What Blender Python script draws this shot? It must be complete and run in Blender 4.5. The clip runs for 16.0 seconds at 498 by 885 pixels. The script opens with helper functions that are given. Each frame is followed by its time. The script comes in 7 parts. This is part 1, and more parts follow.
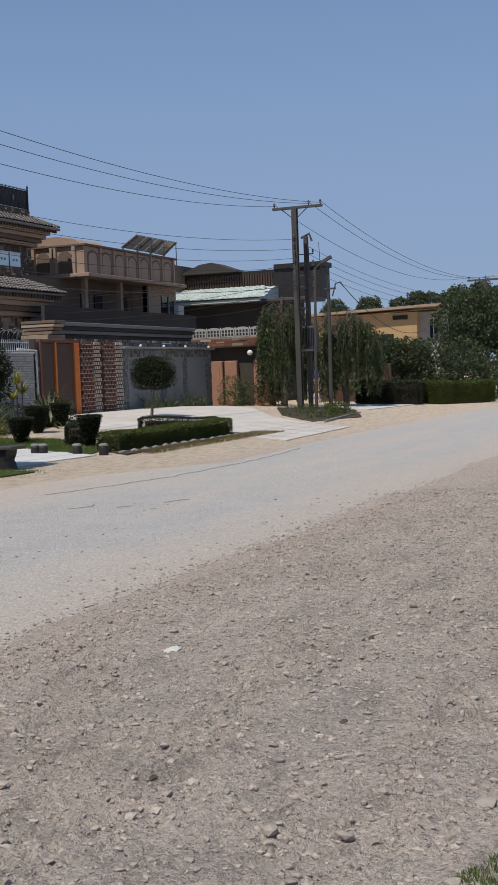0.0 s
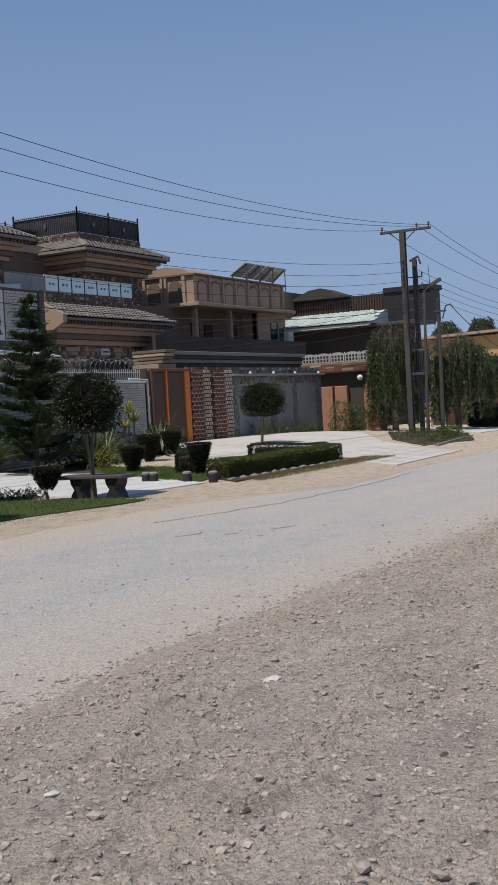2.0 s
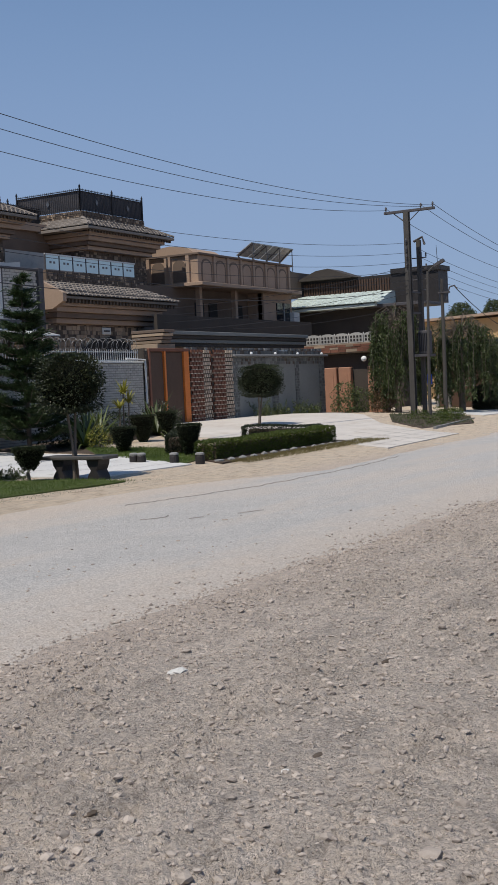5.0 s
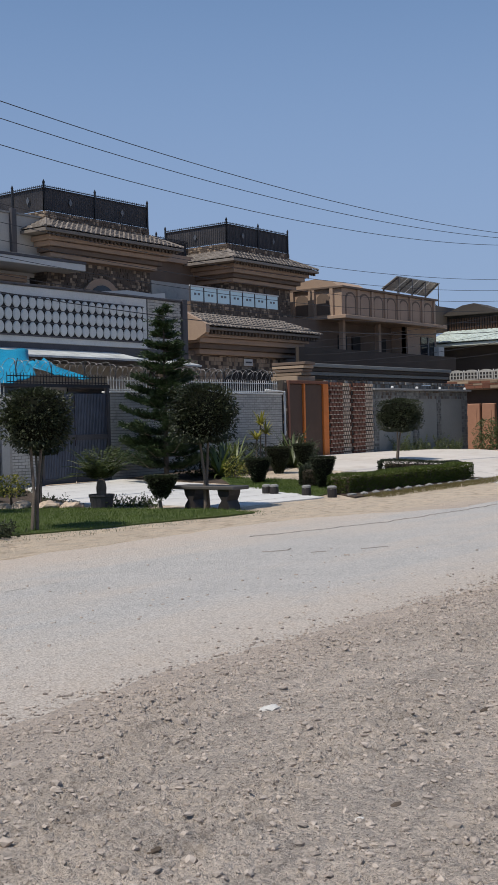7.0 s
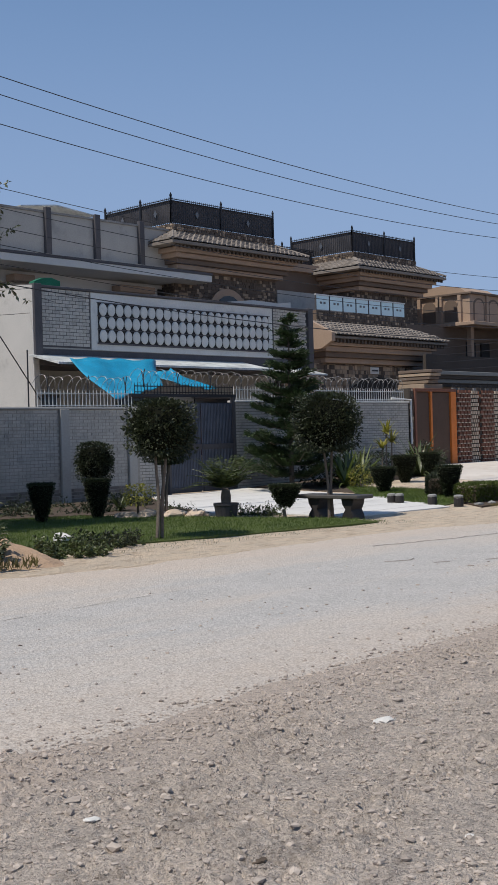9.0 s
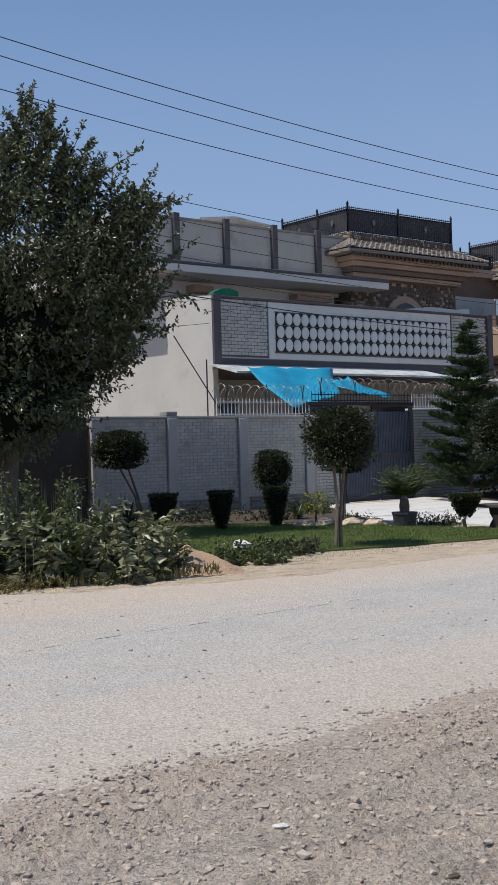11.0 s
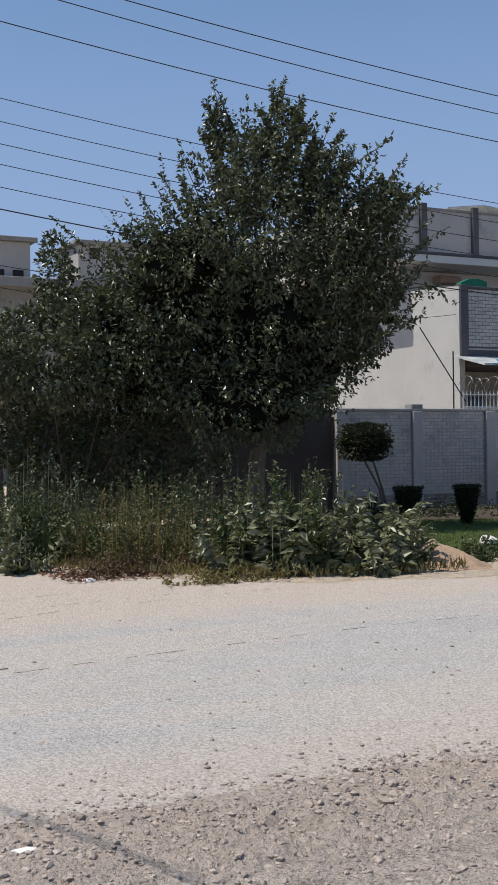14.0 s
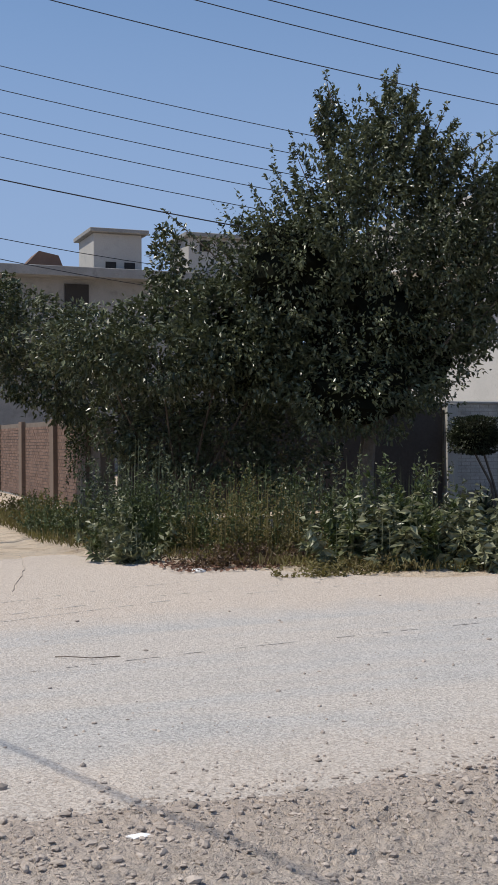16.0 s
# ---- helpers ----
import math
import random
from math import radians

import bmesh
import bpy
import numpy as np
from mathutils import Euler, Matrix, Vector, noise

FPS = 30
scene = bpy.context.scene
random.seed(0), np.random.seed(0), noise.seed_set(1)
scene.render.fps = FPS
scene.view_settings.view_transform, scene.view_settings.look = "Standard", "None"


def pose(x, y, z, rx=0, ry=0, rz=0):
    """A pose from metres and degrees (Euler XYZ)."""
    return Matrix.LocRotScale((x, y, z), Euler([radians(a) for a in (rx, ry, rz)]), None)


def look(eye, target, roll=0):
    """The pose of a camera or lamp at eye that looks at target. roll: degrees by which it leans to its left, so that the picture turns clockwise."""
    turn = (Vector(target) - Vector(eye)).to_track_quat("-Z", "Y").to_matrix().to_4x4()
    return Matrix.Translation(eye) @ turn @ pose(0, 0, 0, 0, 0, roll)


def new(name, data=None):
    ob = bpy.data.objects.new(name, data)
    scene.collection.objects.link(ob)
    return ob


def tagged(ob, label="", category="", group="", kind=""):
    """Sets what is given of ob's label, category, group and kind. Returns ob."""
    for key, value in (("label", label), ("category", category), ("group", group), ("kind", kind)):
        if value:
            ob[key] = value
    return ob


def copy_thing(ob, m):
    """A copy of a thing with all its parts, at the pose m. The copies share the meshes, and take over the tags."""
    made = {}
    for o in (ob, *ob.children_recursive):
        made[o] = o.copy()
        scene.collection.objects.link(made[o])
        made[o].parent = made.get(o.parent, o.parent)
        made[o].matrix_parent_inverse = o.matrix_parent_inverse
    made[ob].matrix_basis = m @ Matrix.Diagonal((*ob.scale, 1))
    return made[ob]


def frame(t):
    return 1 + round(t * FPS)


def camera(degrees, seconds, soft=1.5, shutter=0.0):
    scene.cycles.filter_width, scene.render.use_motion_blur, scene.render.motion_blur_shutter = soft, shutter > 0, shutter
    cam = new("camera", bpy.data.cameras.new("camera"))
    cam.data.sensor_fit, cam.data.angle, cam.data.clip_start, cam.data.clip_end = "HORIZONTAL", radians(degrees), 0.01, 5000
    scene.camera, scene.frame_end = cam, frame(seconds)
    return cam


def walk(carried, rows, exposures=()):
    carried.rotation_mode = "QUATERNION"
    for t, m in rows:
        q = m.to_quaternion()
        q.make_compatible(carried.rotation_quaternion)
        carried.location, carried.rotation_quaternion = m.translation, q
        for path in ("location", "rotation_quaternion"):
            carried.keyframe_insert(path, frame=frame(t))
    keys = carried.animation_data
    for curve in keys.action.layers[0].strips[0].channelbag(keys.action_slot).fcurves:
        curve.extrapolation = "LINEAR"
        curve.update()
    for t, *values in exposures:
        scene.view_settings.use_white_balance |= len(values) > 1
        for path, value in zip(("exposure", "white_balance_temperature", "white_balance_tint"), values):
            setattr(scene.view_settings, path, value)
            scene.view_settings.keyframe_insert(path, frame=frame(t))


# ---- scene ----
cam = camera(24.0, 16.0, soft=1.4)
# t, s, w, yaw, pitch, lean: s runs along the street, w across it towards the houses
ROWS = [
    (0, -0.768, 0.693, -66.553, -3.301, -2.028),
    (0.5, -0.757, 0.704, -65.469, -3.076, -2.176),
    (1, -0.768, 0.723, -64.404, -3.007, -2.336),
    (1.5, -0.743, 0.731, -63.591, -2.638, -2.777),
    (2, -0.681, 0.630, -61.077, -1.797, -3.144),
    (2.5, -0.627, 0.563, -60.363, -2.150, -3.134),
    (3, -0.555, 0.552, -60.312, -2.341, -3.030),
    (3.5, -0.492, 0.446, -60.174, -2.605, -3.006),
    (4, -0.413, 0.304, -60.203, -2.735, -2.951),
    (4.2, -0.376, 0.269, -60.259, -2.868, -2.976),
    (6.3, -0.054, 0.073, -58.846, -1.479, -1.321),
    (6.5, -0.061, 0.057, -57.785, -1.340, -1.329),
    (7, -0.013, 0.003, -53.170, -0.911, -1.329),
    (7.5, -0.083, -0.133, -51.471, -0.443, -1.147),
    (8, 0.045, -0.055, -50.776, -0.313, -1.212),
    (8.5, 0.054, -0.059, -49.865, -0.221, -1.365),
    (9, 0.055, -0.058, -46.903, -0.321, -1.589),
    (9.2, 0.052, -0.053, -45.873, -0.327, -1.675),
    (11.3, 0.014, -0.010, -36.778, 0.365, -1.476),
    (11.5, 0.015, -0.008, -35.598, 0.363, -1.441),
    (12, -0.000, 0.000, -32.992, 0.337, -1.241),
    (12.5, -0.007, 0.002, -30.952, 0.351, -1.129),
    (13, -0.021, -0.004, -29.263, 0.354, -0.970),
    (13.5, -0.022, 0.006, -27.659, 0.293, -0.896),
    (14, -0.025, 0.024, -26.568, 0.176, -0.761),
    (14.5, -0.031, 0.022, -24.747, 0.071, -0.674),
    (15, -0.042, 0.024, -23.542, -0.036, -0.575),
    (15.5, -0.040, 0.051, -22.254, -0.100, -0.478),
    (16, -0.048, 0.053, -21.329, -0.165, -0.287),
]


def eye_pose(s, w, yaw, pitch, lean):
    a, b = radians(yaw), radians(pitch)
    ahead = Vector((-math.sin(a) * math.cos(b), math.cos(a) * math.cos(b), math.sin(b)))
    e = Vector((s, w, 1.6))
    return look(e, e + ahead, lean)


walk(cam, [(t, eye_pose(s, w, yaw, pitch, lean)) for t, s, w, yaw, pitch, lean in ROWS],
     [(0, -0.10), (4.0, -0.08), (6.5, -0.02), (8.5, 0.04), (9.5, 0.09), (11.3, 0.14), (16, 0.17)])

# ---- light ----
SUN_TO = Vector((-1.05, 0.17, 1.9)).normalized()
world = bpy.data.worlds.new("sky")
scene.world = world
world.use_nodes = True
wn = world.node_tree.nodes
bg = wn["Background"]
sky = wn.new("ShaderNodeTexSky")
sky.sky_type = "NISHITA"
sky.sun_disc = False
sky.sun_elevation = math.asin(SUN_TO.z)
sky.sun_rotation = math.atan2(SUN_TO.x, SUN_TO.y)
sky.altitude = 300
sky.air_density = 1.0
sky.dust_density = 0.25
sky.ozone_density = 2.0
tint = wn.new("ShaderNodeMix")
tint.data_type, tint.blend_type = "RGBA", "MULTIPLY"
tint.inputs["Factor"].default_value = 1.0
tint.inputs["B"].default_value = (0.79, 0.965, 1.07, 1)
world.node_tree.links.new(sky.outputs[0], tint.inputs["A"])
haze = wn.new("ShaderNodeMix")
haze.data_type = "RGBA"
up = wn.new("ShaderNodeSeparateXYZ")
world.node_tree.links.new(wn.new("ShaderNodeTexCoord").outputs["Generated"], up.inputs[0])
rise = wn.new("ShaderNodeMapRange")
rise.interpolation_type = "SMOOTHSTEP"
for slot, value in (("From Min", 0.06), ("From Max", 0.5), ("To Min", 0.85), ("To Max", 0.10)):
    rise.inputs[slot].default_value = value
world.node_tree.links.new(up.outputs["Z"], rise.inputs["Value"])
world.node_tree.links.new(rise.outputs["Result"], haze.inputs["Factor"])
haze.inputs["B"].default_value = (2.58, 3.42, 5.35, 1)
world.node_tree.links.new(tint.outputs["Result"], haze.inputs["A"])
world.node_tree.links.new(haze.outputs["Result"], bg.inputs[0])
bg.inputs[1].default_value = 0.104
sun_data = bpy.data.lights.new("sun", "SUN")
sun_data.energy = 3.7
sun_data.angle = radians(0.5)
sun_data.color = (1.0, 0.935, 0.83)
sun = new("sun", sun_data)
sun.matrix_world = look(SUN_TO * 100, (0, 0, 0))
scene.view_settings.exposure = 0.0

# ---- materials ----
def nodes_of(name):
    m = bpy.data.materials.new(name)
    m.use_nodes = True
    nt = m.node_tree
    return m, nt, nt.nodes["Principled BSDF"]


def noise_node(nt, scale, detail=6.0, rough=0.6, vec=None):
    n = nt.nodes.new("ShaderNodeTexNoise")
    n.inputs["Scale"].default_value = scale
    n.inputs["Detail"].default_value = detail
    n.inputs["Roughness"].default_value = rough
    if vec is None:
        vec = nt.nodes.new("ShaderNodeNewGeometry").outputs["Position"]
    nt.links.new(vec, n.inputs["Vector"])
    return n.outputs["Fac"]


def ramp(nt, fac, lo, hi):
    r = nt.nodes.new("ShaderNodeMapRange")
    r.interpolation_type = "SMOOTHSTEP"
    r.inputs["From Min"].default_value, r.inputs["From Max"].default_value = lo, hi
    nt.links.new(fac, r.inputs["Value"])
    return r.outputs["Result"]


def mixc(nt, fac, a, b, how="MIX"):
    n = nt.nodes.new("ShaderNodeMix")
    n.data_type, n.blend_type = "RGBA", how
    for sock, v in ((n.inputs["Factor"], fac), (n.inputs["A"], a), (n.inputs["B"], b)):
        if isinstance(v, (tuple, list)):
            sock.default_value = (*v[:3], 1)
        elif isinstance(v, (int, float)):
            sock.default_value = v
        else:
            nt.links.new(v, sock)
    return n.outputs["Result"]


def bump(nt, bsdf, height, strength, dist):
    b = nt.nodes.new("ShaderNodeBump")
    b.inputs["Strength"].default_value, b.inputs["Distance"].default_value = strength, dist
    nt.links.new(height, b.inputs["Height"])
    nt.links.new(b.outputs["Normal"], bsdf.inputs["Normal"])


def mat(name, c, var=0.2, s1=1.5, s2=30.0, rough=0.85, bmp=0.3, dist=0.01, metal=0.0, stain=None, amount=0.5, rand=0.0, spec=0.3):
    """A plain surface: broad stains, fine grain, relief; stain is a second colour that comes in patches."""
    m, nt, b = nodes_of(name)
    lo, hi = [x * (1 - var) for x in c], [min(x * (1 + var), 0.95) for x in c]
    col = mixc(nt, ramp(nt, noise_node(nt, s1), 0.3, 0.7), lo, hi)
    fine = noise_node(nt, s2, 4)
    col = mixc(nt, 0.5, col, mixc(nt, ramp(nt, fine, 0.3, 0.7), lo, hi))
    if stain:
        col = mixc(nt, ramp(nt, noise_node(nt, s1 * 1.7, 8, 0.7), 0.62 - 0.25 * amount, 0.75), col, stain)
    if rand:
        info = nt.nodes.new("ShaderNodeObjectInfo")
        isl = nt.nodes.new("ShaderNodeNewGeometry")
        add = nt.nodes.new("ShaderNodeMath")
        add.operation = "ADD"
        nt.links.new(info.outputs["Random"], add.inputs[0])
        nt.links.new(isl.outputs["Random Per Island"], add.inputs[1])
        fr = nt.nodes.new("ShaderNodeMath")
        fr.operation = "FRACT"
        nt.links.new(add.outputs[0], fr.inputs[0])
        col = mixc(nt, rand, col, mixc(nt, fr.outputs[0], [x * 0.45 for x in c], [min(x * 1.5, 0.95) for x in c]))
    nt.links.new(col, b.inputs["Base Color"])
    b.inputs["Roughness"].default_value, b.inputs["Metallic"].default_value = rough, metal
    b.inputs["Specular IOR Level"].default_value = spec
    bump(nt, b, fine, bmp, dist)
    return m


def leaf_mat(name, c, c2, spread=0.5, gloss=0.45, trans=0.3):
    m, nt, b = nodes_of(name)
    isl = nt.nodes.new("ShaderNodeNewGeometry")
    n = noise_node(nt, 1.3, 3)
    col = mixc(nt, isl.outputs["Random Per Island"], c, c2)
    col = mixc(nt, spread, col, mixc(nt, ramp(nt, n, 0.35, 0.65), c, c2))
    nt.links.new(col, b.inputs["Base Color"])
    b.inputs["Roughness"].default_value = gloss
    b.inputs["Specular IOR Level"].default_value = 0.4
    t = nt.nodes.new("ShaderNodeBsdfTranslucent")
    nt.links.new(mixc(nt, 1.0, col, (0.9, 1.0, 0.45), "MULTIPLY"), t.inputs["Color"])
    mx = nt.nodes.new("ShaderNodeMixShader")
    mx.inputs[0].default_value = trans
    nt.links.new(b.outputs[0], mx.inputs[1])
    nt.links.new(t.outputs[0], mx.inputs[2])
    nt.links.new(mx.outputs[0], nt.nodes["Material Output"].inputs["Surface"])
    return m


def ground_mat():
    """Trodden gravel near the eye, sandy verge past the road."""
    m, nt, b = nodes_of("gravel_ground")
    pos = nt.nodes.new("ShaderNodeNewGeometry").outputs["Position"]
    sep = nt.nodes.new("ShaderNodeSeparateXYZ")
    nt.links.new(pos, sep.inputs[0])
    broad, mid = noise_node(nt, 0.35, 5), noise_node(nt, 2.2, 6, 0.65)
    grit, fine = noise_node(nt, 28, 5, 0.7), noise_node(nt, 110, 3, 0.7)
    cell = nt.nodes.new("ShaderNodeTexVoronoi")
    cell.inputs["Scale"].default_value = 90
    nt.links.new(pos, cell.inputs["Vector"])
    bw = nt.nodes.new("ShaderNodeRGBToBW")
    nt.links.new(cell.outputs["Color"], bw.inputs[0])
    clod = nt.nodes.new("ShaderNodeTexVoronoi")
    clod.inputs["Scale"].default_value = 15
    nt.links.new(pos, clod.inputs["Vector"])
    gravel = mixc(nt, ramp(nt, broad, 0.35, 0.65), (0.70, 0.59, 0.495), (0.78, 0.66, 0.56))
    gravel = mixc(nt, ramp(nt, mid, 0.42, 0.66), gravel, (0.54, 0.465, 0.40))
    streak = nt.nodes.new("ShaderNodeMapping")
    streak.inputs["Scale"].default_value = (0.45, 1.5, 1.0)
    streak.inputs["Rotation"].default_value = (0, 0, 0.35)
    nt.links.new(pos, streak.inputs["Vector"])
    gravel = mixc(nt, ramp(nt, noise_node(nt, 3.5, 7, 0.7, streak.outputs[0]), 0.5, 0.68), gravel, (0.38, 0.325, 0.28))
    gravel = mixc(nt, 0.34, gravel, mixc(nt, ramp(nt, bw.outputs[0], 0.2, 0.8), (0.2, 0.16, 0.13), (0.76, 0.65, 0.55)))
    wob = nt.nodes.new("ShaderNodeMath")
    wob.operation = "MULTIPLY_ADD"
    nt.links.new(mid, wob.inputs[0])
    wob.inputs[1].default_value = 1.6
    nt.links.new(sep.outputs["Y"], wob.inputs[2])
    gravel = mixc(nt, ramp(nt, wob.outputs[0], 4.4, 5.9), gravel, (0.64, 0.53, 0.445))
    gravel = mixc(nt, ramp(nt, grit, 0.56, 0.70), gravel, (0.28, 0.23, 0.19))
    gravel = mixc(nt, ramp(nt, noise_node(nt, 50, 6, 0.75), 0.575, 0.645), gravel, (0.13, 0.10, 0.082))
    gravel = mixc(nt, ramp(nt, fine, 0.6, 0.75), gravel, (0.62, 0.565, 0.51))
    sand = mixc(nt, ramp(nt, mid, 0.35, 0.65), (0.76, 0.62, 0.47), (0.66, 0.55, 0.43))
    sand = mixc(nt, ramp(nt, grit, 0.55, 0.75), sand, (0.28, 0.23, 0.18))
    sand = mixc(nt, ramp(nt, noise_node(nt, 5.0, 7, 0.7, streak.outputs[0]), 0.5, 0.62), sand, (0.52, 0.40, 0.29))
    far = ramp(nt, sep.outputs["Y"], 9.2, 11.0)
    col = mixc(nt, far, gravel, sand)
    nt.links.new(col, b.inputs["Base Color"])
    b.inputs["Roughness"].default_value = 0.95
    b.inputs["Specular IOR Level"].default_value = 0.15
    add = nt.nodes.new("ShaderNodeMath")
    add.operation = "MULTIPLY_ADD"
    nt.links.new(fine, add.inputs[0])
    add.inputs[1].default_value = 0.35
    nt.links.new(grit, add.inputs[2])
    stones = nt.nodes.new("ShaderNodeMath")
    stones.operation = "MULTIPLY_ADD"
    nt.links.new(clod.outputs["Distance"], stones.inputs[0])
    stones.inputs[1].default_value = -0.5
    nt.links.new(add.outputs[0], stones.inputs[2])
    bump(nt, b, stones.outputs[0], 1.0, 0.055)
    return m


def road_mat():
    """Worn pale asphalt under dust: tan towards the edges, grey in the wheel tracks."""
    m, nt, b = nodes_of("dusty_asphalt")
    pos = nt.nodes.new("ShaderNodeNewGeometry").outputs["Position"]
    sep = nt.nodes.new("ShaderNodeSeparateXYZ")
    nt.links.new(pos, sep.inputs[0])
    stretch = nt.nodes.new("ShaderNodeMapping")
    stretch.inputs["Scale"].default_value = (0.16, 1.0, 1.0)
    nt.links.new(pos, stretch.inputs["Vector"])
    lane = noise_node(nt, 0.9, 5, 0.6, stretch.outputs[0])
    mid, grit, fine = noise_node(nt, 1.6, 6, 0.65), noise_node(nt, 35, 4, 0.7), noise_node(nt, 120, 3, 0.7)
    grey = mixc(nt, ramp(nt, mid, 0.35, 0.65), (0.425, 0.405, 0.385), (0.485, 0.46, 0.435))
    col = mixc(nt, ramp(nt, lane, 0.42, 0.62), grey, (0.53, 0.465, 0.405))
    edge = nt.nodes.new("ShaderNodeMath")
    edge.operation = "SUBTRACT"
    nt.links.new(sep.outputs["Y"], edge.inputs[0])
    edge.inputs[1].default_value = 7.9
    ab = nt.nodes.new("ShaderNodeMath")
    ab.operation = "ABSOLUTE"
    nt.links.new(edge.outputs[0], ab.inputs[0])
    wob = nt.nodes.new("ShaderNodeMath")
    wob.operation = "MULTIPLY_ADD"
    nt.links.new(mid, wob.inputs[0])
    wob.inputs[1].default_value = 1.6
    nt.links.new(ab.outputs[0], wob.inputs[2])
    col = mixc(nt, ramp(nt, wob.outputs[0], 2.3, 3.7), col, (0.57, 0.465, 0.375))
    rimw = nt.nodes.new("ShaderNodeMath")
    rimw.operation = "MULTIPLY_ADD"
    nt.links.new(noise_node(nt, 2.6, 7, 0.7), rimw.inputs[0])
    rimw.inputs[1].default_value = -3.0
    nt.links.new(sep.outputs["Y"], rimw.inputs[2])
    col = mixc(nt, ramp(nt, rimw.outputs[0], 4.6, 3.2), col, (0.50, 0.425, 0.36))
    cell = nt.nodes.new("ShaderNodeTexVoronoi")
    cell.inputs["Scale"].default_value = 75
    nt.links.new(pos, cell.inputs["Vector"])
    bw = nt.nodes.new("ShaderNodeRGBToBW")
    nt.links.new(cell.outputs["Color"], bw.inputs[0])
    col = mixc(nt, 0.34, col, mixc(nt, ramp(nt, bw.outputs[0], 0.2, 0.8), (0.2, 0.185, 0.17), (0.72, 0.68, 0.63)))
    col = mixc(nt, ramp(nt, grit, 0.56, 0.7), col, (0.30, 0.28, 0.26))
    col = mixc(nt, ramp(nt, fine, 0.6, 0.75), col, (0.66, 0.63, 0.60))
    nt.links.new(col, b.inputs["Base Color"])
    b.inputs["Roughness"].default_value = 0.9
    b.inputs["Specular IOR Level"].default_value = 0.2
    bump(nt, b, grit, 0.9, 0.025)
    return m


def sheet_mat(name, c, pitch, rough=0.5, metal=0.3):
    """Ribbed metal sheet, ribs along z."""
    m, nt, b = nodes_of(name)
    w = nt.nodes.new("ShaderNodeTexWave")
    w.inputs["Scale"].default_value = 1 / pitch * 0.5
    nt.links.new(nt.nodes.new("ShaderNodeNewGeometry").outputs["Position"], w.inputs["Vector"])
    n = noise_node(nt, 2.0)
    nt.links.new(mixc(nt, ramp(nt, n, 0.3, 0.7), [x * 0.75 for x in c], [x * 1.2 for x in c]), b.inputs["Base Color"])
    b.inputs["Roughness"].default_value, b.inputs["Metallic"].default_value = rough, metal
    bump(nt, b, w.outputs["Fac"], 0.8, 0.02)
    return m


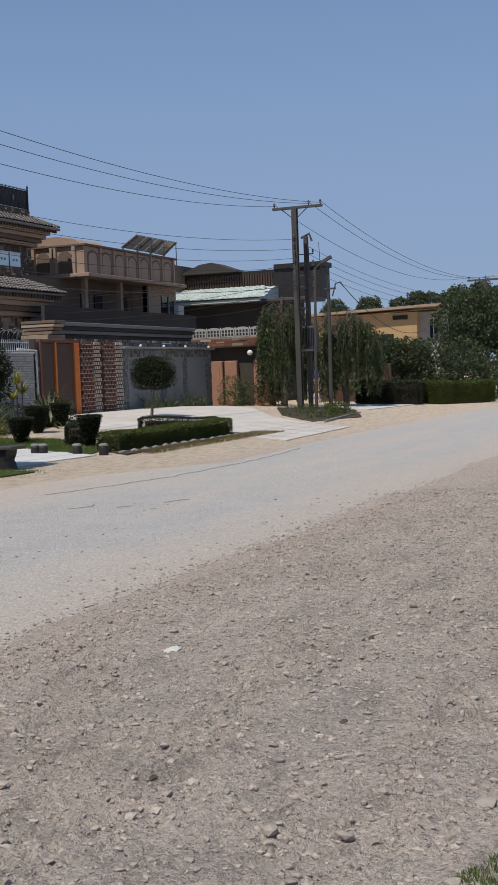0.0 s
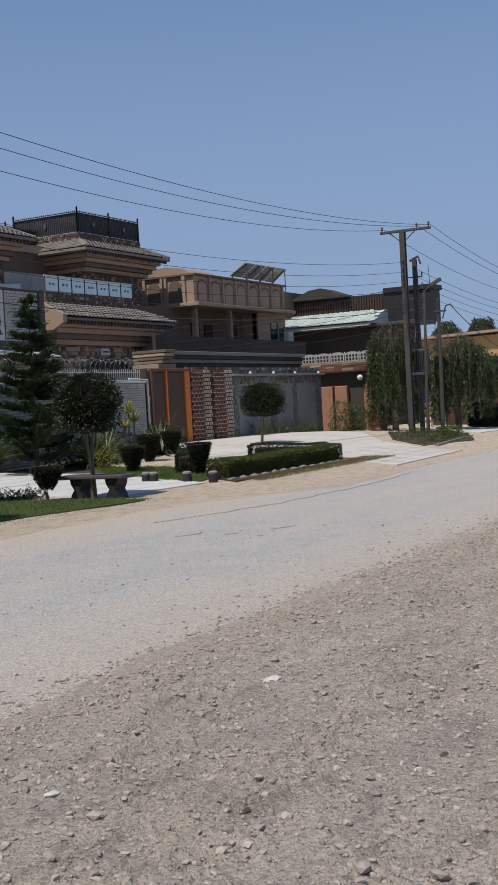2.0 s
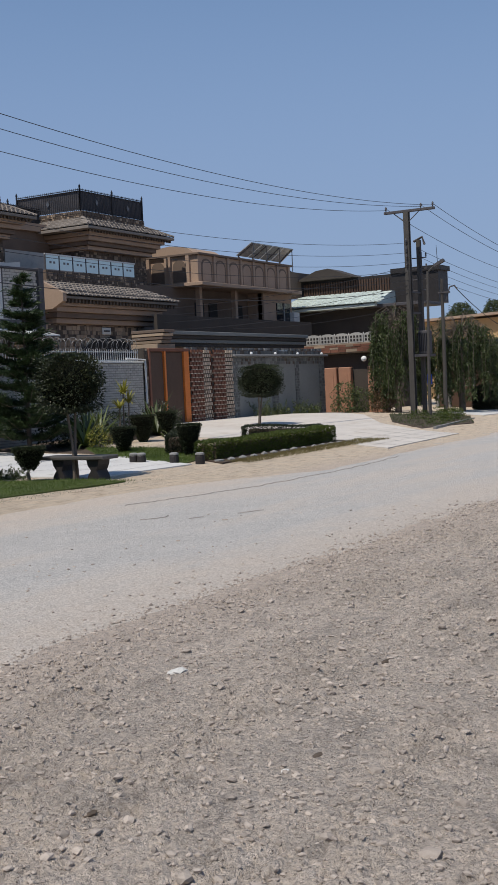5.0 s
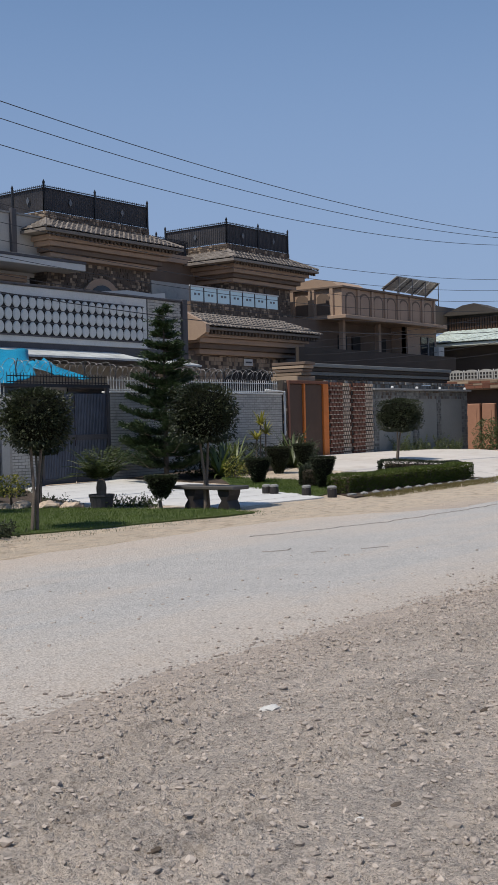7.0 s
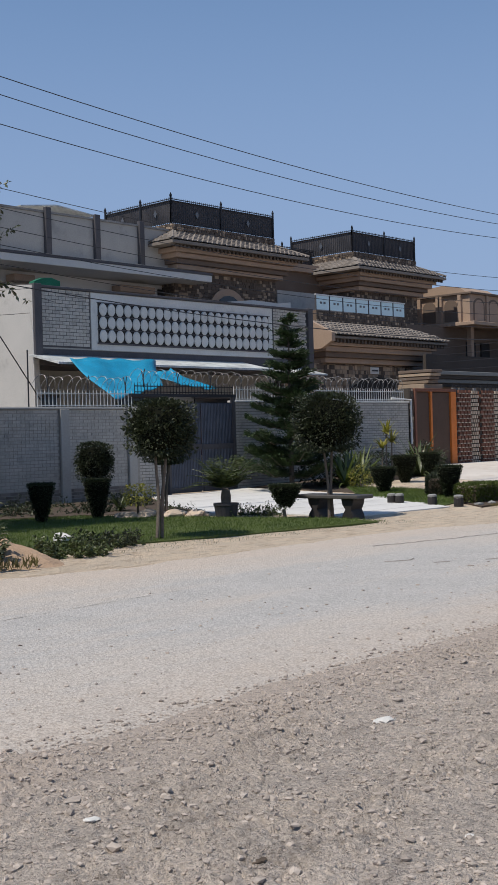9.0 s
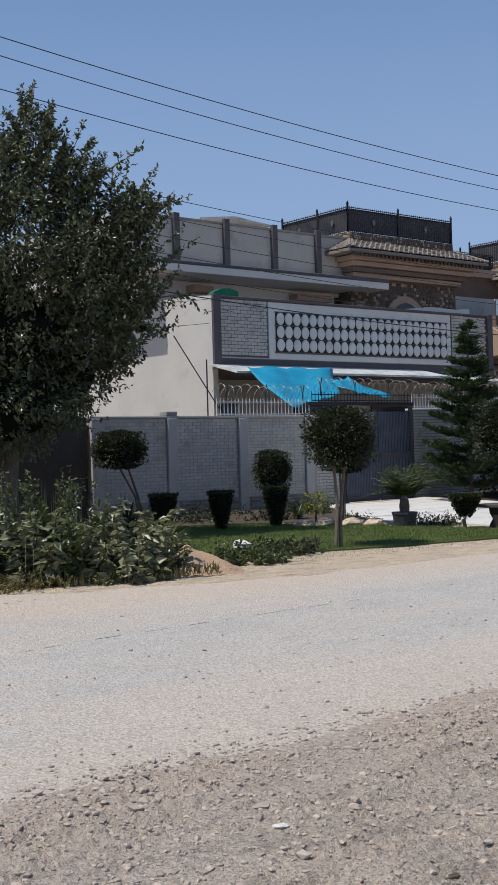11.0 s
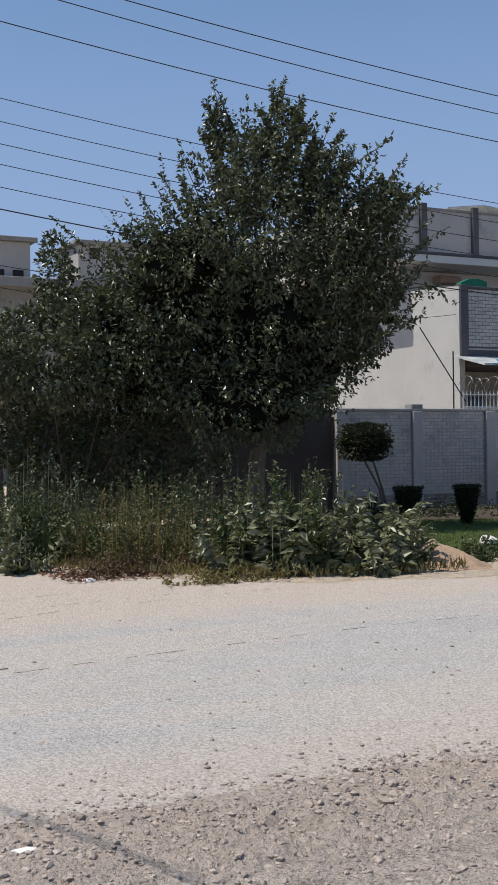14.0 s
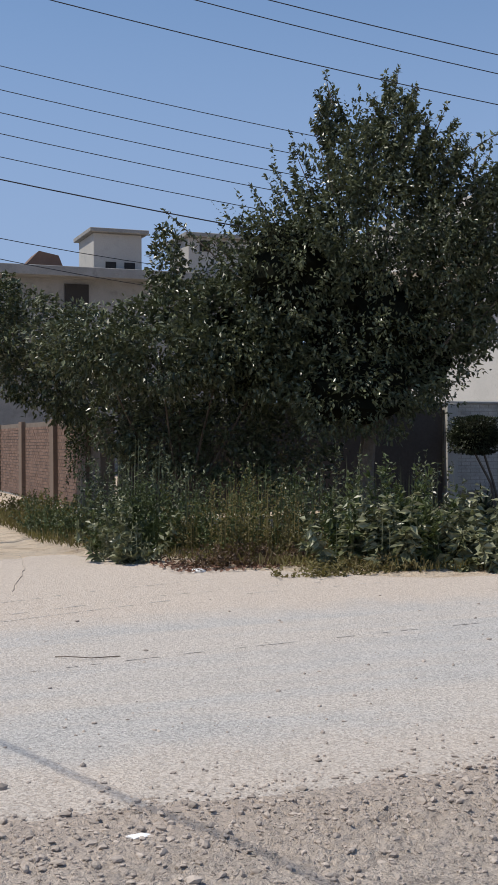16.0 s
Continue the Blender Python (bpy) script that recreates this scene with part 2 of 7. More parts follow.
M = dict(
    ground=ground_mat(), road=road_mat(),
    pebble=mat("pebble", (0.39, 0.33, 0.28), 0.3, 4, 60, rand=0.45),
    white_stone=mat("white_stone", (0.60, 0.575, 0.53), 0.1, 9, 60),
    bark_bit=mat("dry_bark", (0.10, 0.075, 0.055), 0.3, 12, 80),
    plaster_white=mat("white_plaster", (0.60, 0.595, 0.57), 0.10, 0.8, 25, stain=(0.42, 0.41, 0.39), amount=0.35),
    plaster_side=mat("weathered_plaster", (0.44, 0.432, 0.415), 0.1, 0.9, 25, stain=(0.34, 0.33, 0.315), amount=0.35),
    plaster_bright=mat("bright_plaster", (0.60, 0.585, 0.55), 0.06, 0.8, 25, stain=(0.5, 0.47, 0.43), amount=0.25),
    plaster_grey=mat("grey_plaster", (0.385, 0.37, 0.345), 0.12, 0.8, 25, stain=(0.28, 0.28, 0.27), amount=0.4),
    brick_white=mat("whitewashed_brick", (0.455, 0.43, 0.39), 0.2, 2.2, 45, rand=0.16, stain=(0.25, 0.24, 0.225), amount=0.55, bmp=0.7, dist=0.02),
    brick_worn=mat("worn_bare_brick", (0.215, 0.185, 0.165), 0.3, 3, 45, rand=0.5, stain=(0.42, 0.40, 0.37), amount=0.45, bmp=0.7, dist=0.02),
    mortar=mat("grey_mortar", (0.335, 0.315, 0.285), 0.2, 3, 40),
    brick_brown=mat("brown_brick", (0.165, 0.105, 0.08), 0.25, 3, 45, rand=0.35),
    mortar_brown=mat("brown_mortar", (0.15, 0.122, 0.10), 0.2, 3, 40),
    dark_paint=mat("dark_grey_paint", (0.08, 0.075, 0.08), 0.2, 2, 30, rough=0.6),
    iron=mat("black_iron", (0.022, 0.024, 0.03), 0.3, 6, 50, rough=0.5),
    wire=mat("dark_wire", (0.03, 0.03, 0.035), 0.2, 6, 50, rough=0.6),
    steel=mat("galvanised_wire", (0.16, 0.16, 0.165), 0.3, 6, 50, rough=0.45, metal=0.7),
    white_iron=mat("white_painted_iron", (0.62, 0.62, 0.6), 0.15, 6, 50, rough=0.5),
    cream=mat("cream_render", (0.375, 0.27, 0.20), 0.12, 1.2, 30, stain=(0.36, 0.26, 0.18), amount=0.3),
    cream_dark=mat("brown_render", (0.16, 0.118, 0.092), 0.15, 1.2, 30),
    tile=mat("weathered_roof_tile", (0.215, 0.185, 0.16), 0.25, 3, 40, rand=0.4),
    stone_a=mat("tan_cladding_stone", (0.31, 0.235, 0.17), 0.25, 6, 50, rand=0.5),
    stone_b=mat("dark_cladding_stone", (0.105, 0.082, 0.066), 0.3, 6, 50, rand=0.4),
    stone_r=mat("red_cladding_stone", (0.17, 0.075, 0.05), 0.3, 6, 50, rand=0.5),
    stone_c=mat("cream_cladding_stone", (0.50, 0.40, 0.31), 0.2, 6, 50, rand=0.4),
    stone_g=mat("grey_cladding_stone", (0.15, 0.15, 0.145), 0.25, 6, 50, rand=0.5),
    orange=mat("orange_gate_paint", (0.60, 0.17, 0.035), 0.15, 2, 30, rough=0.5),
    brown_panel=mat("brown_gate_panel", (0.08, 0.046, 0.031), 0.2, 2, 30, rough=0.55),
    grey_render=mat("cool_grey_render", (0.215, 0.218, 0.208), 0.12, 0.8, 25),
    # dark brown render; on wall_5 it stands for tree shade
    dark_render=mat("dark_brown_render_and_shade", (0.062, 0.052, 0.045), 0.2, 1, 25),
    # colour of the flat sheets that stand in for unlit openings
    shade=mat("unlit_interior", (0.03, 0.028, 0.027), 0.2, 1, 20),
    salmon=mat("salmon_gate_panel", (0.36, 0.19, 0.125), 0.12, 2, 30, rough=0.6),
    yellow=mat("ochre_render", (0.46, 0.31, 0.155), 0.1, 0.8, 25),
    concrete=mat("pale_concrete", (0.60, 0.585, 0.56), 0.1, 0.9, 30, stain=(0.44, 0.42, 0.39), amount=0.4),
    dusty_paver=mat("dusty_paver", (0.59, 0.54, 0.485), 0.12, 0.7, 25, stain=(0.48, 0.41, 0.345), amount=0.5),
    mortar_dark=mat("dark_mortar", (0.19, 0.18, 0.165), 0.2, 3, 40),
    concrete_grey=mat("grey_concrete", (0.25, 0.245, 0.235), 0.2, 1.2, 30, stain=(0.16, 0.155, 0.15), amount=0.5),
    gate_blue=sheet_mat("blue_grey_sheet", (0.075, 0.085, 0.115), 0.09),
    awning=sheet_mat("pale_metal_sheet", (0.55, 0.57, 0.56), 0.15, 0.5, 0.1),
    pole=mat("weathered_pole", (0.072, 0.066, 0.06), 0.25, 1.5, 40, stain=(0.06, 0.055, 0.05), amount=0.4),
    # near-black: the shade inside crowns is put into this colour
    inner=mat("dark_inner_shade", (0.012, 0.013, 0.009), 0.3, 8, 60, rough=1.0, spec=0.0),
    roof_green=mat("pale_green_roof", (0.52, 0.58, 0.54), 0.1, 1.5, 40, rand=0.2),
    tarp=mat("cyan_tarpaulin", (0.012, 0.25, 0.42), 0.3, 2, 40, rough=0.4, bmp=0.5, dist=0.02),
    green_cloth=mat("green_cloth", (0.02, 0.16, 0.09), 0.2, 3, 40),
    solar=mat("solar_cell", (0.30, 0.295, 0.285), 0.2, 3, 30, rough=0.2, spec=0.6),
    bark=mat("grey_bark", (0.155, 0.125, 0.10), 0.3, 8, 60, bmp=0.8, dist=0.02),
    soil=mat("garden_soil", (0.085, 0.063, 0.047), 0.25, 3, 40, bmp=0.8, dist=0.03),
    sand=mat("orange_sand", (0.42, 0.29, 0.195), 0.2, 2, 40, bmp=0.8, dist=0.03),
    pot=mat("dark_clay_pot", (0.06, 0.055, 0.06), 0.2, 4, 40, rough=0.6),
    bench=mat("dark_stone_bench", (0.03, 0.026, 0.025), 0.25, 5, 60, rough=0.55),
    bench_top=mat("grey_terrazzo", (0.085, 0.078, 0.072), 0.2, 8, 80, rough=0.5),
    lamp_glass=mat("white_globe", (0.82, 0.82, 0.8), 0.03, 5, 40, rough=0.25),
    blue_sign=mat("blue_enamel", (0.03, 0.09, 0.42), 0.1, 5, 40, rough=0.4),
    paper=mat("white_litter", (0.8, 0.8, 0.78), 0.08, 12, 60),
    thatch=mat("dry_litter", (0.17, 0.095, 0.065), 0.35, 6, 60, rand=0.5),
    track=mat("pressed_dust", (0.43, 0.395, 0.36), 0.25, 6, 50),
    crack=mat("broken_edge", (0.27, 0.24, 0.21), 0.3, 5, 60),
    leaf_tree=leaf_mat("mulberry_leaf", (0.026, 0.034, 0.015), (0.15, 0.165, 0.09), 0.2, 0.34, 0.10),
    leaf_topiary=leaf_mat("ficus_leaf", (0.015, 0.02, 0.010), (0.05, 0.062, 0.026), 0.3, 0.52, 0.08),
    leaf_hedge=leaf_mat("hedge_leaf", (0.035, 0.055, 0.012), (0.13, 0.16, 0.03), 0.3, 0.5),
    leaf_weed=leaf_mat("weed_leaf", (0.035, 0.048, 0.018), (0.115, 0.14, 0.05), 0.35, 0.42, 0.15),
    leaf_pale=leaf_mat("pale_weed_leaf", (0.075, 0.085, 0.035), (0.30, 0.30, 0.185), 0.1, 0.35, 0.12),
    leaf_dry=leaf_mat("dry_weed", (0.12, 0.09, 0.04), (0.22, 0.19, 0.08), 0.4, 0.8),
    leaf_willow=leaf_mat("trailing_leaf", (0.028, 0.042, 0.014), (0.10, 0.13, 0.05), 0.4, 0.5),
    leaf_pine=leaf_mat("pine_needle", (0.022, 0.04, 0.016), (0.055, 0.085, 0.03), 0.3, 0.5, 0.1),
    leaf_palm=leaf_mat("palm_leaflet", (0.05, 0.075, 0.018), (0.16, 0.19, 0.06), 0.3, 0.4),
    leaf_yellow=leaf_mat("yellow_leaf", (0.17, 0.17, 0.035), (0.36, 0.32, 0.08), 0.3, 0.5),
    leaf_red=leaf_mat("red_leaf", (0.085, 0.05, 0.03), (0.15, 0.095, 0.055), 0.3, 0.5),
    leaf_far=leaf_mat("far_leaf", (0.045, 0.06, 0.03), (0.11, 0.135, 0.07), 0.4, 0.6),
    grass=leaf_mat("lawn_blade", (0.06, 0.10, 0.02), (0.15, 0.20, 0.045), 0.5, 0.6),
    lawn=mat("lawn_thatch", (0.085, 0.11, 0.032), 0.3, 2, 60, bmp=0.8, dist=0.03),
)
glass_m, _nt, _b = nodes_of("pale_blue_glass")
_b.inputs["Base Color"].default_value = (0.62, 0.78, 0.80, 1)
_b.inputs["Roughness"].default_value = 0.12
M["glass"] = glass_m
_m, _nt, _b = nodes_of("window_glass")
_b.inputs["Base Color"].default_value = (0.02, 0.024, 0.03, 1)
_b.inputs["Roughness"].default_value = 0.06
M["window"] = _m

# ---- building tools ----
ORIGIN = {}


def thing(name, at, label, category, group="", kind=""):
    ob = new(name)
    ob.location = at
    ORIGIN[ob.name] = Vector(at)
    return tagged(ob, label, category, group, kind)


def part(name, bm, material, parent, label=""):
    """One mesh under a thing or a part; the bmesh is in world metres."""
    o = ORIGIN[parent.name]
    me = bpy.data.meshes.new(name)
    bmesh.ops.translate(bm, verts=bm.verts, vec=-o)
    bm.to_mesh(me)
    bm.free()
    me.materials.append(material)
    ob = new(name, me)
    ob.parent = parent
    ORIGIN[ob.name] = o
    return tagged(ob, label)


def solo(name, bm, material, label, category, kind="", group=""):
    """A thing that is one mesh, with its origin at its base."""
    lo = Vector([min(v.co[k] for v in bm.verts) for k in range(3)])
    hi = Vector([max(v.co[k] for v in bm.verts) for k in range(3)])
    o = Vector(((lo.x + hi.x) / 2, (lo.y + hi.y) / 2, lo.z))
    bmesh.ops.translate(bm, verts=bm.verts, vec=-o)
    me = bpy.data.meshes.new(name)
    bm.to_mesh(me)
    bm.free()
    me.materials.append(material)
    ob = new(name, me)
    ob.location = o
    ORIGIN[ob.name] = o
    return tagged(ob, label, category, group, kind)


def box(s0, s1, w0, w1, z0, z1, bm=None, bevel=0.0):
    bm = bm or bmesh.new()
    vs = [bm.verts.new((s, w, z)) for z in (z0, z1) for s, w in ((s0, w0), (s1, w0), (s1, w1), (s0, w1))]
    fs = [bm.faces.new([vs[i] for i in f]) for f in ((3, 2, 1, 0), (4, 5, 6, 7), (0, 1, 5, 4), (1, 2, 6, 5), (2, 3, 7, 6), (3, 0, 4, 7))]
    if bevel:
        bmesh.ops.bevel(bm, geom=list({e for f in fs for e in f.edges}), offset=bevel, segments=1, affect="EDGES")
    return bm


def prism(outline, a0, a1, axis, bm=None):
    """An outline of two coordinates, drawn out along an axis: 0 s, 1 w, 2 z."""
    bm = bm or bmesh.new()

    def put(p, a):
        q = list(p)
        q.insert(axis, a)
        return bm.verts.new(q)
    lo, hi = [put(p, a0) for p in outline], [put(p, a1) for p in outline]
    n = len(outline)
    bm.faces.new(lo)
    bm.faces.new(hi[::-1])
    for i in range(n):
        bm.faces.new((lo[i], hi[i], hi[(i + 1) % n], lo[(i + 1) % n]))
    bmesh.ops.recalc_face_normals(bm, faces=bm.faces)
    return bm


def tube(pts, radii, n=8, bm=None):
    """A round bar along points, with a radius at each."""
    bm = bm or bmesh.new()
    pts = [Vector(p) for p in pts]
    if not isinstance(radii, (list, tuple)):
        radii = [radii] * len(pts)
    rings = []
    for i, p in enumerate(pts):
        d = (pts[min(i + 1, len(pts) - 1)] - pts[max(i - 1, 0)]).normalized()
        a = d.cross(Vector((0, 0, 1)) if abs(d.z) < 0.9 else Vector((1, 0, 0))).normalized()
        b = d.cross(a)
        rings.append([bm.verts.new(p + radii[i] * (math.cos(k * math.tau / n) * a + math.sin(k * math.tau / n) * b)) for k in range(n)])
    for r0, r1 in zip(rings, rings[1:]):
        for k in range(n):
            bm.faces.new((r0[k], r0[(k + 1) % n], r1[(k + 1) % n], r1[k]))
    bm.faces.new(rings[0][::-1])
    bm.faces.new(rings[-1])
    return bm


def lathe(profile, at, n=16, bm=None):
    bm = bm or bmesh.new()
    rings = [[bm.verts.new((at[0] + r * math.cos(k * math.tau / n), at[1] + r * math.sin(k * math.tau / n), at[2] + z)) for k in range(n)] for r, z in profile]
    for r0, r1 in zip(rings, rings[1:]):
        for k in range(n):
            bm.faces.new((r0[k], r0[(k + 1) % n], r1[(k + 1) % n], r1[k]))
    bm.faces.new(rings[0][::-1])
    bm.faces.new(rings[-1])
    return bm


def rough_rock(at, r, flat=0.6, seed=0, n=2):
    bm = bmesh.new()
    bmesh.ops.create_icosphere(bm, subdivisions=n, radius=1)
    for v in bm.verts:
        k = 1 + 0.45 * noise.noise(v.co * 1.3 + Vector((seed * 7.1, 0, 0)))
        v.co = Vector((v.co.x * k * r[0] + at[0], v.co.y * k * r[1] + at[1], max(v.co.z, -0.5) * k * r[2] * flat + at[2] + r[2] * flat * 0.3))
    return bm


RNG = np.random.default_rng(7)


def unit(v):
    return v / np.maximum(np.linalg.norm(v, axis=1, keepdims=True), 1e-9)


def leaf_arrays(base, way, size, aspect=0.5, fold=0.25):
    """Folded four-cornered leaves: where each starts, where it points, how long it is."""
    n = len(base)
    way = unit(way)
    side = unit(np.cross(way, unit(RNG.normal(size=(n, 3)) + [0, 0, 1.2])))
    up = np.cross(side, way)
    size = np.broadcast_to(np.asarray(size, float), (n,))[:, None]
    mid = base + way * size * 0.45 + up * size * fold * 0.5
    v = np.stack([base, mid - side * size * aspect * 0.5, base + way * size, mid + side * size * aspect * 0.5], 1).reshape(-1, 3)
    k = np.arange(n)[:, None] * 4
    f = np.stack([k + [0, 1, 2], k + [0, 2, 3]], 1).reshape(-1, 3)
    return v, f


def leaf_part(name, arrays, material, parent, label=""):
    o = ORIGIN[parent.name]
    vs, fs, n = [], [], 0
    for v, f in arrays:
        vs.append(v)
        fs.append(f + n)
        n += len(v)
    v, f = np.concatenate(vs) - np.array(o), np.concatenate(fs)
    me = bpy.data.meshes.new(name)
    me.from_pydata(v.tolist(), [], f.tolist())
    me.materials.append(material)
    ob = new(name, me)
    ob.parent = parent
    ORIGIN[ob.name] = o
    return tagged(ob, label)


def leaf_solo(name, arrays, material, label, category, kind="", group=""):
    vs, fs, n = [], [], 0
    for v, f in arrays:
        vs.append(v)
        fs.append(f + n)
        n += len(v)
    v, f = np.concatenate(vs), np.concatenate(fs)
    o = np.array([(v[:, 0].min() + v[:, 0].max()) / 2, (v[:, 1].min() + v[:, 1].max()) / 2, v[:, 2].min()])
    me = bpy.data.meshes.new(name)
    me.from_pydata((v - o).tolist(), [], f.tolist())
    me.materials.append(material)
    ob = new(name, me)
    ob.location = o
    ORIGIN[ob.name] = Vector(o)
    return tagged(ob, label, category, group, kind)


def in_lobe(c, r, n, shell=0.5):
    """Random places in an ellipsoid, more of them towards its skin."""
    d = unit(RNG.normal(size=(n, 3)))
    rr = RNG.random(n) ** (1 / 3)
    rr = np.where(RNG.random(n) < shell, 0.82 + 0.2 * RNG.random(n), rr)
    rr = rr * (1 + 0.16 * np.sin(d[:, 0] * 7 + c[0]) * np.cos(d[:, 1] * 6 + c[1] * 2) + 0.1 * np.sin(d[:, 2] * 9 + c[0]))
    return np.array(c) + d * rr[:, None] * np.array(r), d


def ground_z(s, w):
    """The yards rise gently from the road to the gates."""
    k = min(max((w - 11.0) / 11.0, 0.0), 1.0)
    k = k * k * (3 - 2 * k)
    top = 0.12 + 0.33 * min(max((s - 22.0) / 10.0, 0.0), 1.0)
    if s > 40:
        top -= 0.25 * min((s - 40.0) / 8.0, 1.0)
    return top * k

# ---- ground and road ----
def spread(lo, hi, near_lo, near_hi, step):
    out, x = [], near_lo
    while x < near_hi:
        out.append(x)
        x += step
    out.append(near_hi)
    gap, x = step, near_hi
    while x < hi:
        gap *= 1.5
        x += gap
        out.append(min(x, hi))
    gap, x = step, near_lo
    while x > lo:
        gap *= 1.5
        x -= gap
        out.insert(0, max(x, lo))
    return out


def sheet(name, ss, ww, height, material, label, category):
    verts = [(s, w, height(s, w)) for w in ww for s in ss]
    n = len(ss)
    faces = [(j * n + i, j * n + i + 1, (j + 1) * n + i + 1, (j + 1) * n + i) for j in range(len(ww) - 1) for i in range(n - 1)]
    me = bpy.data.meshes.new(name)
    me.from_pydata(verts, [], faces)
    me.materials.append(material)
    for p in me.polygons:
        p.use_smooth = True
    return tagged(new(name, me), label, category, "", "structure")


EDGE = [(2.2, 60), (2.9, 30), (3.09, 19.2), (3.58, 17.2), (4.18, 14.8), (5.25, 13.4), (6.44, 12.1), (7.54, 11.65), (9.8, 11.0), (12.8, 11.2), (16, 11.1), (19.3, 9.6), (24, 10.0), (27.9, 10.1), (36.6, 10.45), (47, 10.4), (160, 10.4), (900, 10.4)]


def road_edge(s):
    """How far across the road's far rim lies, along the street."""
    for (s0, w0), (s1, w1) in zip(EDGE, EDGE[1:]):
        if s0 <= s < s1:
            return w0 + (w1 - w0) * (s - s0) / (s1 - s0)
    return 60.0 if s < 3 else 10.4


def lumps(s, w):
    z = ground_z(s, w)
    if w < 5.8:
        z += 0.010 * noise.noise(Vector((s * 0.7, w * 0.9, 0))) + 0.006 * noise.noise(Vector((s * 2.6, w * 2.6, 4)))
        near = 0.02 * noise.noise(Vector((s * 0.5, w * 0.9, 7))) if w < 4 else 0
        return z + near + max(-0.04, min((4.95 - w) * 0.06, 0.02))
    past = w - road_edge(s)
    z += 0.012 * noise.noise(Vector((s * 1.1, w * 1.1, 9))) + 0.006 * noise.noise(Vector((s * 3.5, w * 3.5, 5)))
    return z + max(-0.05, min(past * 0.08, 0.006)) if past < 1 else z + 0.006


sheet("ground", spread(-1500, 3000, -3, 58, 0.22), spread(-1500, 3000, 0, 24, 0.16), lumps, M["ground"], "trodden grey gravel and sandy dirt ground", "ground")

def clods(s, w):
    """Trodden gravel: crusts with broken edges, in looser and firmer patches."""
    loose_bit = min(max((noise.noise(Vector((s * 0.8, w * 1.5, 21))) + 0.35) / 0.6, 0.15), 1.0)
    a = noise.noise(Vector((s * 8, w * 10, 31))) + 0.35 * noise.noise(Vector((s * 30, w * 30, 2)))
    b = noise.noise(Vector((s * 19, w * 23, 5)))
    c = noise.noise(Vector((s * 36, w * 40, 8)))
    crust = min(max(a / 0.2 + 0.3, 0), 1) * 0.014 + min(max(b / 0.16 + 0.2, 0), 1) * 0.014
    return loose_bit * (crust + 0.010 * c) - 0.014


def fine_steps(lo, hi, step, grow):
    out = [lo]
    while out[-1] < hi:
        out.append(out[-1] + step)
        step *= grow
    return out


def verge_height(s, w):
    rim = 5.0 + 0.22 * noise.noise(Vector((s * 0.9, 3, 0))) + 0.10 * noise.noise(Vector((s * 4, 9, 0)))
    drop = 0.8 * min(max((w - rim + 0.45) / 1.0, 0.0), 1.0) + min(max((0.75 - w) / 0.2, 0.0), 1.0)
    return max(lumps(s, min(w, 4.9)), 0.0) + 0.016 + clods(s, w) - 0.06 * drop


sheet("gravel_verge", fine_steps(0.35, 19.0, 0.0145, 1.0016), fine_steps(0.55, 5.75, 0.0155, 1.0012), verge_height, M["ground"], "trodden stony gravel verge with broken crusts", "gravel")


def road_strip():
    """Main road and the mouth of the side street, with a crumbled rim."""
    bm = bmesh.new()
    rim = []
    for (s0, w0), (s1, w1) in zip(EDGE, EDGE[1:]):
        n = max(1, min(40, int(math.hypot(s1 - s0, w1 - w0) / 0.35)))
        for k in range(n):
            s, w = s0 + (s1 - s0) * k / n, w0 + (w1 - w0) * k / n
            j = 0.16 * noise.noise(Vector((s * 1.3, w * 1.3, 2))) + 0.07 * noise.noise(Vector((s * 5, w * 5, 3)))
            rim.append((s + j * 0.5 + (0.4 if w0 - w1 > abs(s1 - s0) * 0.8 else 0), w + j + 0.4))
    low = []
    s = 900.0
    while s > -300:
        low.append((s, 4.3 + 0.22 * noise.noise(Vector((s * 0.5, 1, 0))) + 0.08 * noise.noise(Vector((s * 2.3, 5, 0)))))
        s -= 0.4 if -6 < s < 40 else 15
    left = [(-300, 12), (-14, 12), (-9, 14), (-7, 60)]
    f = bm.faces.new([bm.verts.new((s, w, 0.0)) for s, w in low + left + rim])
    bmesh.ops.triangulate(bm, faces=[f])
    bmesh.ops.recalc_face_normals(bm, faces=bm.faces)
    if sum(f.normal.z for f in bm.faces) < 0:
        bmesh.ops.reverse_faces(bm, faces=bm.faces)
    me = bpy.data.meshes.new("road")
    bm.to_mesh(me)
    bm.free()
    me.materials.append(M["road"])
    return tagged(new("road", me), "worn dusty pale asphalt road with crumbled edges", "road", "", "structure")


road_strip()


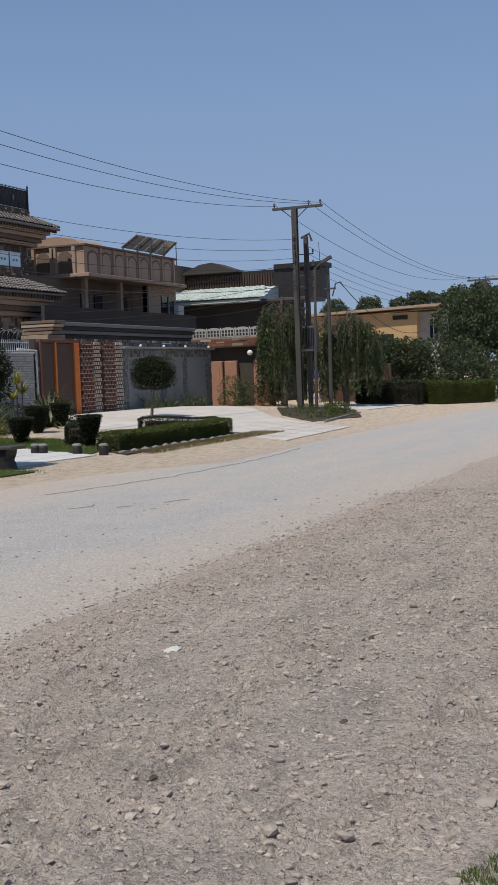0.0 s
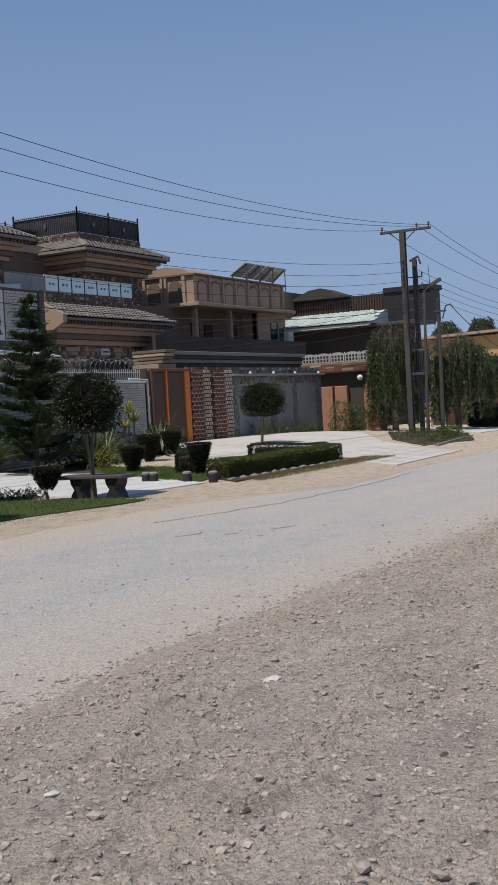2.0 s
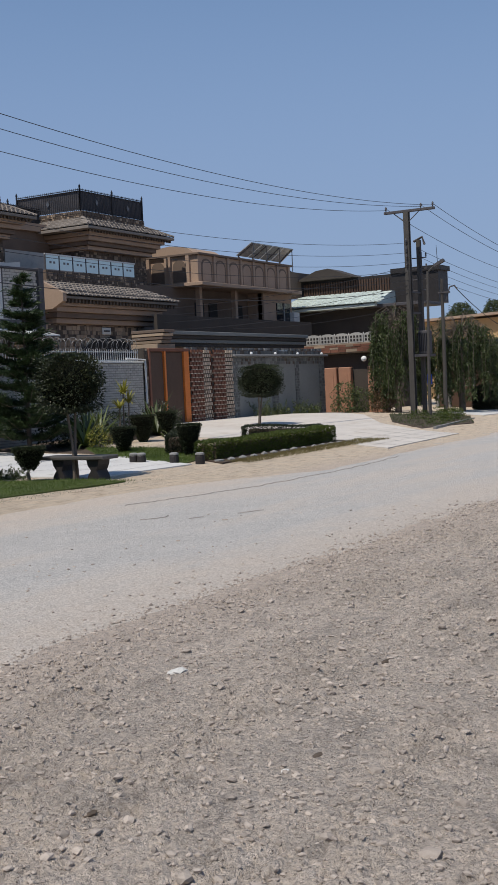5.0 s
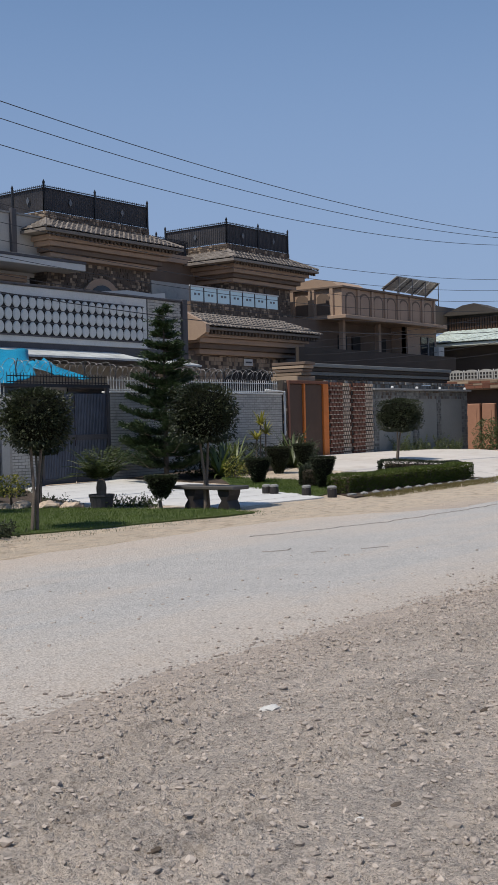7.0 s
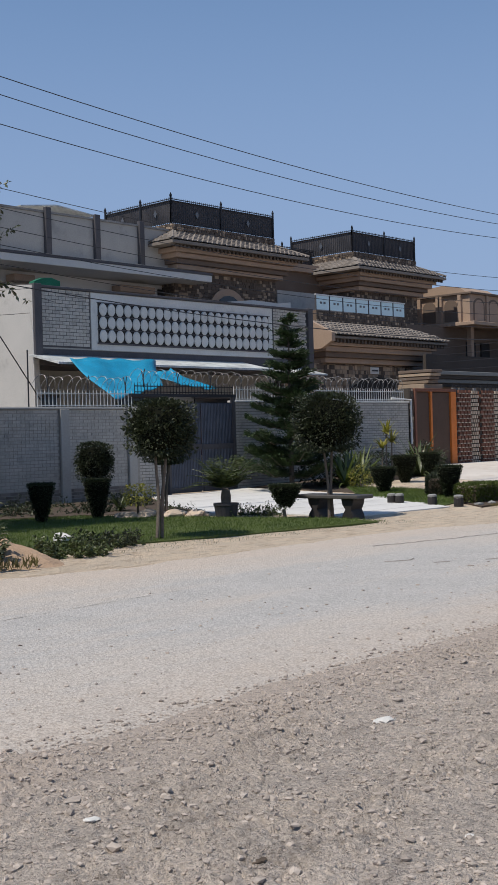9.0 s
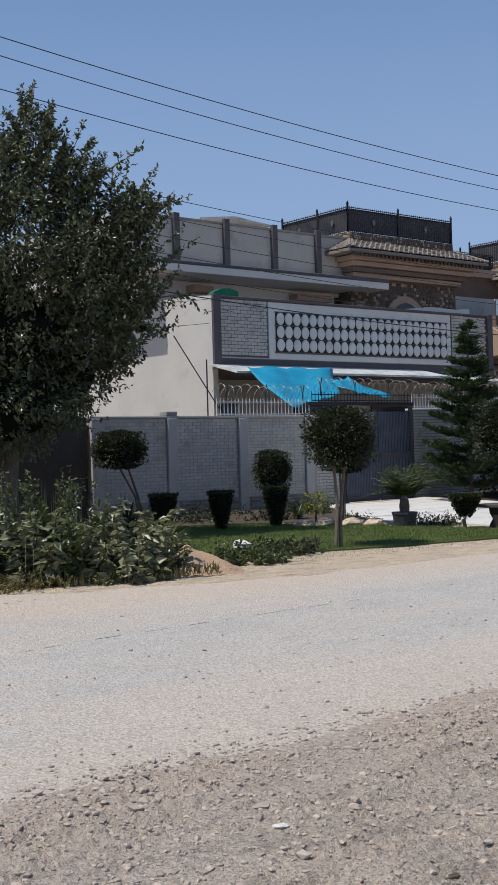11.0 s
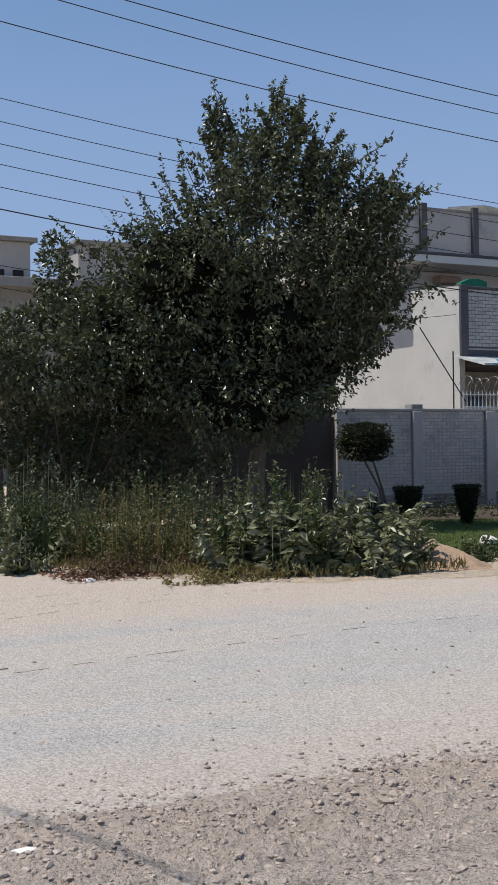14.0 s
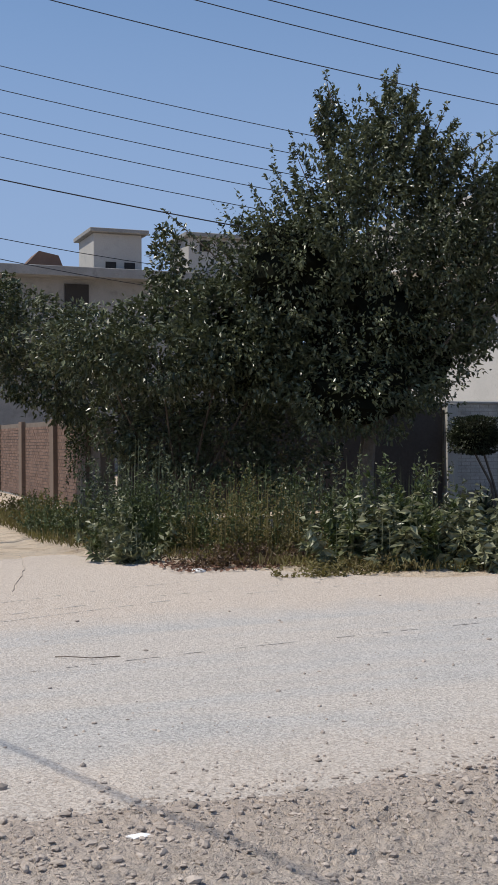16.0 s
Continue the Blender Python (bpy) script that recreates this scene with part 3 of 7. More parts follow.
def flat_patch(name, outline, lift, material, label, category, thick=0.05, kind="structure"):
    """A slab over the rising yard: its top follows the ground."""
    bm = bmesh.new()
    f = bm.faces.new([bm.verts.new((s, w, 0)) for s, w in outline])
    bmesh.ops.triangulate(bm, faces=[f])
    bmesh.ops.subdivide_edges(bm, edges=bm.edges, cuts=3, use_grid_fill=True)
    bmesh.ops.triangulate(bm, faces=bm.faces)
    bmesh.ops.recalc_face_normals(bm, faces=bm.faces)
    if sum(f.normal.z for f in bm.faces) < 0:
        bmesh.ops.reverse_faces(bm, faces=bm.faces)
    ext = bmesh.ops.extrude_face_region(bm, geom=bm.faces[:])
    top = {v for v in ext["geom"] if isinstance(v, bmesh.types.BMVert)}
    for v in bm.verts:
        z = ground_z(v.co.x, v.co.y) + lift
        v.co.z = z if v in top else z - thick - 0.05
    bmesh.ops.recalc_face_normals(bm, faces=bm.faces)
    me = bpy.data.meshes.new(name)
    bm.to_mesh(me)
    bm.free()
    me.materials.append(material)
    ob = tagged(new(name, me), label, category, "", kind)
    ORIGIN[ob.name] = Vector((0, 0, 0))
    return ob


drive_a = flat_patch("driveway_1", [(19.9, 21.9), (23.3, 21.9), (22.3, 16.5), (20.35, 13.35), (17.2, 13.55), (17.15, 14.9), (16.6, 16.4), (17.6, 19.0)], 0.03, M["concrete"], "sunlit pale concrete driveway with scored joints before a gate", "driveway")
drive_c = flat_patch("driveway_2", [(31.4, 21.95), (44.3, 21.9), (40, 18.2), (35.5, 15.6), (32.5, 13.0), (31.0, 11.3), (25.0, 10.9), (26.9, 12.9), (28.4, 14.2), (27.5, 16.6), (28.0, 19.2)], 0.03, M["dusty_paver"], "sunlit pale paved forecourt sloping to the road", "driveway")
path_d = flat_patch("driveway_3", [(44.5, 17.2), (50, 17.0), (49.5, 14.3), (42.5, 14.4)], 0.03, M["concrete"], "sunlit pale paved crossing beyond the poles", "driveway")
lawn = flat_patch("lawn_1", [(9.8, 13.0), (11.0, 13.35), (13.0, 12.9), (15.2, 12.55), (16.6, 12.35), (16.9, 13.4), (16.4, 14.6), (15.7, 16.2), (14.6, 18.2), (12.9, 18.8), (11.2, 18.2), (10.2, 15.6)], 0.03, M["lawn"], "short green lawn in front of a white wall", "lawn")
lawn_b = flat_patch("lawn_2", [(20.45, 13.6), (22.2, 14.2), (24.6, 17.0), (24.3, 19.2), (22.4, 17.3)], 0.03, M["lawn"], "small green lawn beside a driveway", "lawn")
lawn_c = flat_patch("flower_bed_4", [(33.6, 13.4), (36.5, 15.6), (41, 17.6), (43.8, 16.6), (41.5, 14.6), (37, 12.9)], 0.03, M["soil"], "dark planted strip round the electricity poles", "flower bed")
bed = flat_patch("flower_bed_1", [(11.2, 18.4), (13, 19), (14.8, 18.3), (16.9, 16.5), (18.5, 19.4), (19.4, 21.9), (10.5, 21.9)], 0.025, M["soil"], "dark planted soil along the white wall", "flower bed")
bed_b = flat_patch("flower_bed_2", [(22.9, 16.9), (24.4, 19.4), (27.4, 19.4), (27.9, 21.95), (31.2, 21.95), (23.4, 21.95)], 0.025, M["soil"], "dark planted soil before a brick wall", "flower bed")
bed_c = flat_patch("flower_bed_3", [(20.6, 12.75), (24, 12.9), (27.6, 13.0), (28.3, 14.3), (27.3, 16.5), (22.5, 14.9)], 0.04, M["soil"], "dark soil bed under clipped hedges", "flower bed")


def blades(outline, n, size, material, name, label):
    """Grass: short thin blades over a patch."""
    pts = np.array(outline, float)
    lo, hi = pts.min(0), pts.max(0)
    out = []
    while len(out) < n:
        p = lo + RNG.random((n, 2)) * (hi - lo)
        inside = np.zeros(n, bool)
        for (x0, y0), (x1, y1) in zip(pts, np.roll(pts, -1, 0)):
            cut = (y0 > p[:, 1]) != (y1 > p[:, 1])
            inside ^= cut & (p[:, 0] < (x1 - x0) * (p[:, 1] - y0) / (y1 - y0 + 1e-12) + x0)
        out.extend(p[inside])
    p = np.array(out[:n])
    z = np.array([ground_z(s, w) + 0.025 for s, w in p])
    way = np.c_[RNG.normal(0, 0.45, (n, 2)), np.ones(n)]
    return leaf_solo(name, [leaf_arrays(np.c_[p, z], way, size * (0.6 + 0.8 * RNG.random(n)), 0.16, 0.1)], material, label, "grass", "stuff")


blades([(9.8, 13.0), (11.0, 13.3), (13.0, 12.8), (15.2, 12.45), (16.7, 12.2), (16.9, 13.4), (16.4, 14.6), (15.7, 16.2), (14.6, 18.2), (12.9, 18.8), (11.2, 18.2), (10.2, 15.6)], 30000, 0.042, M["grass"], "lawn_grass", "short green lawn grass blades")
blades([(20.5, 13.6), (22.2, 14.2), (24.6, 17.0), (24.3, 19.2), (22.4, 17.3)], 6000, 0.06, M["grass"], "lawn_grass", "short green grass blades by the driveway")
blades([(33.6, 13.4), (36.5, 15.6), (41, 17.6), (43.8, 16.6), (41.5, 14.6), (37, 12.9)], 2600, 0.08, M["leaf_weed"], "verge_grass", "sparse green grass round the poles")
blades([(20.6, 12.1), (28.5, 12.3), (28.3, 13.1), (20.8, 12.8)], 5000, 0.06, M["leaf_dry"], "dry_grass", "dry thin grass along the hedge")
blades([(10.0, 12.2), (17, 11.7), (16.9, 12.6), (10.5, 13.2)], 900, 0.035, M["leaf_weed"], "verge_weeds", "sparse weeds on the sandy verge")
blades([(2.66, 1.58), (2.82, 1.5), (3.0, 1.46), (3.3, 1.1), (2.7, 1.05)], 3500, 0.022, M["grass"], "grass_tuft", "green grass at the edge of the gravel")


def pebbles():
    """Loose stones over the trodden verge, thinning out over the road."""
    tmpl = bmesh.new()
    bmesh.ops.create_icosphere(tmpl, subdivisions=1, radius=1)
    tv = np.array([v.co for v in tmpl.verts])
    tf = np.array([[v.index for v in f.verts] for f in tmpl.faces])
    tmpl.free()
    n = 33000
    s = RNG.random(n) ** 1.05 * 14 + 0.2
    w = 0.8 + RNG.random(n) * 4.3
    spill = RNG.random(n) < 0.13
    w = np.where(spill, 4.3 + np.abs(RNG.normal(0, 0.5, n)) + (RNG.random(n) < 0.18) * np.abs(RNG.normal(0, 2, n)), w)
    r = 0.0045 + 0.011 * RNG.random(n) ** 3.5 + (RNG.random(n) < 0.02) * 0.016 * RNG.random(n)
    sc = r[:, None] * (0.6 + 0.8 * RNG.random((n, 3))) * [1.35, 1.15, 0.75]
    a = RNG.random(n) * math.tau
    v = tv[None] * (0.65 + 0.6 * RNG.random((n, len(tv), 1))) * sc[:, None]
    x = v[..., 0] * np.cos(a)[:, None] - v[..., 1] * np.sin(a)[:, None]
    y = v[..., 0] * np.sin(a)[:, None] + v[..., 1] * np.cos(a)[:, None]
    z0 = np.array([max(verge_height(p, q) if p > 0.4 else lumps(p, q), 0.0 if q > 4.8 else -1) for p, q in zip(s, w)])
    v = np.stack([x + s[:, None], y + w[:, None], v[..., 2] + z0[:, None] + 0.28 * r[:, None]], -1).reshape(-1, 3)
    f = (tf[None] + (np.arange(n) * len(tv))[:, None, None]).reshape(-1, 3)
    me = bpy.data.meshes.new("pebbles")
    me.from_pydata(v.tolist(), [], f.tolist())
    me.materials.append(M["pebble"])
    tagged(new("pebbles", me), "loose grey and tan pebbles on trodden gravel", "gravel", "", "stuff")


pebbles()


def loose(name, s, w, r, material, label, category, seed):
    z = max(verge_height(s, w) if w < 5.4 else lumps(s, w), 0.0 if w > 4.8 else -1)
    return solo(name, rough_rock((s, w, z - 0.004), r, 0.6, seed), material, label, category)


loose("stone", 5.23, 3.82, (0.075, 0.05, 0.03), M["white_stone"], "flat white stone lying on the gravel", "stone", 1)
loose("stone", 3.91, 2.44, (0.022, 0.018, 0.014), M["white_stone"], "small white stone lying on the gravel", "stone", 2)
loose("stone", 3.12, 3.76, (0.035, 0.028, 0.014), M["white_stone"], "pale flat stone lying on the gravel", "stone", 3)
loose("stone", 3.71, 4.21, (0.06, 0.03, 0.018), M["pebble"], "grey flat stone lying on the gravel", "stone", 4)
loose("stone", 3.24, 4.03, (0.05, 0.03, 0.015), M["pebble"], "grey flat stone on the gravel", "stone", 5)
loose("bark_piece", 3.18, 2.87, (0.035, 0.02, 0.014), M["bark_bit"], "dark scrap of dry bark on the gravel", "bark", 6)
loose("bark_piece", 4.14, 2.41, (0.045, 0.022, 0.012), M["bark_bit"], "dark curled scrap of bark on the gravel", "bark", 7)
loose("bark_piece", 5.77, 2.78, (0.055, 0.02, 0.012), M["bark_bit"], "dark splinter of bark on the gravel", "bark", 8)
loose("bark_piece", 2.78, 4.89, (0.028, 0.02, 0.014), M["bark_bit"], "dark scrap of bark by the road edge", "bark", 9)
loose("bark_piece", 1.42, 4.8, (0.03, 0.018, 0.012), M["bark_bit"], "dark leaf scrap by the road edge", "bark", 10)
loose("litter", 1.23, 4.54, (0.05, 0.03, 0.016), M["paper"], "white scrap of litter on the gravel", "litter", 11)
loose("litter", 4.52, 13.45, (0.09, 0.07, 0.06), M["paper"], "white plastic bag at the weeds", "litter", 12)
loose("boulder", 11.2, 14.35, (0.17, 0.15, 0.2), M["concrete"], "rough white boulder at the lawn corner", "boulder", 13)
tuft = solo("stick", tube([(1.75, 8.6, 0.006), (1.82, 8.5, 0.02), (1.98, 8.42, 0.012), (2.2, 8.44, 0.006)], 0.004, 5), M["bark"], "thin dry stick lying on the road", "stick")


def crack(pts, width, name="road_crack"):
    """A broken seam: a thin ragged strip just over the asphalt."""
    bm = bmesh.new()
    prev = None
    for (s0, w0), (s1, w1) in zip(pts, pts[1:]):
        n = max(2, int(math.hypot(s1 - s0, w1 - w0) / 0.12))
        for k in range(n + 1):
            s, w = s0 + (s1 - s0) * k / n, w0 + (w1 - w0) * k / n
            j = 0.12 * noise.noise(Vector((s * 2, w * 2, 8))) + 0.06 * noise.noise(Vector((s * 9, w * 9, 2)))
            h = width * (0.35 + abs(noise.noise(Vector((s * 4, w * 3, 1)))))
            pair = (bm.verts.new((s, w + j - h, 0.004)), bm.verts.new((s, w + j + h, 0.012)))
            if prev:
                bm.faces.new((prev[0], pair[0], pair[1], prev[1]))
            prev = pair
    return solo(name, bm, M["crack"], "dark ragged crack in the worn asphalt", "crack", "structure")


crack([(13.2, 9.9), (16, 9.35), (18.6, 9.3), (20.2, 9.35), (22.5, 9.6)], 0.012)
for s0, w0, s1, w1, t in ((12.5, 7.7, 12.9, 7.5, 0.012), (11.9, 8.0, 12.1, 7.92, 0.012)):
    crack([(s0, w0), (s1, w1)], t)
crack([(11.7, 8.6), (12.0, 8.4), (12.2, 8.5)], 0.014)
crack([(2.1, 12.4), (2.6, 14.4), (2.9, 16.4)], 0.012)
def tyre_track(pts, width):
    """A pressed line of darker dust, broken here and there."""
    bm = bmesh.new()
    for (s0, w0), (s1, w1) in zip(pts, pts[1:]):
        n = int(math.hypot(s1 - s0, w1 - w0) / 0.09)
        for k in range(n):
            a, b = k / n, (k + 0.92) / n
            if noise.noise(Vector((s0 + a * 9, w0 * 3, a * 14))) < 0.02:
                continue
            h = width * (0.6 + 0.8 * random.random())
            q = [(s0 + (s1 - s0) * f, w0 + (w1 - w0) * f + 0.02 * noise.noise(Vector((s0 + f * 20, 1, 0)))) for f in (a, b)]
            bm.faces.new([bm.verts.new((x, y + d, 0.004)) for (x, y), d in ((q[0], -h), (q[1], -h), (q[1], h), (q[0], h))])
    return solo("tyre_track", bm, M["track"], "thin dark tyre track pressed in road dust", "tyre track", "structure")


for lane in ([(1.0, 8.05), (3.03, 8.43), (5.2, 8.74), (8.5, 8.9)], [(1.4, 10.7), (3.62, 11.6), (5.54, 11.95)], [(1.4, 10.35), (3.62, 11.25), (6.2, 11.65)], [(1.7, 11.6), (3.2, 12.3), (4.6, 12.7)]):
    tyre_track(lane, 0.009)


def heap(at, r, h):
    """Tipped sand: a lumpy cone with a spread foot."""
    bm, rings = bmesh.new(), []
    for i in range(15):
        t = i / 14
        ring = []
        for k in range(28):
            a = k * math.tau / 28
            q = Vector((math.cos(a) * t, math.sin(a) * t, 0))
            n = noise.noise(q * 3.1 + Vector((4, 4, 0)))
            rr = r * t * (1 + 0.22 * noise.noise(Vector((math.cos(a) * 1.5, math.sin(a) * 1.5, 3))))
            z = h * (1 - t) ** 1.25 + 0.10 * n * (1 - t) + 0.02 * noise.noise(q * 14)
            ring.append(bm.verts.new((at[0] + rr * math.cos(a), at[1] + rr * math.sin(a), z + ground_z(*at) - 0.03 * t)))
        rings.append(ring)
    for a, b in zip(rings, rings[1:]):
        for k in range(28):
            bm.faces.new((a[k], a[(k + 1) % 28], b[(k + 1) % 28], b[k]))
    bm.faces.new(rings[-1])
    bmesh.ops.recalc_face_normals(bm, faces=bm.faces)
    return bm


solo("sand_heap", heap((9.05, 12.75), 0.85, 0.34), M["sand"], "low heap of orange sand by the weeds", "sand", "stuff")


def joints(lines, lift):
    """Scored joints in a slab: thin dark strips that follow its fall."""
    for (s0, w0), (s1, w1) in lines:
        bm, prev = bmesh.new(), None
        d = Vector((s1 - s0, w1 - w0)).normalized() * 0.010
        for k in range(9):
            s, w = s0 + (s1 - s0) * k / 8, w0 + (w1 - w0) * k / 8
            z = ground_z(s, w) + lift
            pair = (bm.verts.new((s - d.y, w + d.x, z)), bm.verts.new((s + d.y, w - d.x, z)))
            if prev:
                bm.faces.new((prev[0], pair[0], pair[1], prev[1]))
            prev = pair
        solo("slab_joint", bm, M["concrete_grey"], "dark scored joint in a pale driveway", "joint", "structure")


joints([((17.3 + 0.25 * k, 14.0 + 0.9 * k), (20.6 + 0.32 * k, 14.0 + 0.9 * k)) for k in range(9)], 0.036)
joints([((26.2 + 0.55 * k, 11.8 + 0.7 * k), (31.4 + 0.9 * k, 11.8 + 0.7 * k)) for k in range(3)], 0.036)
joints([((26.0 + 1.1 * k, 11.1), (29.0 + 1.1 * k, 14.6)) for k in range(5)], 0.036)

# ---- walls and houses ----
def slab_on(axis, a0, a1, face, proud, z0, z1, bm=None, bevel=0.0):
    """A box on a wall's face: axis 's' on a face towards the road, 'w' on a face towards -s."""
    if axis == "s":
        return box(a0, a1, face - proud, face + 0.004, z0, z1, bm, bevel)
    return box(face - proud, face + 0.004, a0, a1, z0, z1, bm, bevel)


PIECES = []  # the small pieces of walls are laid last


def brickwork(parent, axis, a0, a1, face, z0, z1, material, limit=300, length=0.23, high=0.078, name="brick"):
    PIECES.append((parent, axis, a0, a1, face, z0, z1, material, limit, length, high, name))


def lay_bricks(parent, axis, a0, a1, face, z0, z1, material, limit, length, high, name):
    o = ORIGIN[parent.name]
    gap, proud = 0.015, 0.009
    me = bpy.data.meshes.new(name)
    bm = slab_on(axis, -(length - gap) / 2, (length - gap) / 2, 0, proud, 0, high - gap)
    bm.to_mesh(me)
    bm.free()
    me.materials.append(material)
    rest, count = bmesh.new(), 0
    rows = int((z1 - z0) / high)
    cells = []
    for r in range(rows):
        off = (r % 2) * length / 2
        a = a0 - off
        while a < a1 - 0.05:
            lo, hi = max(a, a0), min(a + length, a1)
            if hi - lo > 0.06:
                cells.append((lo, hi, z0 + r * high))
            a += length
    for lo, hi, z in cells:
        full = abs(hi - lo - length) < 1e-6
        j = 0.004 * (random.random() - 0.5)
        if full and count < limit:
            ob = new(name, me)
            ob.parent = parent
            c = (lo + hi) / 2
            ob.location = Vector((c, face + j, z) if axis == "s" else (face + j, c, z)) - o
            count += 1
        else:
            slab_on(axis, lo + gap / 2, hi - gap / 2, face + j, proud, z, z + high - gap, rest)
    if len(rest.verts):
        tagged(part(name + "work", rest, material, parent), "", "", "", "stuff")
    else:
        rest.free()


def cladding(parent, axis, a0, a1, face, z0, z1, cell, mats, name="cladding_stone", proud=0.03, odd=0.5):
    """Irregular stone pieces in courses, one joined mesh for each stone."""
    bms = [bmesh.new() for _ in mats]
    z = z0
    while z < z1 - 0.03:
        h = min(cell[1] * (0.7 + 0.6 * random.random()), z1 - z)
        a = a0
        while a < a1 - 0.02:
            l = min(cell[0] * (0.6 + 0.9 * random.random()), a1 - a)
            k = 0 if random.random() < odd else random.randrange(len(mats))
            slab_on(axis, a + 0.008, a + l - 0.008, face, proud * (0.4 + 0.8 * random.random()), z + 0.008, z + h - 0.008, bms[k])
            a += l
        z += h
    for b, m in zip(bms, mats):
        if len(b.verts):
            tagged(part(name, b, m, parent), "", "", "", "stuff")
        else:
            b.free()


def tiles(parent, axis, a0, a1, top, eave, mats, hip0=0.0, hip1=0.0, pitch=0.24, rows=5):
    """A sloping skirt of half-round tiles: top and eave are (distance, z); hips shorten its upper edge."""
    bm = bmesh.new()
    n = int((a1 - a0) / pitch)
    for r in range(rows):
        f0, f1 = r / rows, (r + 1.12) / rows
        for k in range(n + 1):
            a = a0 + pitch * (k + 0.5)
            if a > a1:
                continue
            lim0, lim1 = a0 + hip0 * (1 - f1), a1 - hip1 * (1 - f1)
            if not lim0 <= a <= lim1:
                continue
            d0, z0 = top[0] + (eave[0] - top[0]) * f0, top[1] + (eave[1] - top[1]) * f0
            d1, z1 = top[0] + (eave[0] - top[0]) * f1, top[1] + (eave[1] - top[1]) * f1
            lift = 0.03 + 0.01 * random.random()
            sec = [(-0.5, 0.0), (-0.25, 0.85), (0.25, 0.85), (0.5, 0.0)]
            ring0 = [(a + x * pitch, d0, z0 + y * 0.05) for x, y in sec]
            ring1 = [(a + x * pitch, d1, z1 + y * 0.06 + lift) for x, y in sec]
            order = (lambda p: p) if axis == "s" else (lambda p: (p[1], p[0], p[2]))
            v0, v1 = [bm.verts.new(order(p)) for p in ring0], [bm.verts.new(order(p)) for p in ring1]
            for i in range(3):
                bm.faces.new((v0[i], v0[i + 1], v1[i + 1], v1[i]))
            bm.faces.new(v1)
    bmesh.ops.recalc_face_normals(bm, faces=bm.faces)
    ob = part("roof_tiles", bm, mats, parent)
    return tagged(ob, "", "", "", "stuff")


def boundary(name, at, label):
    return thing(name, at, label, "wall", "", "structure")


# white brick wall on the corner side
wall_a = boundary("wall_1", (16, 22, 0), "whitewashed brick boundary wall with plaster piers, weathered below")
part("wall_core", box(13.1, 19.62, 22.012, 22.24, -0.1, 2.34), M["mortar"], wall_a)
part("coping", box(13.05, 19.66, 21.96, 22.28, 2.345, 2.40, bevel=0.01), M["plaster_grey"], wall_a, "grey cement coping")
for s in (13.2, 15.2, 17.25, 19.35):
    part("pier", box(s - 0.13, s + 0.13, 21.93, 22.0, -0.1, 2.342, bevel=0.01), M["plaster_grey"], wall_a, "grey plastered pier")
part("post_cap", box(15.05, 15.35, 21.95, 22.25, 2.40, 2.50, bevel=0.015), M["concrete_grey"], wall_a, "small grey cap block")
brickwork(wall_a, "s", 13.34, 15.06, 22.012, 0.468, 2.34, M["brick_white"], 75)
brickwork(wall_a, "s", 13.34, 15.06, 22.012, 0.0, 0.47, M["brick_worn"], 25)
brickwork(wall_a, "s", 15.34, 17.11, 22.012, 0.468, 2.34, M["brick_white"], 75)
brickwork(wall_a, "s", 15.34, 17.11, 22.012, 0.0, 0.47, M["brick_worn"], 25)
brickwork(wall_a, "s", 17.39, 19.21, 22.012, 0.468, 2.34, M["brick_white"], 75)
brickwork(wall_a, "s", 17.39, 19.21, 22.012, 0.0, 0.47, M["brick_worn"], 25)

# wall beside the sheet gate, up to the orange gate
wall_b = boundary("wall_2", (27, 22, 0), "whitewashed brick boundary wall between two gates")
part("wall_core", box(19.63, 20.62, 22.1, 22.3, -0.1, 2.45), M["mortar_dark"], wall_b)
part("wall_core", box(23.12, 31.22, 22.012, 22.24, -0.1, 2.52), M["mortar_dark"], wall_b)
part("coping", box(23.1, 31.24, 21.97, 22.28, 2.525, 2.58, bevel=0.01), M["plaster_white"], wall_b, "white coping")
brickwork(wall_b, "s", 19.65, 20.6, 22.1, 0.0, 2.4, M["brick_white"], 60)
brickwork(wall_b, "s", 23.14, 31.2, 22.012, 0.1, 2.52, M["brick_white"], 240)
pipe = solo("drain_pipe", tube([(31.25, 21.93, 1.2), (31.25, 21.93, 2.62), (30.2, 21.93, 2.66)], 0.035, 8), M["white_iron"], "white plastic pipe bent over a wall end", "pipe")

# sheet metal gate
gate_a = thing("metal_gate", (21.85, 22.05, 0.1), "blue-grey ribbed sheet metal double gate", "gate")
for s0, s1 in ((20.68, 21.84), (21.88, 23.04)):
    leaf = part("gate_leaf", box(s0, s1, 22.05, 22.09, 0.16, 2.5, bevel=0.01), M["gate_blue"], gate_a)
    part("rail", box(s0, s1, 22.02, 22.05, 1.28, 1.42), M["dark_paint"], leaf)
    part("rail", box(s0, s1, 22.02, 22.05, 0.2, 0.3), M["dark_paint"], leaf)
for s in (20.62, 23.05):
    part("post", box(s, s + 0.07, 22.0, 22.12, 0.1, 2.66), M["dark_paint"], gate_a)
part("lintel", box(19.4, 23.15, 22.0, 22.12, 2.66, 2.74), M["iron"], gate_a)


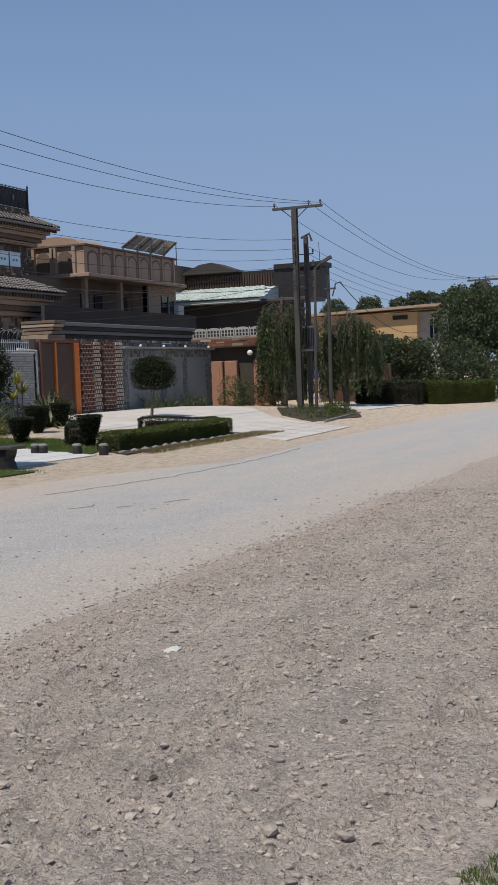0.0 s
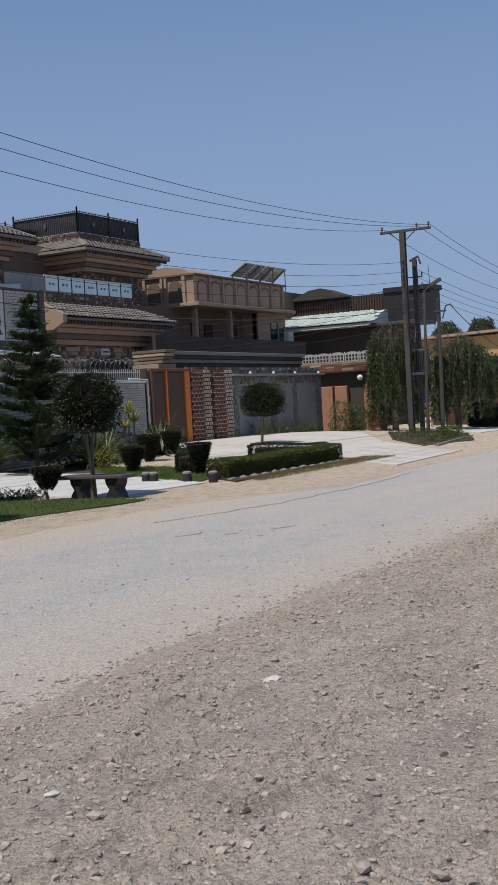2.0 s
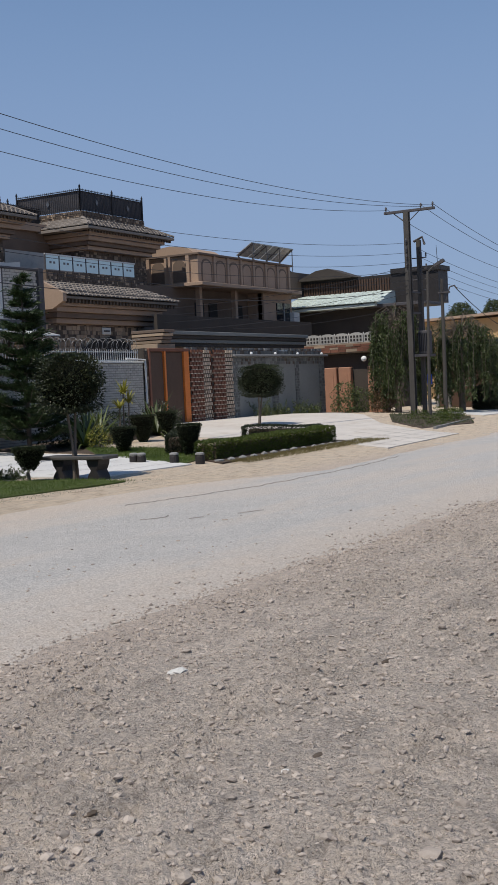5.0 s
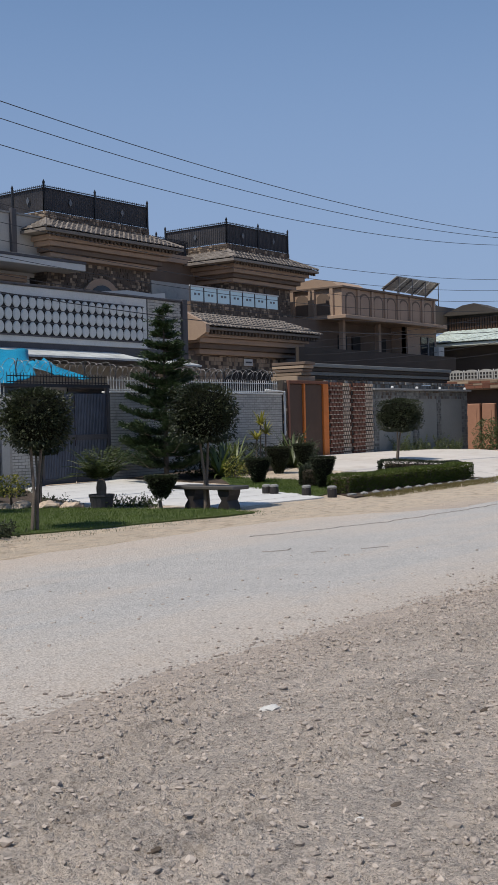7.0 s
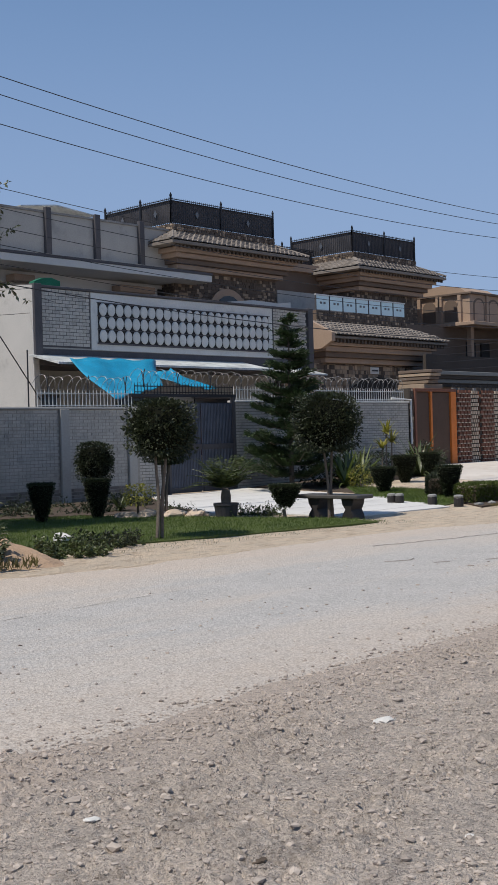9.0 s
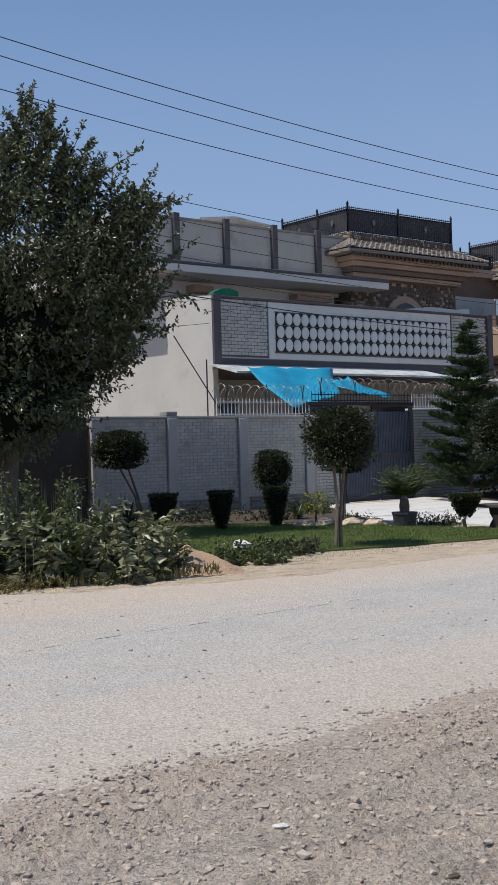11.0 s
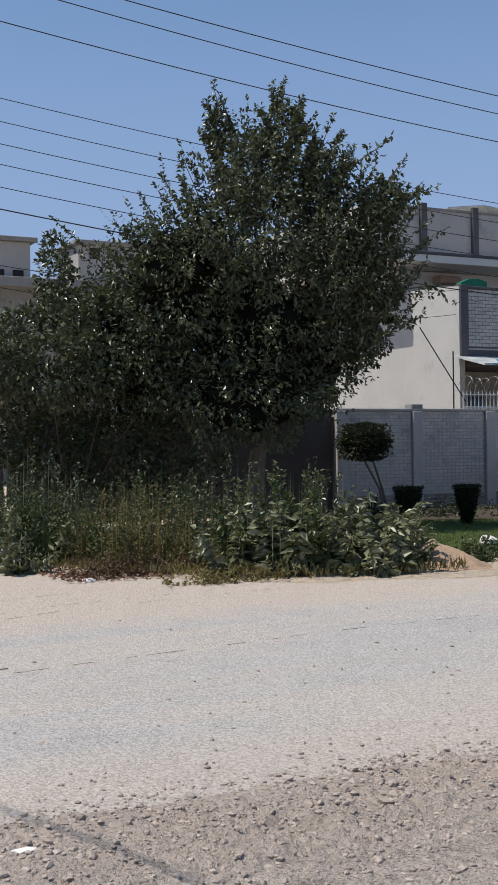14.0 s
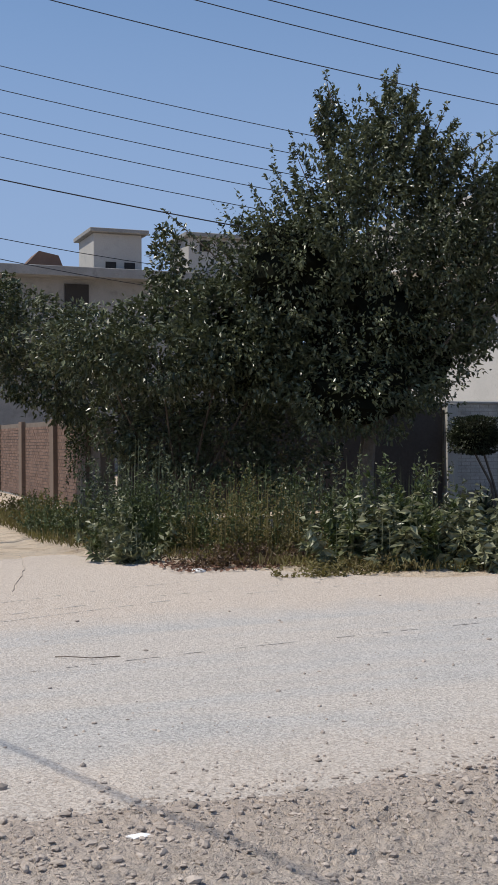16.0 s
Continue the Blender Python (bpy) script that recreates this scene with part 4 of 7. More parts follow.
def railing(name, s0, s1, w, z0, z1, material, label, step=0.11, coil=False):
    """Spiked bars on a wall, with rings of razor wire above."""
    fence = thing(name, ((s0 + s1) / 2, w, z0), label, "fence")
    for z in (z0 + 0.03, z1 - 0.08):
        part("rail", box(s0, s1, w - 0.012, w + 0.012, z, z + 0.025), material, fence)
    me = None
    n = int((s1 - s0) / step)
    for k in range(n + 1):
        s = s0 + (s1 - s0) * k / n
        if me is None:
            first = part("bar", tube([(s, w, z0), (s, w, z1 - 0.04), (s, w, z1 + 0.03)], [0.011, 0.011, 0.003], 5), material, fence)
            me, base = first.data, s
        else:
            ob = new("bar", me)
            ob.parent = fence
            ob.location = (s - base, 0, 0)
    if coil:
        pts, turns = [], (s1 - s0) / 0.26
        m = int(turns * 12)
        for k in range(m + 1):
            a = k / 12 * math.tau
            r = 0.17 + 0.03 * math.sin(k * 0.37)
            pts.append((s0 + (s1 - s0) * k / m + 0.06 * math.sin(a), w + r * math.cos(a), z1 + 0.17 + r * math.sin(a)))
        part("razor_wire", tube(pts, 0.007, 4), M["steel"], fence, "coiled galvanised razor wire")
        for k in range(int((s1 - s0) / 1.2) + 1):
            s = s0 + 0.3 + 1.2 * k
            if s < s1:
                arm = tube([(s, w, z1 - 0.1), (s, w, z1 + 0.12)], 0.014, 5)
                tube([(s, w, z1 + 0.12), (s - 0.05, w - 0.12, z1 + 0.36)], 0.012, 5, arm)
                tube([(s, w, z1 + 0.12), (s + 0.05, w + 0.12, z1 + 0.36)], 0.012, 5, arm)
                part("bracket", arm, M["iron"], fence)
    return fence


railing("wall_railing", 16.6, 19.5, 22.12, 2.40, 2.80, M["white_iron"], "white spiked iron railing with razor wire on a wall", coil=True)
railing("wall_railing", 19.55, 23.1, 22.06, 2.74, 3.0, M["iron"], "black spiked iron railing with razor wire over a gate", coil=True)
railing("wall_railing", 23.2, 31.1, 22.12, 2.58, 2.95, M["white_iron"], "white spiked iron railing with razor wire on brick", coil=True)

# ---- the white house with the pierced balcony ----
house_a = thing("house", (26, 30, 0), "white two-storey house with a pierced balcony parapet and dark roof posts", "house")
part("wall", box(19.8, 31.6, 28.2, 36, 0, 3.72), M["plaster_grey"], house_a, "grey plastered ground floor under the balcony")
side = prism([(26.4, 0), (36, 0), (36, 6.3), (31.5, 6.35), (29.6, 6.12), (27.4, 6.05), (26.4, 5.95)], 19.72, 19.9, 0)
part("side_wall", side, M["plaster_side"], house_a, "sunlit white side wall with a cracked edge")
part("floor_slab", box(19.75, 31.6, 26.45, 36, 3.74, 4.2), M["dark_paint"], house_a, "dark grey slab edge")
bal = part("balcony_parapet", box(20.02, 31.5, 26.44, 26.62, 4.205, 5.90), M["plaster_grey"], house_a, "pale plaster parapet with a panel of pierced ovals")
part("parapet_cap", box(19.9, 31.6, 26.36, 26.66, 5.905, 5.97, bevel=0.01), M["dark_paint"], bal, "dark cap")
for s0, s1 in ((20.03, 21.78), (29.68, 31.47)):
    part("brick_backing", box(s0, s1, 26.425, 26.438, 4.25, 5.9), M["dark_paint"], bal)
brickwork(bal, "s", 20.05, 21.75, 26.425, 4.3, 5.9, M["brick_white"], 120, 0.24, 0.1)
brickwork(bal, "s", 29.72, 31.45, 26.425, 4.3, 5.9, M["brick_white"], 120, 0.24, 0.1)
part("plaster_band", box(21.8, 29.66, 26.415, 26.438, 4.22, 5.88, bevel=0.004), M["plaster_white"], bal)
# gaps are not cut through; their shade is this near-black sheet
part("lattice_ground", box(22.05, 29.45, 26.395, 26.412, 4.43, 5.62), M["shade"], bal, "near-black sheet for the unlit gaps behind the ovals")
rim = box(22.0, 29.5, 26.375, 26.393, 4.39, 4.44)
for z in (4.83, 5.215, 5.60):
    box(22.0, 29.5, 26.378, 26.392, z - 0.012, z + 0.012, rim)
part("lattice_frame", rim, M["dark_paint"], bal)
ov = bmesh.new()
ring0 = [ov.verts.new((0.148 * math.cos(k * math.tau / 16), 0.0, 0.19 * math.sin(k * math.tau / 16))) for k in range(16)]
ring1 = [ov.verts.new((0.125 * math.cos(k * math.tau / 16), -0.035, 0.168 * math.sin(k * math.tau / 16))) for k in range(16)]
for k in range(16):
    ov.faces.new((ring0[k], ring0[(k + 1) % 16], ring1[(k + 1) % 16], ring1[k]))
ov.faces.new(ring1)
bmesh.ops.recalc_face_normals(ov, faces=ov.faces)
ov_me = bpy.data.meshes.new("oval_block")
ov.to_mesh(ov_me)
ov.free()
ov_me.materials.append(M["plaster_white"])
for r in range(3):
    for k in range(23):
        o = new("oval_block", ov_me)
        o.parent = bal
        o.location = Vector((22.23 + k * 7.04 / 22, 26.39, 4.64 + r * 0.385)) - ORIGIN[bal.name]
for s in (19.74, 31.48):
    part("corner_post", box(s, s + 0.26, 26.34, 26.6, 3.9, 6.0, bevel=0.01), M["dark_paint"], house_a, "dark painted corner post")
part("white_parapet", prism([(29.0, 5.97), (31.55, 5.97), (31.55, 6.3), (30.9, 6.22), (29.6, 6.25), (28.0, 6.08), (28.0, 5.97)], 27.2, 27.4, 1), M["plaster_bright"], house_a, "chipped white parapet end")
part("awning", prism([(25.15, 3.68), (26.45, 3.98), (26.45, 4.03), (25.15, 3.74)], 19.6, 28.2, 0), M["awning"], house_a, "pale sheet metal awning")
part("awning", prism([(25.4, 3.6), (26.45, 3.86), (26.45, 3.9), (25.4, 3.65)], 28.6, 31.3, 0), M["awning"], house_a, "small pale metal awning")
for s0, s1 in ((20.6, 21.8), (24.2, 26.2), (27.6, 29.4)):
    win = part("window", box(s0, s1, 28.14, 28.21, 1.0, 2.9), M["window"], house_a, "dark window")
    part("window_frame", box(s0 - 0.06, s1 + 0.06, 28.1, 28.14, 2.9, 2.98), M["dark_paint"], win)
up = part("upper_wall", box(19.75, 28.9, 30.4, 38, 4.2, 7.0), M["plaster_bright"], house_a, "white upper storey wall")
part("roof_slab", box(18.3, 29.3, 28.86, 38.4, 7.02, 7.25, bevel=0.01), M["plaster_bright"], house_a, "white roof slab")
part("drip_edge", box(18.28, 29.32, 28.84, 28.95, 7.255, 7.34), M["dark_paint"], house_a, "dark drip edge")
part("roof_floor", box(18.6, 28.9, 29.6, 38.2, 7.255, 7.5), M["plaster_grey"], house_a)
par = part("roof_parapet", box(18.95, 28.75, 30.0, 30.15, 7.5, 8.86), M["plaster_grey"], house_a, "grey roof parapet between dark posts")
part("parapet_cap", box(18.9, 28.85, 29.95, 30.2, 8.865, 8.93), M["concrete_grey"], par)
part("parapet_side", box(18.9, 18.98, 30.16, 38, 7.5, 8.86), M["plaster_grey"], par)
for s in (19.0, 21.05, 23.02, 25.03, 26.98, 28.75):
    part("post", box(s - 0.11, s + 0.11, 29.86, 30.0, 7.45, 9.04, bevel=0.01), M["dark_paint"], par, "dark painted post")
part("roof_sheet", prism([(22.2, 9.02), (23.6, 9.2), (25.2, 9.06), (25.2, 9.09), (23.6, 9.24), (22.2, 9.06)], 30.2, 32.2, 1), M["awning"], house_a, "pale sheet laid on the roof")
for s0, s1, z in ((21.7, 22.5, 6.62), (26.0, 27.6, 6.6)):
    hood = part("window_hood", box(s0, s1, 29.95, 30.4, z, z + 0.22, bevel=0.02), M["cream"], house_a, "cream window hood")
part("door_opening", box(28.1, 28.7, 30.36, 30.41, 5.9, 6.85), M["shade"], house_a, "near-black sheet for an unlit doorway")
cloth = solo("hanging_cloth", prism([(20.0, 5.96), (20.9, 5.96), (20.9, 6.16), (20.6, 6.24), (20.3, 6.22), (20.0, 6.1)], 26.66, 26.9, 1), M["green_cloth"], "green cloth hung over the parapet", "cloth")


def sag_sheet(name, corners, sag, material, label, category, n=14):
    """A cloth stretched between four corners, with folds."""
    bm = bmesh.new()
    a, b, c, d = [Vector(p) for p in corners]
    grid = []
    for i in range(n + 1):
        u = i / n
        row = []
        for j in range(n + 1):
            v = j / n
            p = (a * (1 - u) + b * u) * (1 - v) + (d * (1 - u) + c * u) * v
            p.z -= sag * math.sin(math.pi * u) * math.sin(math.pi * v) + 0.03 * math.sin(u * 19 + v * 5)
            p.y += 0.07 * math.sin(u * 13 + v * 4)
            row.append(bm.verts.new(p))
        grid.append(row)
    for i in range(n):
        for j in range(n):
            bm.faces.new((grid[i][j], grid[i + 1][j], grid[i + 1][j + 1], grid[i][j + 1]))
    ob = solo(name, bm, material, label, category)
    mod = ob.modifiers.new("thick", "SOLIDIFY")
    mod.thickness = 0.012
    for p in ob.data.polygons:
        p.use_smooth = True
    return ob


sag_sheet("tarpaulin", [(19.93, 25.1, 3.84), (23.1, 25.1, 3.86), (21.7, 23.4, 3.0), (19.45, 22.75, 2.6)], 0.16, M["tarp"], "cyan tarpaulin slung from the awning over the railing", "tarpaulin")
sag_sheet("tarpaulin", [(22.2, 24.2, 3.42), (23.1, 24.5, 3.58), (24.0, 23.6, 2.95), (22.4, 23.6, 3.1)], 0.1, M["tarp"], "loose end of a cyan tarpaulin above a gate", "tarpaulin")

# ---- the stone-clad house with tiled roofs ----
house_b = thing("house", (36, 33, 0), "brown stone-clad house with cream cornices, tiled skirt roofs and roof railings", "house")
MIX = (M["stone_b"], M["stone_a"])


def cornice(parent, s0, s1, w, z0, z1, back, left=True):
    """Cream bands, stepping out upwards."""
    n = 4
    for k in range(n):
        out = 0.14 * k
        zz0, zz1 = z0 + (z1 - z0) * k / n, z0 + (z1 - z0) * (k + 1) / n - 0.012
        part("cornice_band", box(s0 - (out if left else 0), s1 + out, w - out, back, zz0, zz1, bevel=0.012), M["cream"] if k != 1 else M["cream_dark"], parent)


def pavilion(s0, s1, w0, back):
    wall = part("upper_wall", box(s0, s1, w0, back, 5.6, 7.5), M["cream_dark"], house_b, "stone-clad upper wall")
    cladding(wall, "s", s0, s1, w0, 5.7, 7.48, (0.15, 0.1), MIX)
    cladding(wall, "w", w0, back, s0, 5.7, 7.48, (0.15, 0.1), MIX)
    cornice(house_b, s0 - 0.1, s1 + 0.1, w0 - 0.3, 7.5, 8.2, back)
    core, lo_r, hi_r = bmesh.new(), (s0 - 1.0, s1 + 0.8, w0 - 1.05), (s0 + 0.1, s1 - 0.1, w0 + 0.1)
    rings = [[core.verts.new(c) for c in ((a, w, z), (b, w, z), (b, back, z), (a, back, z))] for (a, b, w), z in ((lo_r, 8.22), (lo_r, 8.31), (hi_r, 8.83))]
    for r0, r1 in zip(rings, rings[1:]):
        for k in range(4):
            core.faces.new((r0[k], r0[(k + 1) % 4], r1[(k + 1) % 4], r1[k]))
    core.faces.new(rings[0][::-1])
    core.faces.new(rings[-1])
    roof = part("roof", core, M["tile"], house_b, "weathered tiled hip roof")
    tiles(roof, "s", s0 - 1.0, s1 + 0.8, (w0 + 0.1, 8.85), (w0 - 1.0, 8.35), M["tile"], 1.12, 0.92)
    tiles(roof, "w", w0 - 1.05, back, (s0 + 0.1, 8.85), (s0 - 0.95, 8.35), M["tile"], 1.17, 0.0)
    part("hip_ridge", tube([(s0 - 1.0, w0 - 1.05, 8.38), (s0 + 0.1, w0 + 0.1, 8.9)], 0.055, 6), M["tile"], roof)
    part("hip_ridge", tube([(s1 + 0.8, w0 - 1.05, 8.38), (s1 - 0.1, w0 + 0.1, 8.9)], 0.055, 6), M["tile"], roof)
    eave = bmesh.new()
    for k in range(int((s1 - s0 + 1.6) / 0.2)):
        box(s0 - 0.75 + k * 0.2, s0 - 0.66 + k * 0.2, w0 - 0.93, w0 - 0.85, 8.12, 8.21, eave)
    tagged(part("dentil_course", eave, M["stone_b"], roof), "", "", "", "stuff")
    frieze = part("frieze", box(s0, s1, w0, back, 8.83, 9.13), M["cream_dark"], house_b, "patterned stone frieze under the railing")
    cladding(frieze, "s", s0, s1, w0, 8.84, 9.12, (0.11, 0.1), MIX)
    cladding(frieze, "w", w0, back, s0, 8.84, 9.12, (0.11, 0.1), MIX)
    return frieze


def sheet_rail(parent, p, q, z0, z1, posts):
    """A roof railing: close upright bars before dark sheet, spear-topped posts."""
    p, q = Vector((*p, 0)), Vector((*q, 0))
    d = (q - p)
    n = int(d.length / 0.1)
    rail = bmesh.new()
    for z in (z0 + 0.04, z1 - 0.05, z1 + 0.01):
        tube([p + Vector((0, 0, z)), q + Vector((0, 0, z))], 0.018, 5, rail)
    top = part("roof_railing", rail, M["iron"], parent, "black iron roof railing")
    bars = bmesh.new()
    for k in range(n + 1):
        c = p + d * k / n
        tube([c + Vector((0, 0, z0)), c + Vector((0, 0, z1 + 0.06))], [0.016, 0.012], 4, bars)
    tagged(part("bar_infill", bars, M["iron"], top), "", "", "", "stuff")
    back = d.normalized().cross(Vector((0, 0, 1))) * -0.04
    sh = bmesh.new()
    vs = [sh.verts.new(x) for x in (p + back + Vector((0, 0, z0 + 0.05)), q + back + Vector((0, 0, z0 + 0.05)), q + back + Vector((0, 0, z1 - 0.05)), p + back + Vector((0, 0, z1 - 0.05)))]
    f = sh.faces.new(vs)
    r = bmesh.ops.extrude_face_region(sh, geom=[f])
    bmesh.ops.translate(sh, verts=[v for v in r["geom"] if isinstance(v, bmesh.types.BMVert)], vec=back * 0.3)
    bmesh.ops.recalc_face_normals(sh, faces=sh.faces)
    part("sheet_panel", sh, M["dark_paint"], top)
    for t in posts:
        c = p + d * t
        post = tube([c + Vector((0, 0, z0)), c + Vector((0, 0, z1 + 0.1))], 0.04, 6)
        tube([c + Vector((0, 0, z1 + 0.1)), c + Vector((0, 0, z1 + 0.14)), c + Vector((0, 0, z1 + 0.24))], [0.045, 0.05, 0.004], 6, post)
        part("post", post, M["iron"], top)
    for t in [(a + b) / 2 for a, b in zip(posts, posts[1:])]:
        c = p + d * t - back * 0.6 + Vector((0, 0, (z0 + z1) / 2))
        u = d.normalized() * 0.09
        dia = bmesh.new()
        vs = [dia.verts.new(c + x) for x in (u, Vector((0, 0, 0.14)), -u, Vector((0, 0, -0.14)))]
        f = dia.faces.new(vs)
        r = bmesh.ops.extrude_face_region(dia, geom=[f])
        bmesh.ops.translate(dia, verts=[v for v in r["geom"] if isinstance(v, bmesh.types.BMVert)], vec=back * 0.2)
        bmesh.ops.recalc_face_normals(dia, faces=dia.faces)
        part("diamond", dia, M["steel"], top, "pale metal diamond")


part("wall", box(28.3, 43.0, 30.2, 40, 0, 5.7), M["cream_dark"], house_b, "brown rendered main wall")
fr1 = pavilion(28.35, 33.7, 29.8, 33.4)
fr2 = pavilion(38.62, 43.06, 29.8, 34)
part("middle_wall", box(33.7, 38.62, 31.4, 40, 5.6, 8.3), M["cream_dark"], house_b)
part("middle_roof", box(33.7, 38.62, 31.2, 40, 8.3, 8.62), M["cream"], house_b)
sheet_rail(house_b, (28.35, 29.85), (33.7, 29.85), 9.13, 9.98, (0, 0.47, 1))
sheet_rail(house_b, (28.35, 33.4), (28.35, 29.85), 9.13, 9.98, (0, 0.55, 1))
sheet_rail(house_b, (38.62, 29.85), (43.06, 29.85), 9.13, 9.98, (0, 0.5, 1))
sheet_rail(house_b, (38.62, 33.2), (38.62, 29.85), 9.13, 9.98, (0, 1))
sheet_rail(house_b, (33.7, 32.0), (38.62, 32.0), 8.62, 9.4, (0.2, 0.6))
# arched window of the left pavilion
arch = [(30.0, 5.7), (31.9, 5.7), (31.9, 6.2)] + [(30.95 + 0.95 * math.cos(a), 6.2 + 0.8 * math.sin(a)) for a in np.linspace(0.15, math.pi - 0.15, 9)] + [(30.0, 6.2)]
part("window_arch", prism(arch, 29.68, 29.76, 1), M["cream"], house_b, "cream arched window surround")
inner = [(30.95 + (x - 30.95) * 0.74, 5.7 + (z - 5.7) * 0.8) for x, z in arch]
win = part("window", prism(inner, 29.64, 29.675, 1), M["window"], house_b, "dark arched window")
# front porch: skirt roof, cornice, glass balustrade
porch = part("porch_wall", box(32.4, 39.2, 27.4, 31, 0, 4.3), M["cream_dark"], house_b, "stone-clad porch front")
cladding(porch, "s", 32.4, 39.2, 27.4, 2.2, 4.2, (0.17, 0.15), (M["stone_a"], M["stone_b"], M["stone_b"]))
cladding(porch, "w", 27.4, 30.5, 32.4, 0.4, 4.2, (0.2, 0.14), MIX)
cornice(house_b, 33.4, 39.6, 27.2, 4.22, 5.02, 31)
part("porch_roof", prism([(26.55, 5.06), (26.55, 5.14), (27.85, 5.74), (31, 5.74), (31, 5.06)], 33.15, 40.5, 0), M["tile"], house_b, "tiled skirt roof over the porch")
tiles(house_b, "s", 33.2, 40.6, (27.85, 5.78), (26.5, 5.18), M["tile"], 0.1, 1.0, 0.24, 6)
fz = part("balcony_frieze", box(33.85, 39.6, 27.95, 31, 5.75, 6.24), M["cream_dark"], house_b, "patterned stone band under a glass balustrade")
cladding(fz, "s", 33.85, 39.6, 27.95, 5.76, 6.23, (0.11, 0.12), MIX)
dent = bmesh.new()
for k in range(34):
    box(33.4 + k * 0.21, 33.5 + k * 0.21, 26.62, 26.75, 4.92, 5.05, dent)
tagged(part("dentil_course", dent, M["stone_b"], house_b), "", "", "", "stuff")
part("porch_end", prism([(26.5, 4.95), (27.0, 4.7), (28.6, 4.7), (28.6, 5.9), (27.7, 5.85), (26.5, 5.25)], 32.95, 33.15, 0), M["cream"], house_b, "cream plastered roof end")
glass_rail = part("glass_balustrade", box(33.88, 39.6, 27.97, 28.03, 6.81, 6.86), M["white_iron"], house_b, "pale glass balustrade in a white frame")
for k in range(7):
    s = 33.92 + k * 0.812
    pane = part("pane", box(s, s + 0.76, 27.99, 28.01, 6.28, 6.80), M["glass"], glass_rail)
    part("etched_mark", box(s + 0.22, s + 0.33, 27.975, 27.988, 6.5, 6.58), M["steel"], glass_rail)
    part("etched_mark", box(s + 0.43, s + 0.54, 27.975, 27.988, 6.5, 6.58), M["steel"], glass_rail)
    part("baluster", box(s - 0.03, s - 0.005, 27.97, 28.03, 6.24, 6.86), M["dark_paint"], glass_rail)
part("glazing_back", box(33.9, 40.5, 29.9, 30.1, 5.8, 7.2), M["plaster_grey"], house_b, "grey wall behind the balcony")
cladding(house_b, "s", 40.6, 42.2, 29.74, 4.0, 7.4, (0.2, 0.14), MIX)
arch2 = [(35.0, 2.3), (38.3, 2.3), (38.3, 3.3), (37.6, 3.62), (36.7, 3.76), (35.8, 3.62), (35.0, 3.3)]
# porch depth is painted: a near-black sheet on the solid front
part("porch_opening", prism(arch2, 27.3, 27.36, 1), M["shade"], house_b, "near-black arched sheet for the unlit porch opening")
plate = part("name_plate", box(36.3, 36.85, 27.33, 27.37, 3.86, 4.12, bevel=0.01), M["plaster_white"], house_b, "pale plate with a dark line")
part("plate_line", box(36.38, 36.77, 27.318, 27.33, 3.96, 4.02), M["dark_paint"], plate)

# ---- orange gate, stone piers and the grey wall ----
gate_b = thing("entrance_gate", (32.7, 22, 0.4), "orange framed gate with two brown panels", "gate")
for s in (31.52, 32.42, 33.62):
    part("frame_post", box(s, s + (0.1 if s < 33 else 0.32), 21.96, 22.12, 0.38, 2.92, bevel=0.01), M["orange"] if s > 32 else M["stone_r"], gate_b)
part("frame_head", box(31.52, 33.94, 21.95, 22.13, 2.9, 3.0, bevel=0.01), M["stone_r"], gate_b)
for s0, s1 in ((31.63, 32.41), (32.53, 33.61)):
    part("gate_panel", box(s0, s1, 22.02, 22.08, 0.42, 2.88, bevel=0.015), M["brown_panel"], gate_b, "dark brown panel")
pier_side = boundary("gate_pier_1", (31.38, 22, 0.3), "narrow stone-clad pier at a gate")
part("pier_core", box(31.28, 31.5, 22.03, 22.4, 0.2, 3.0), M["dark_render"], pier_side)
cladding(pier_side, "s", 31.28, 31.5, 22.03, 0.3, 3.0, (0.12, 0.1), MIX)


def tiled_pier(name, s0, s1, base):
    pier = boundary(name, ((s0 + s1) / 2, 22, base), "tall pier faced with red-brown and cream split stone")
    part("pier_core", box(s0, s1, 22.02, 22.5, base - 0.1, 2.96), M["dark_render"], pier)
    m = s0 + (s1 - s0) * 0.62
    red, pale, dark = bmesh.new(), bmesh.new(), bmesh.new()
    z, row = base, 0
    while z < 2.86:
        a = s0 + (0.11 if row % 2 else 0.0)
        while a < m - 0.05:
            slab_on("s", a, min(a + 0.165, m), 22.02, 0.05 + 0.02 * random.random(), z + 0.035, z + 0.135, red)
            slab_on("s", a + 0.02, min(a + 0.14, m), 22.02, 0.07, z, z + 0.03, pale)
            slab_on("s", a + 0.17, min(a + 0.215, m), 22.02, 0.03, z + 0.02, z + 0.09, dark)
            a += 0.22
        a = m + (0.07 if row % 2 else 0.0)
        while a < s1 - 0.04:
            slab_on("s", a, min(a + 0.085, s1), 22.02, 0.06, z + 0.01, z + 0.115, pale)
            slab_on("s", a + 0.09, min(a + 0.135, s1), 22.02, 0.04, z + 0.03, z + 0.12, red)
            a += 0.14
        z, row = z + 0.142, row + 1
    for b, k in ((red, "stone_r"), (pale, "stone_c"), (dark, "stone_b")):
        tagged(part("cladding_stone", b, M[k], pier), "", "", "", "stuff")
    cladding(pier, "w", 22.02, 22.5, s0, base, 2.94, (0.2, 0.1), (M["stone_r"], M["stone_c"]), proud=0.03)
    return pier


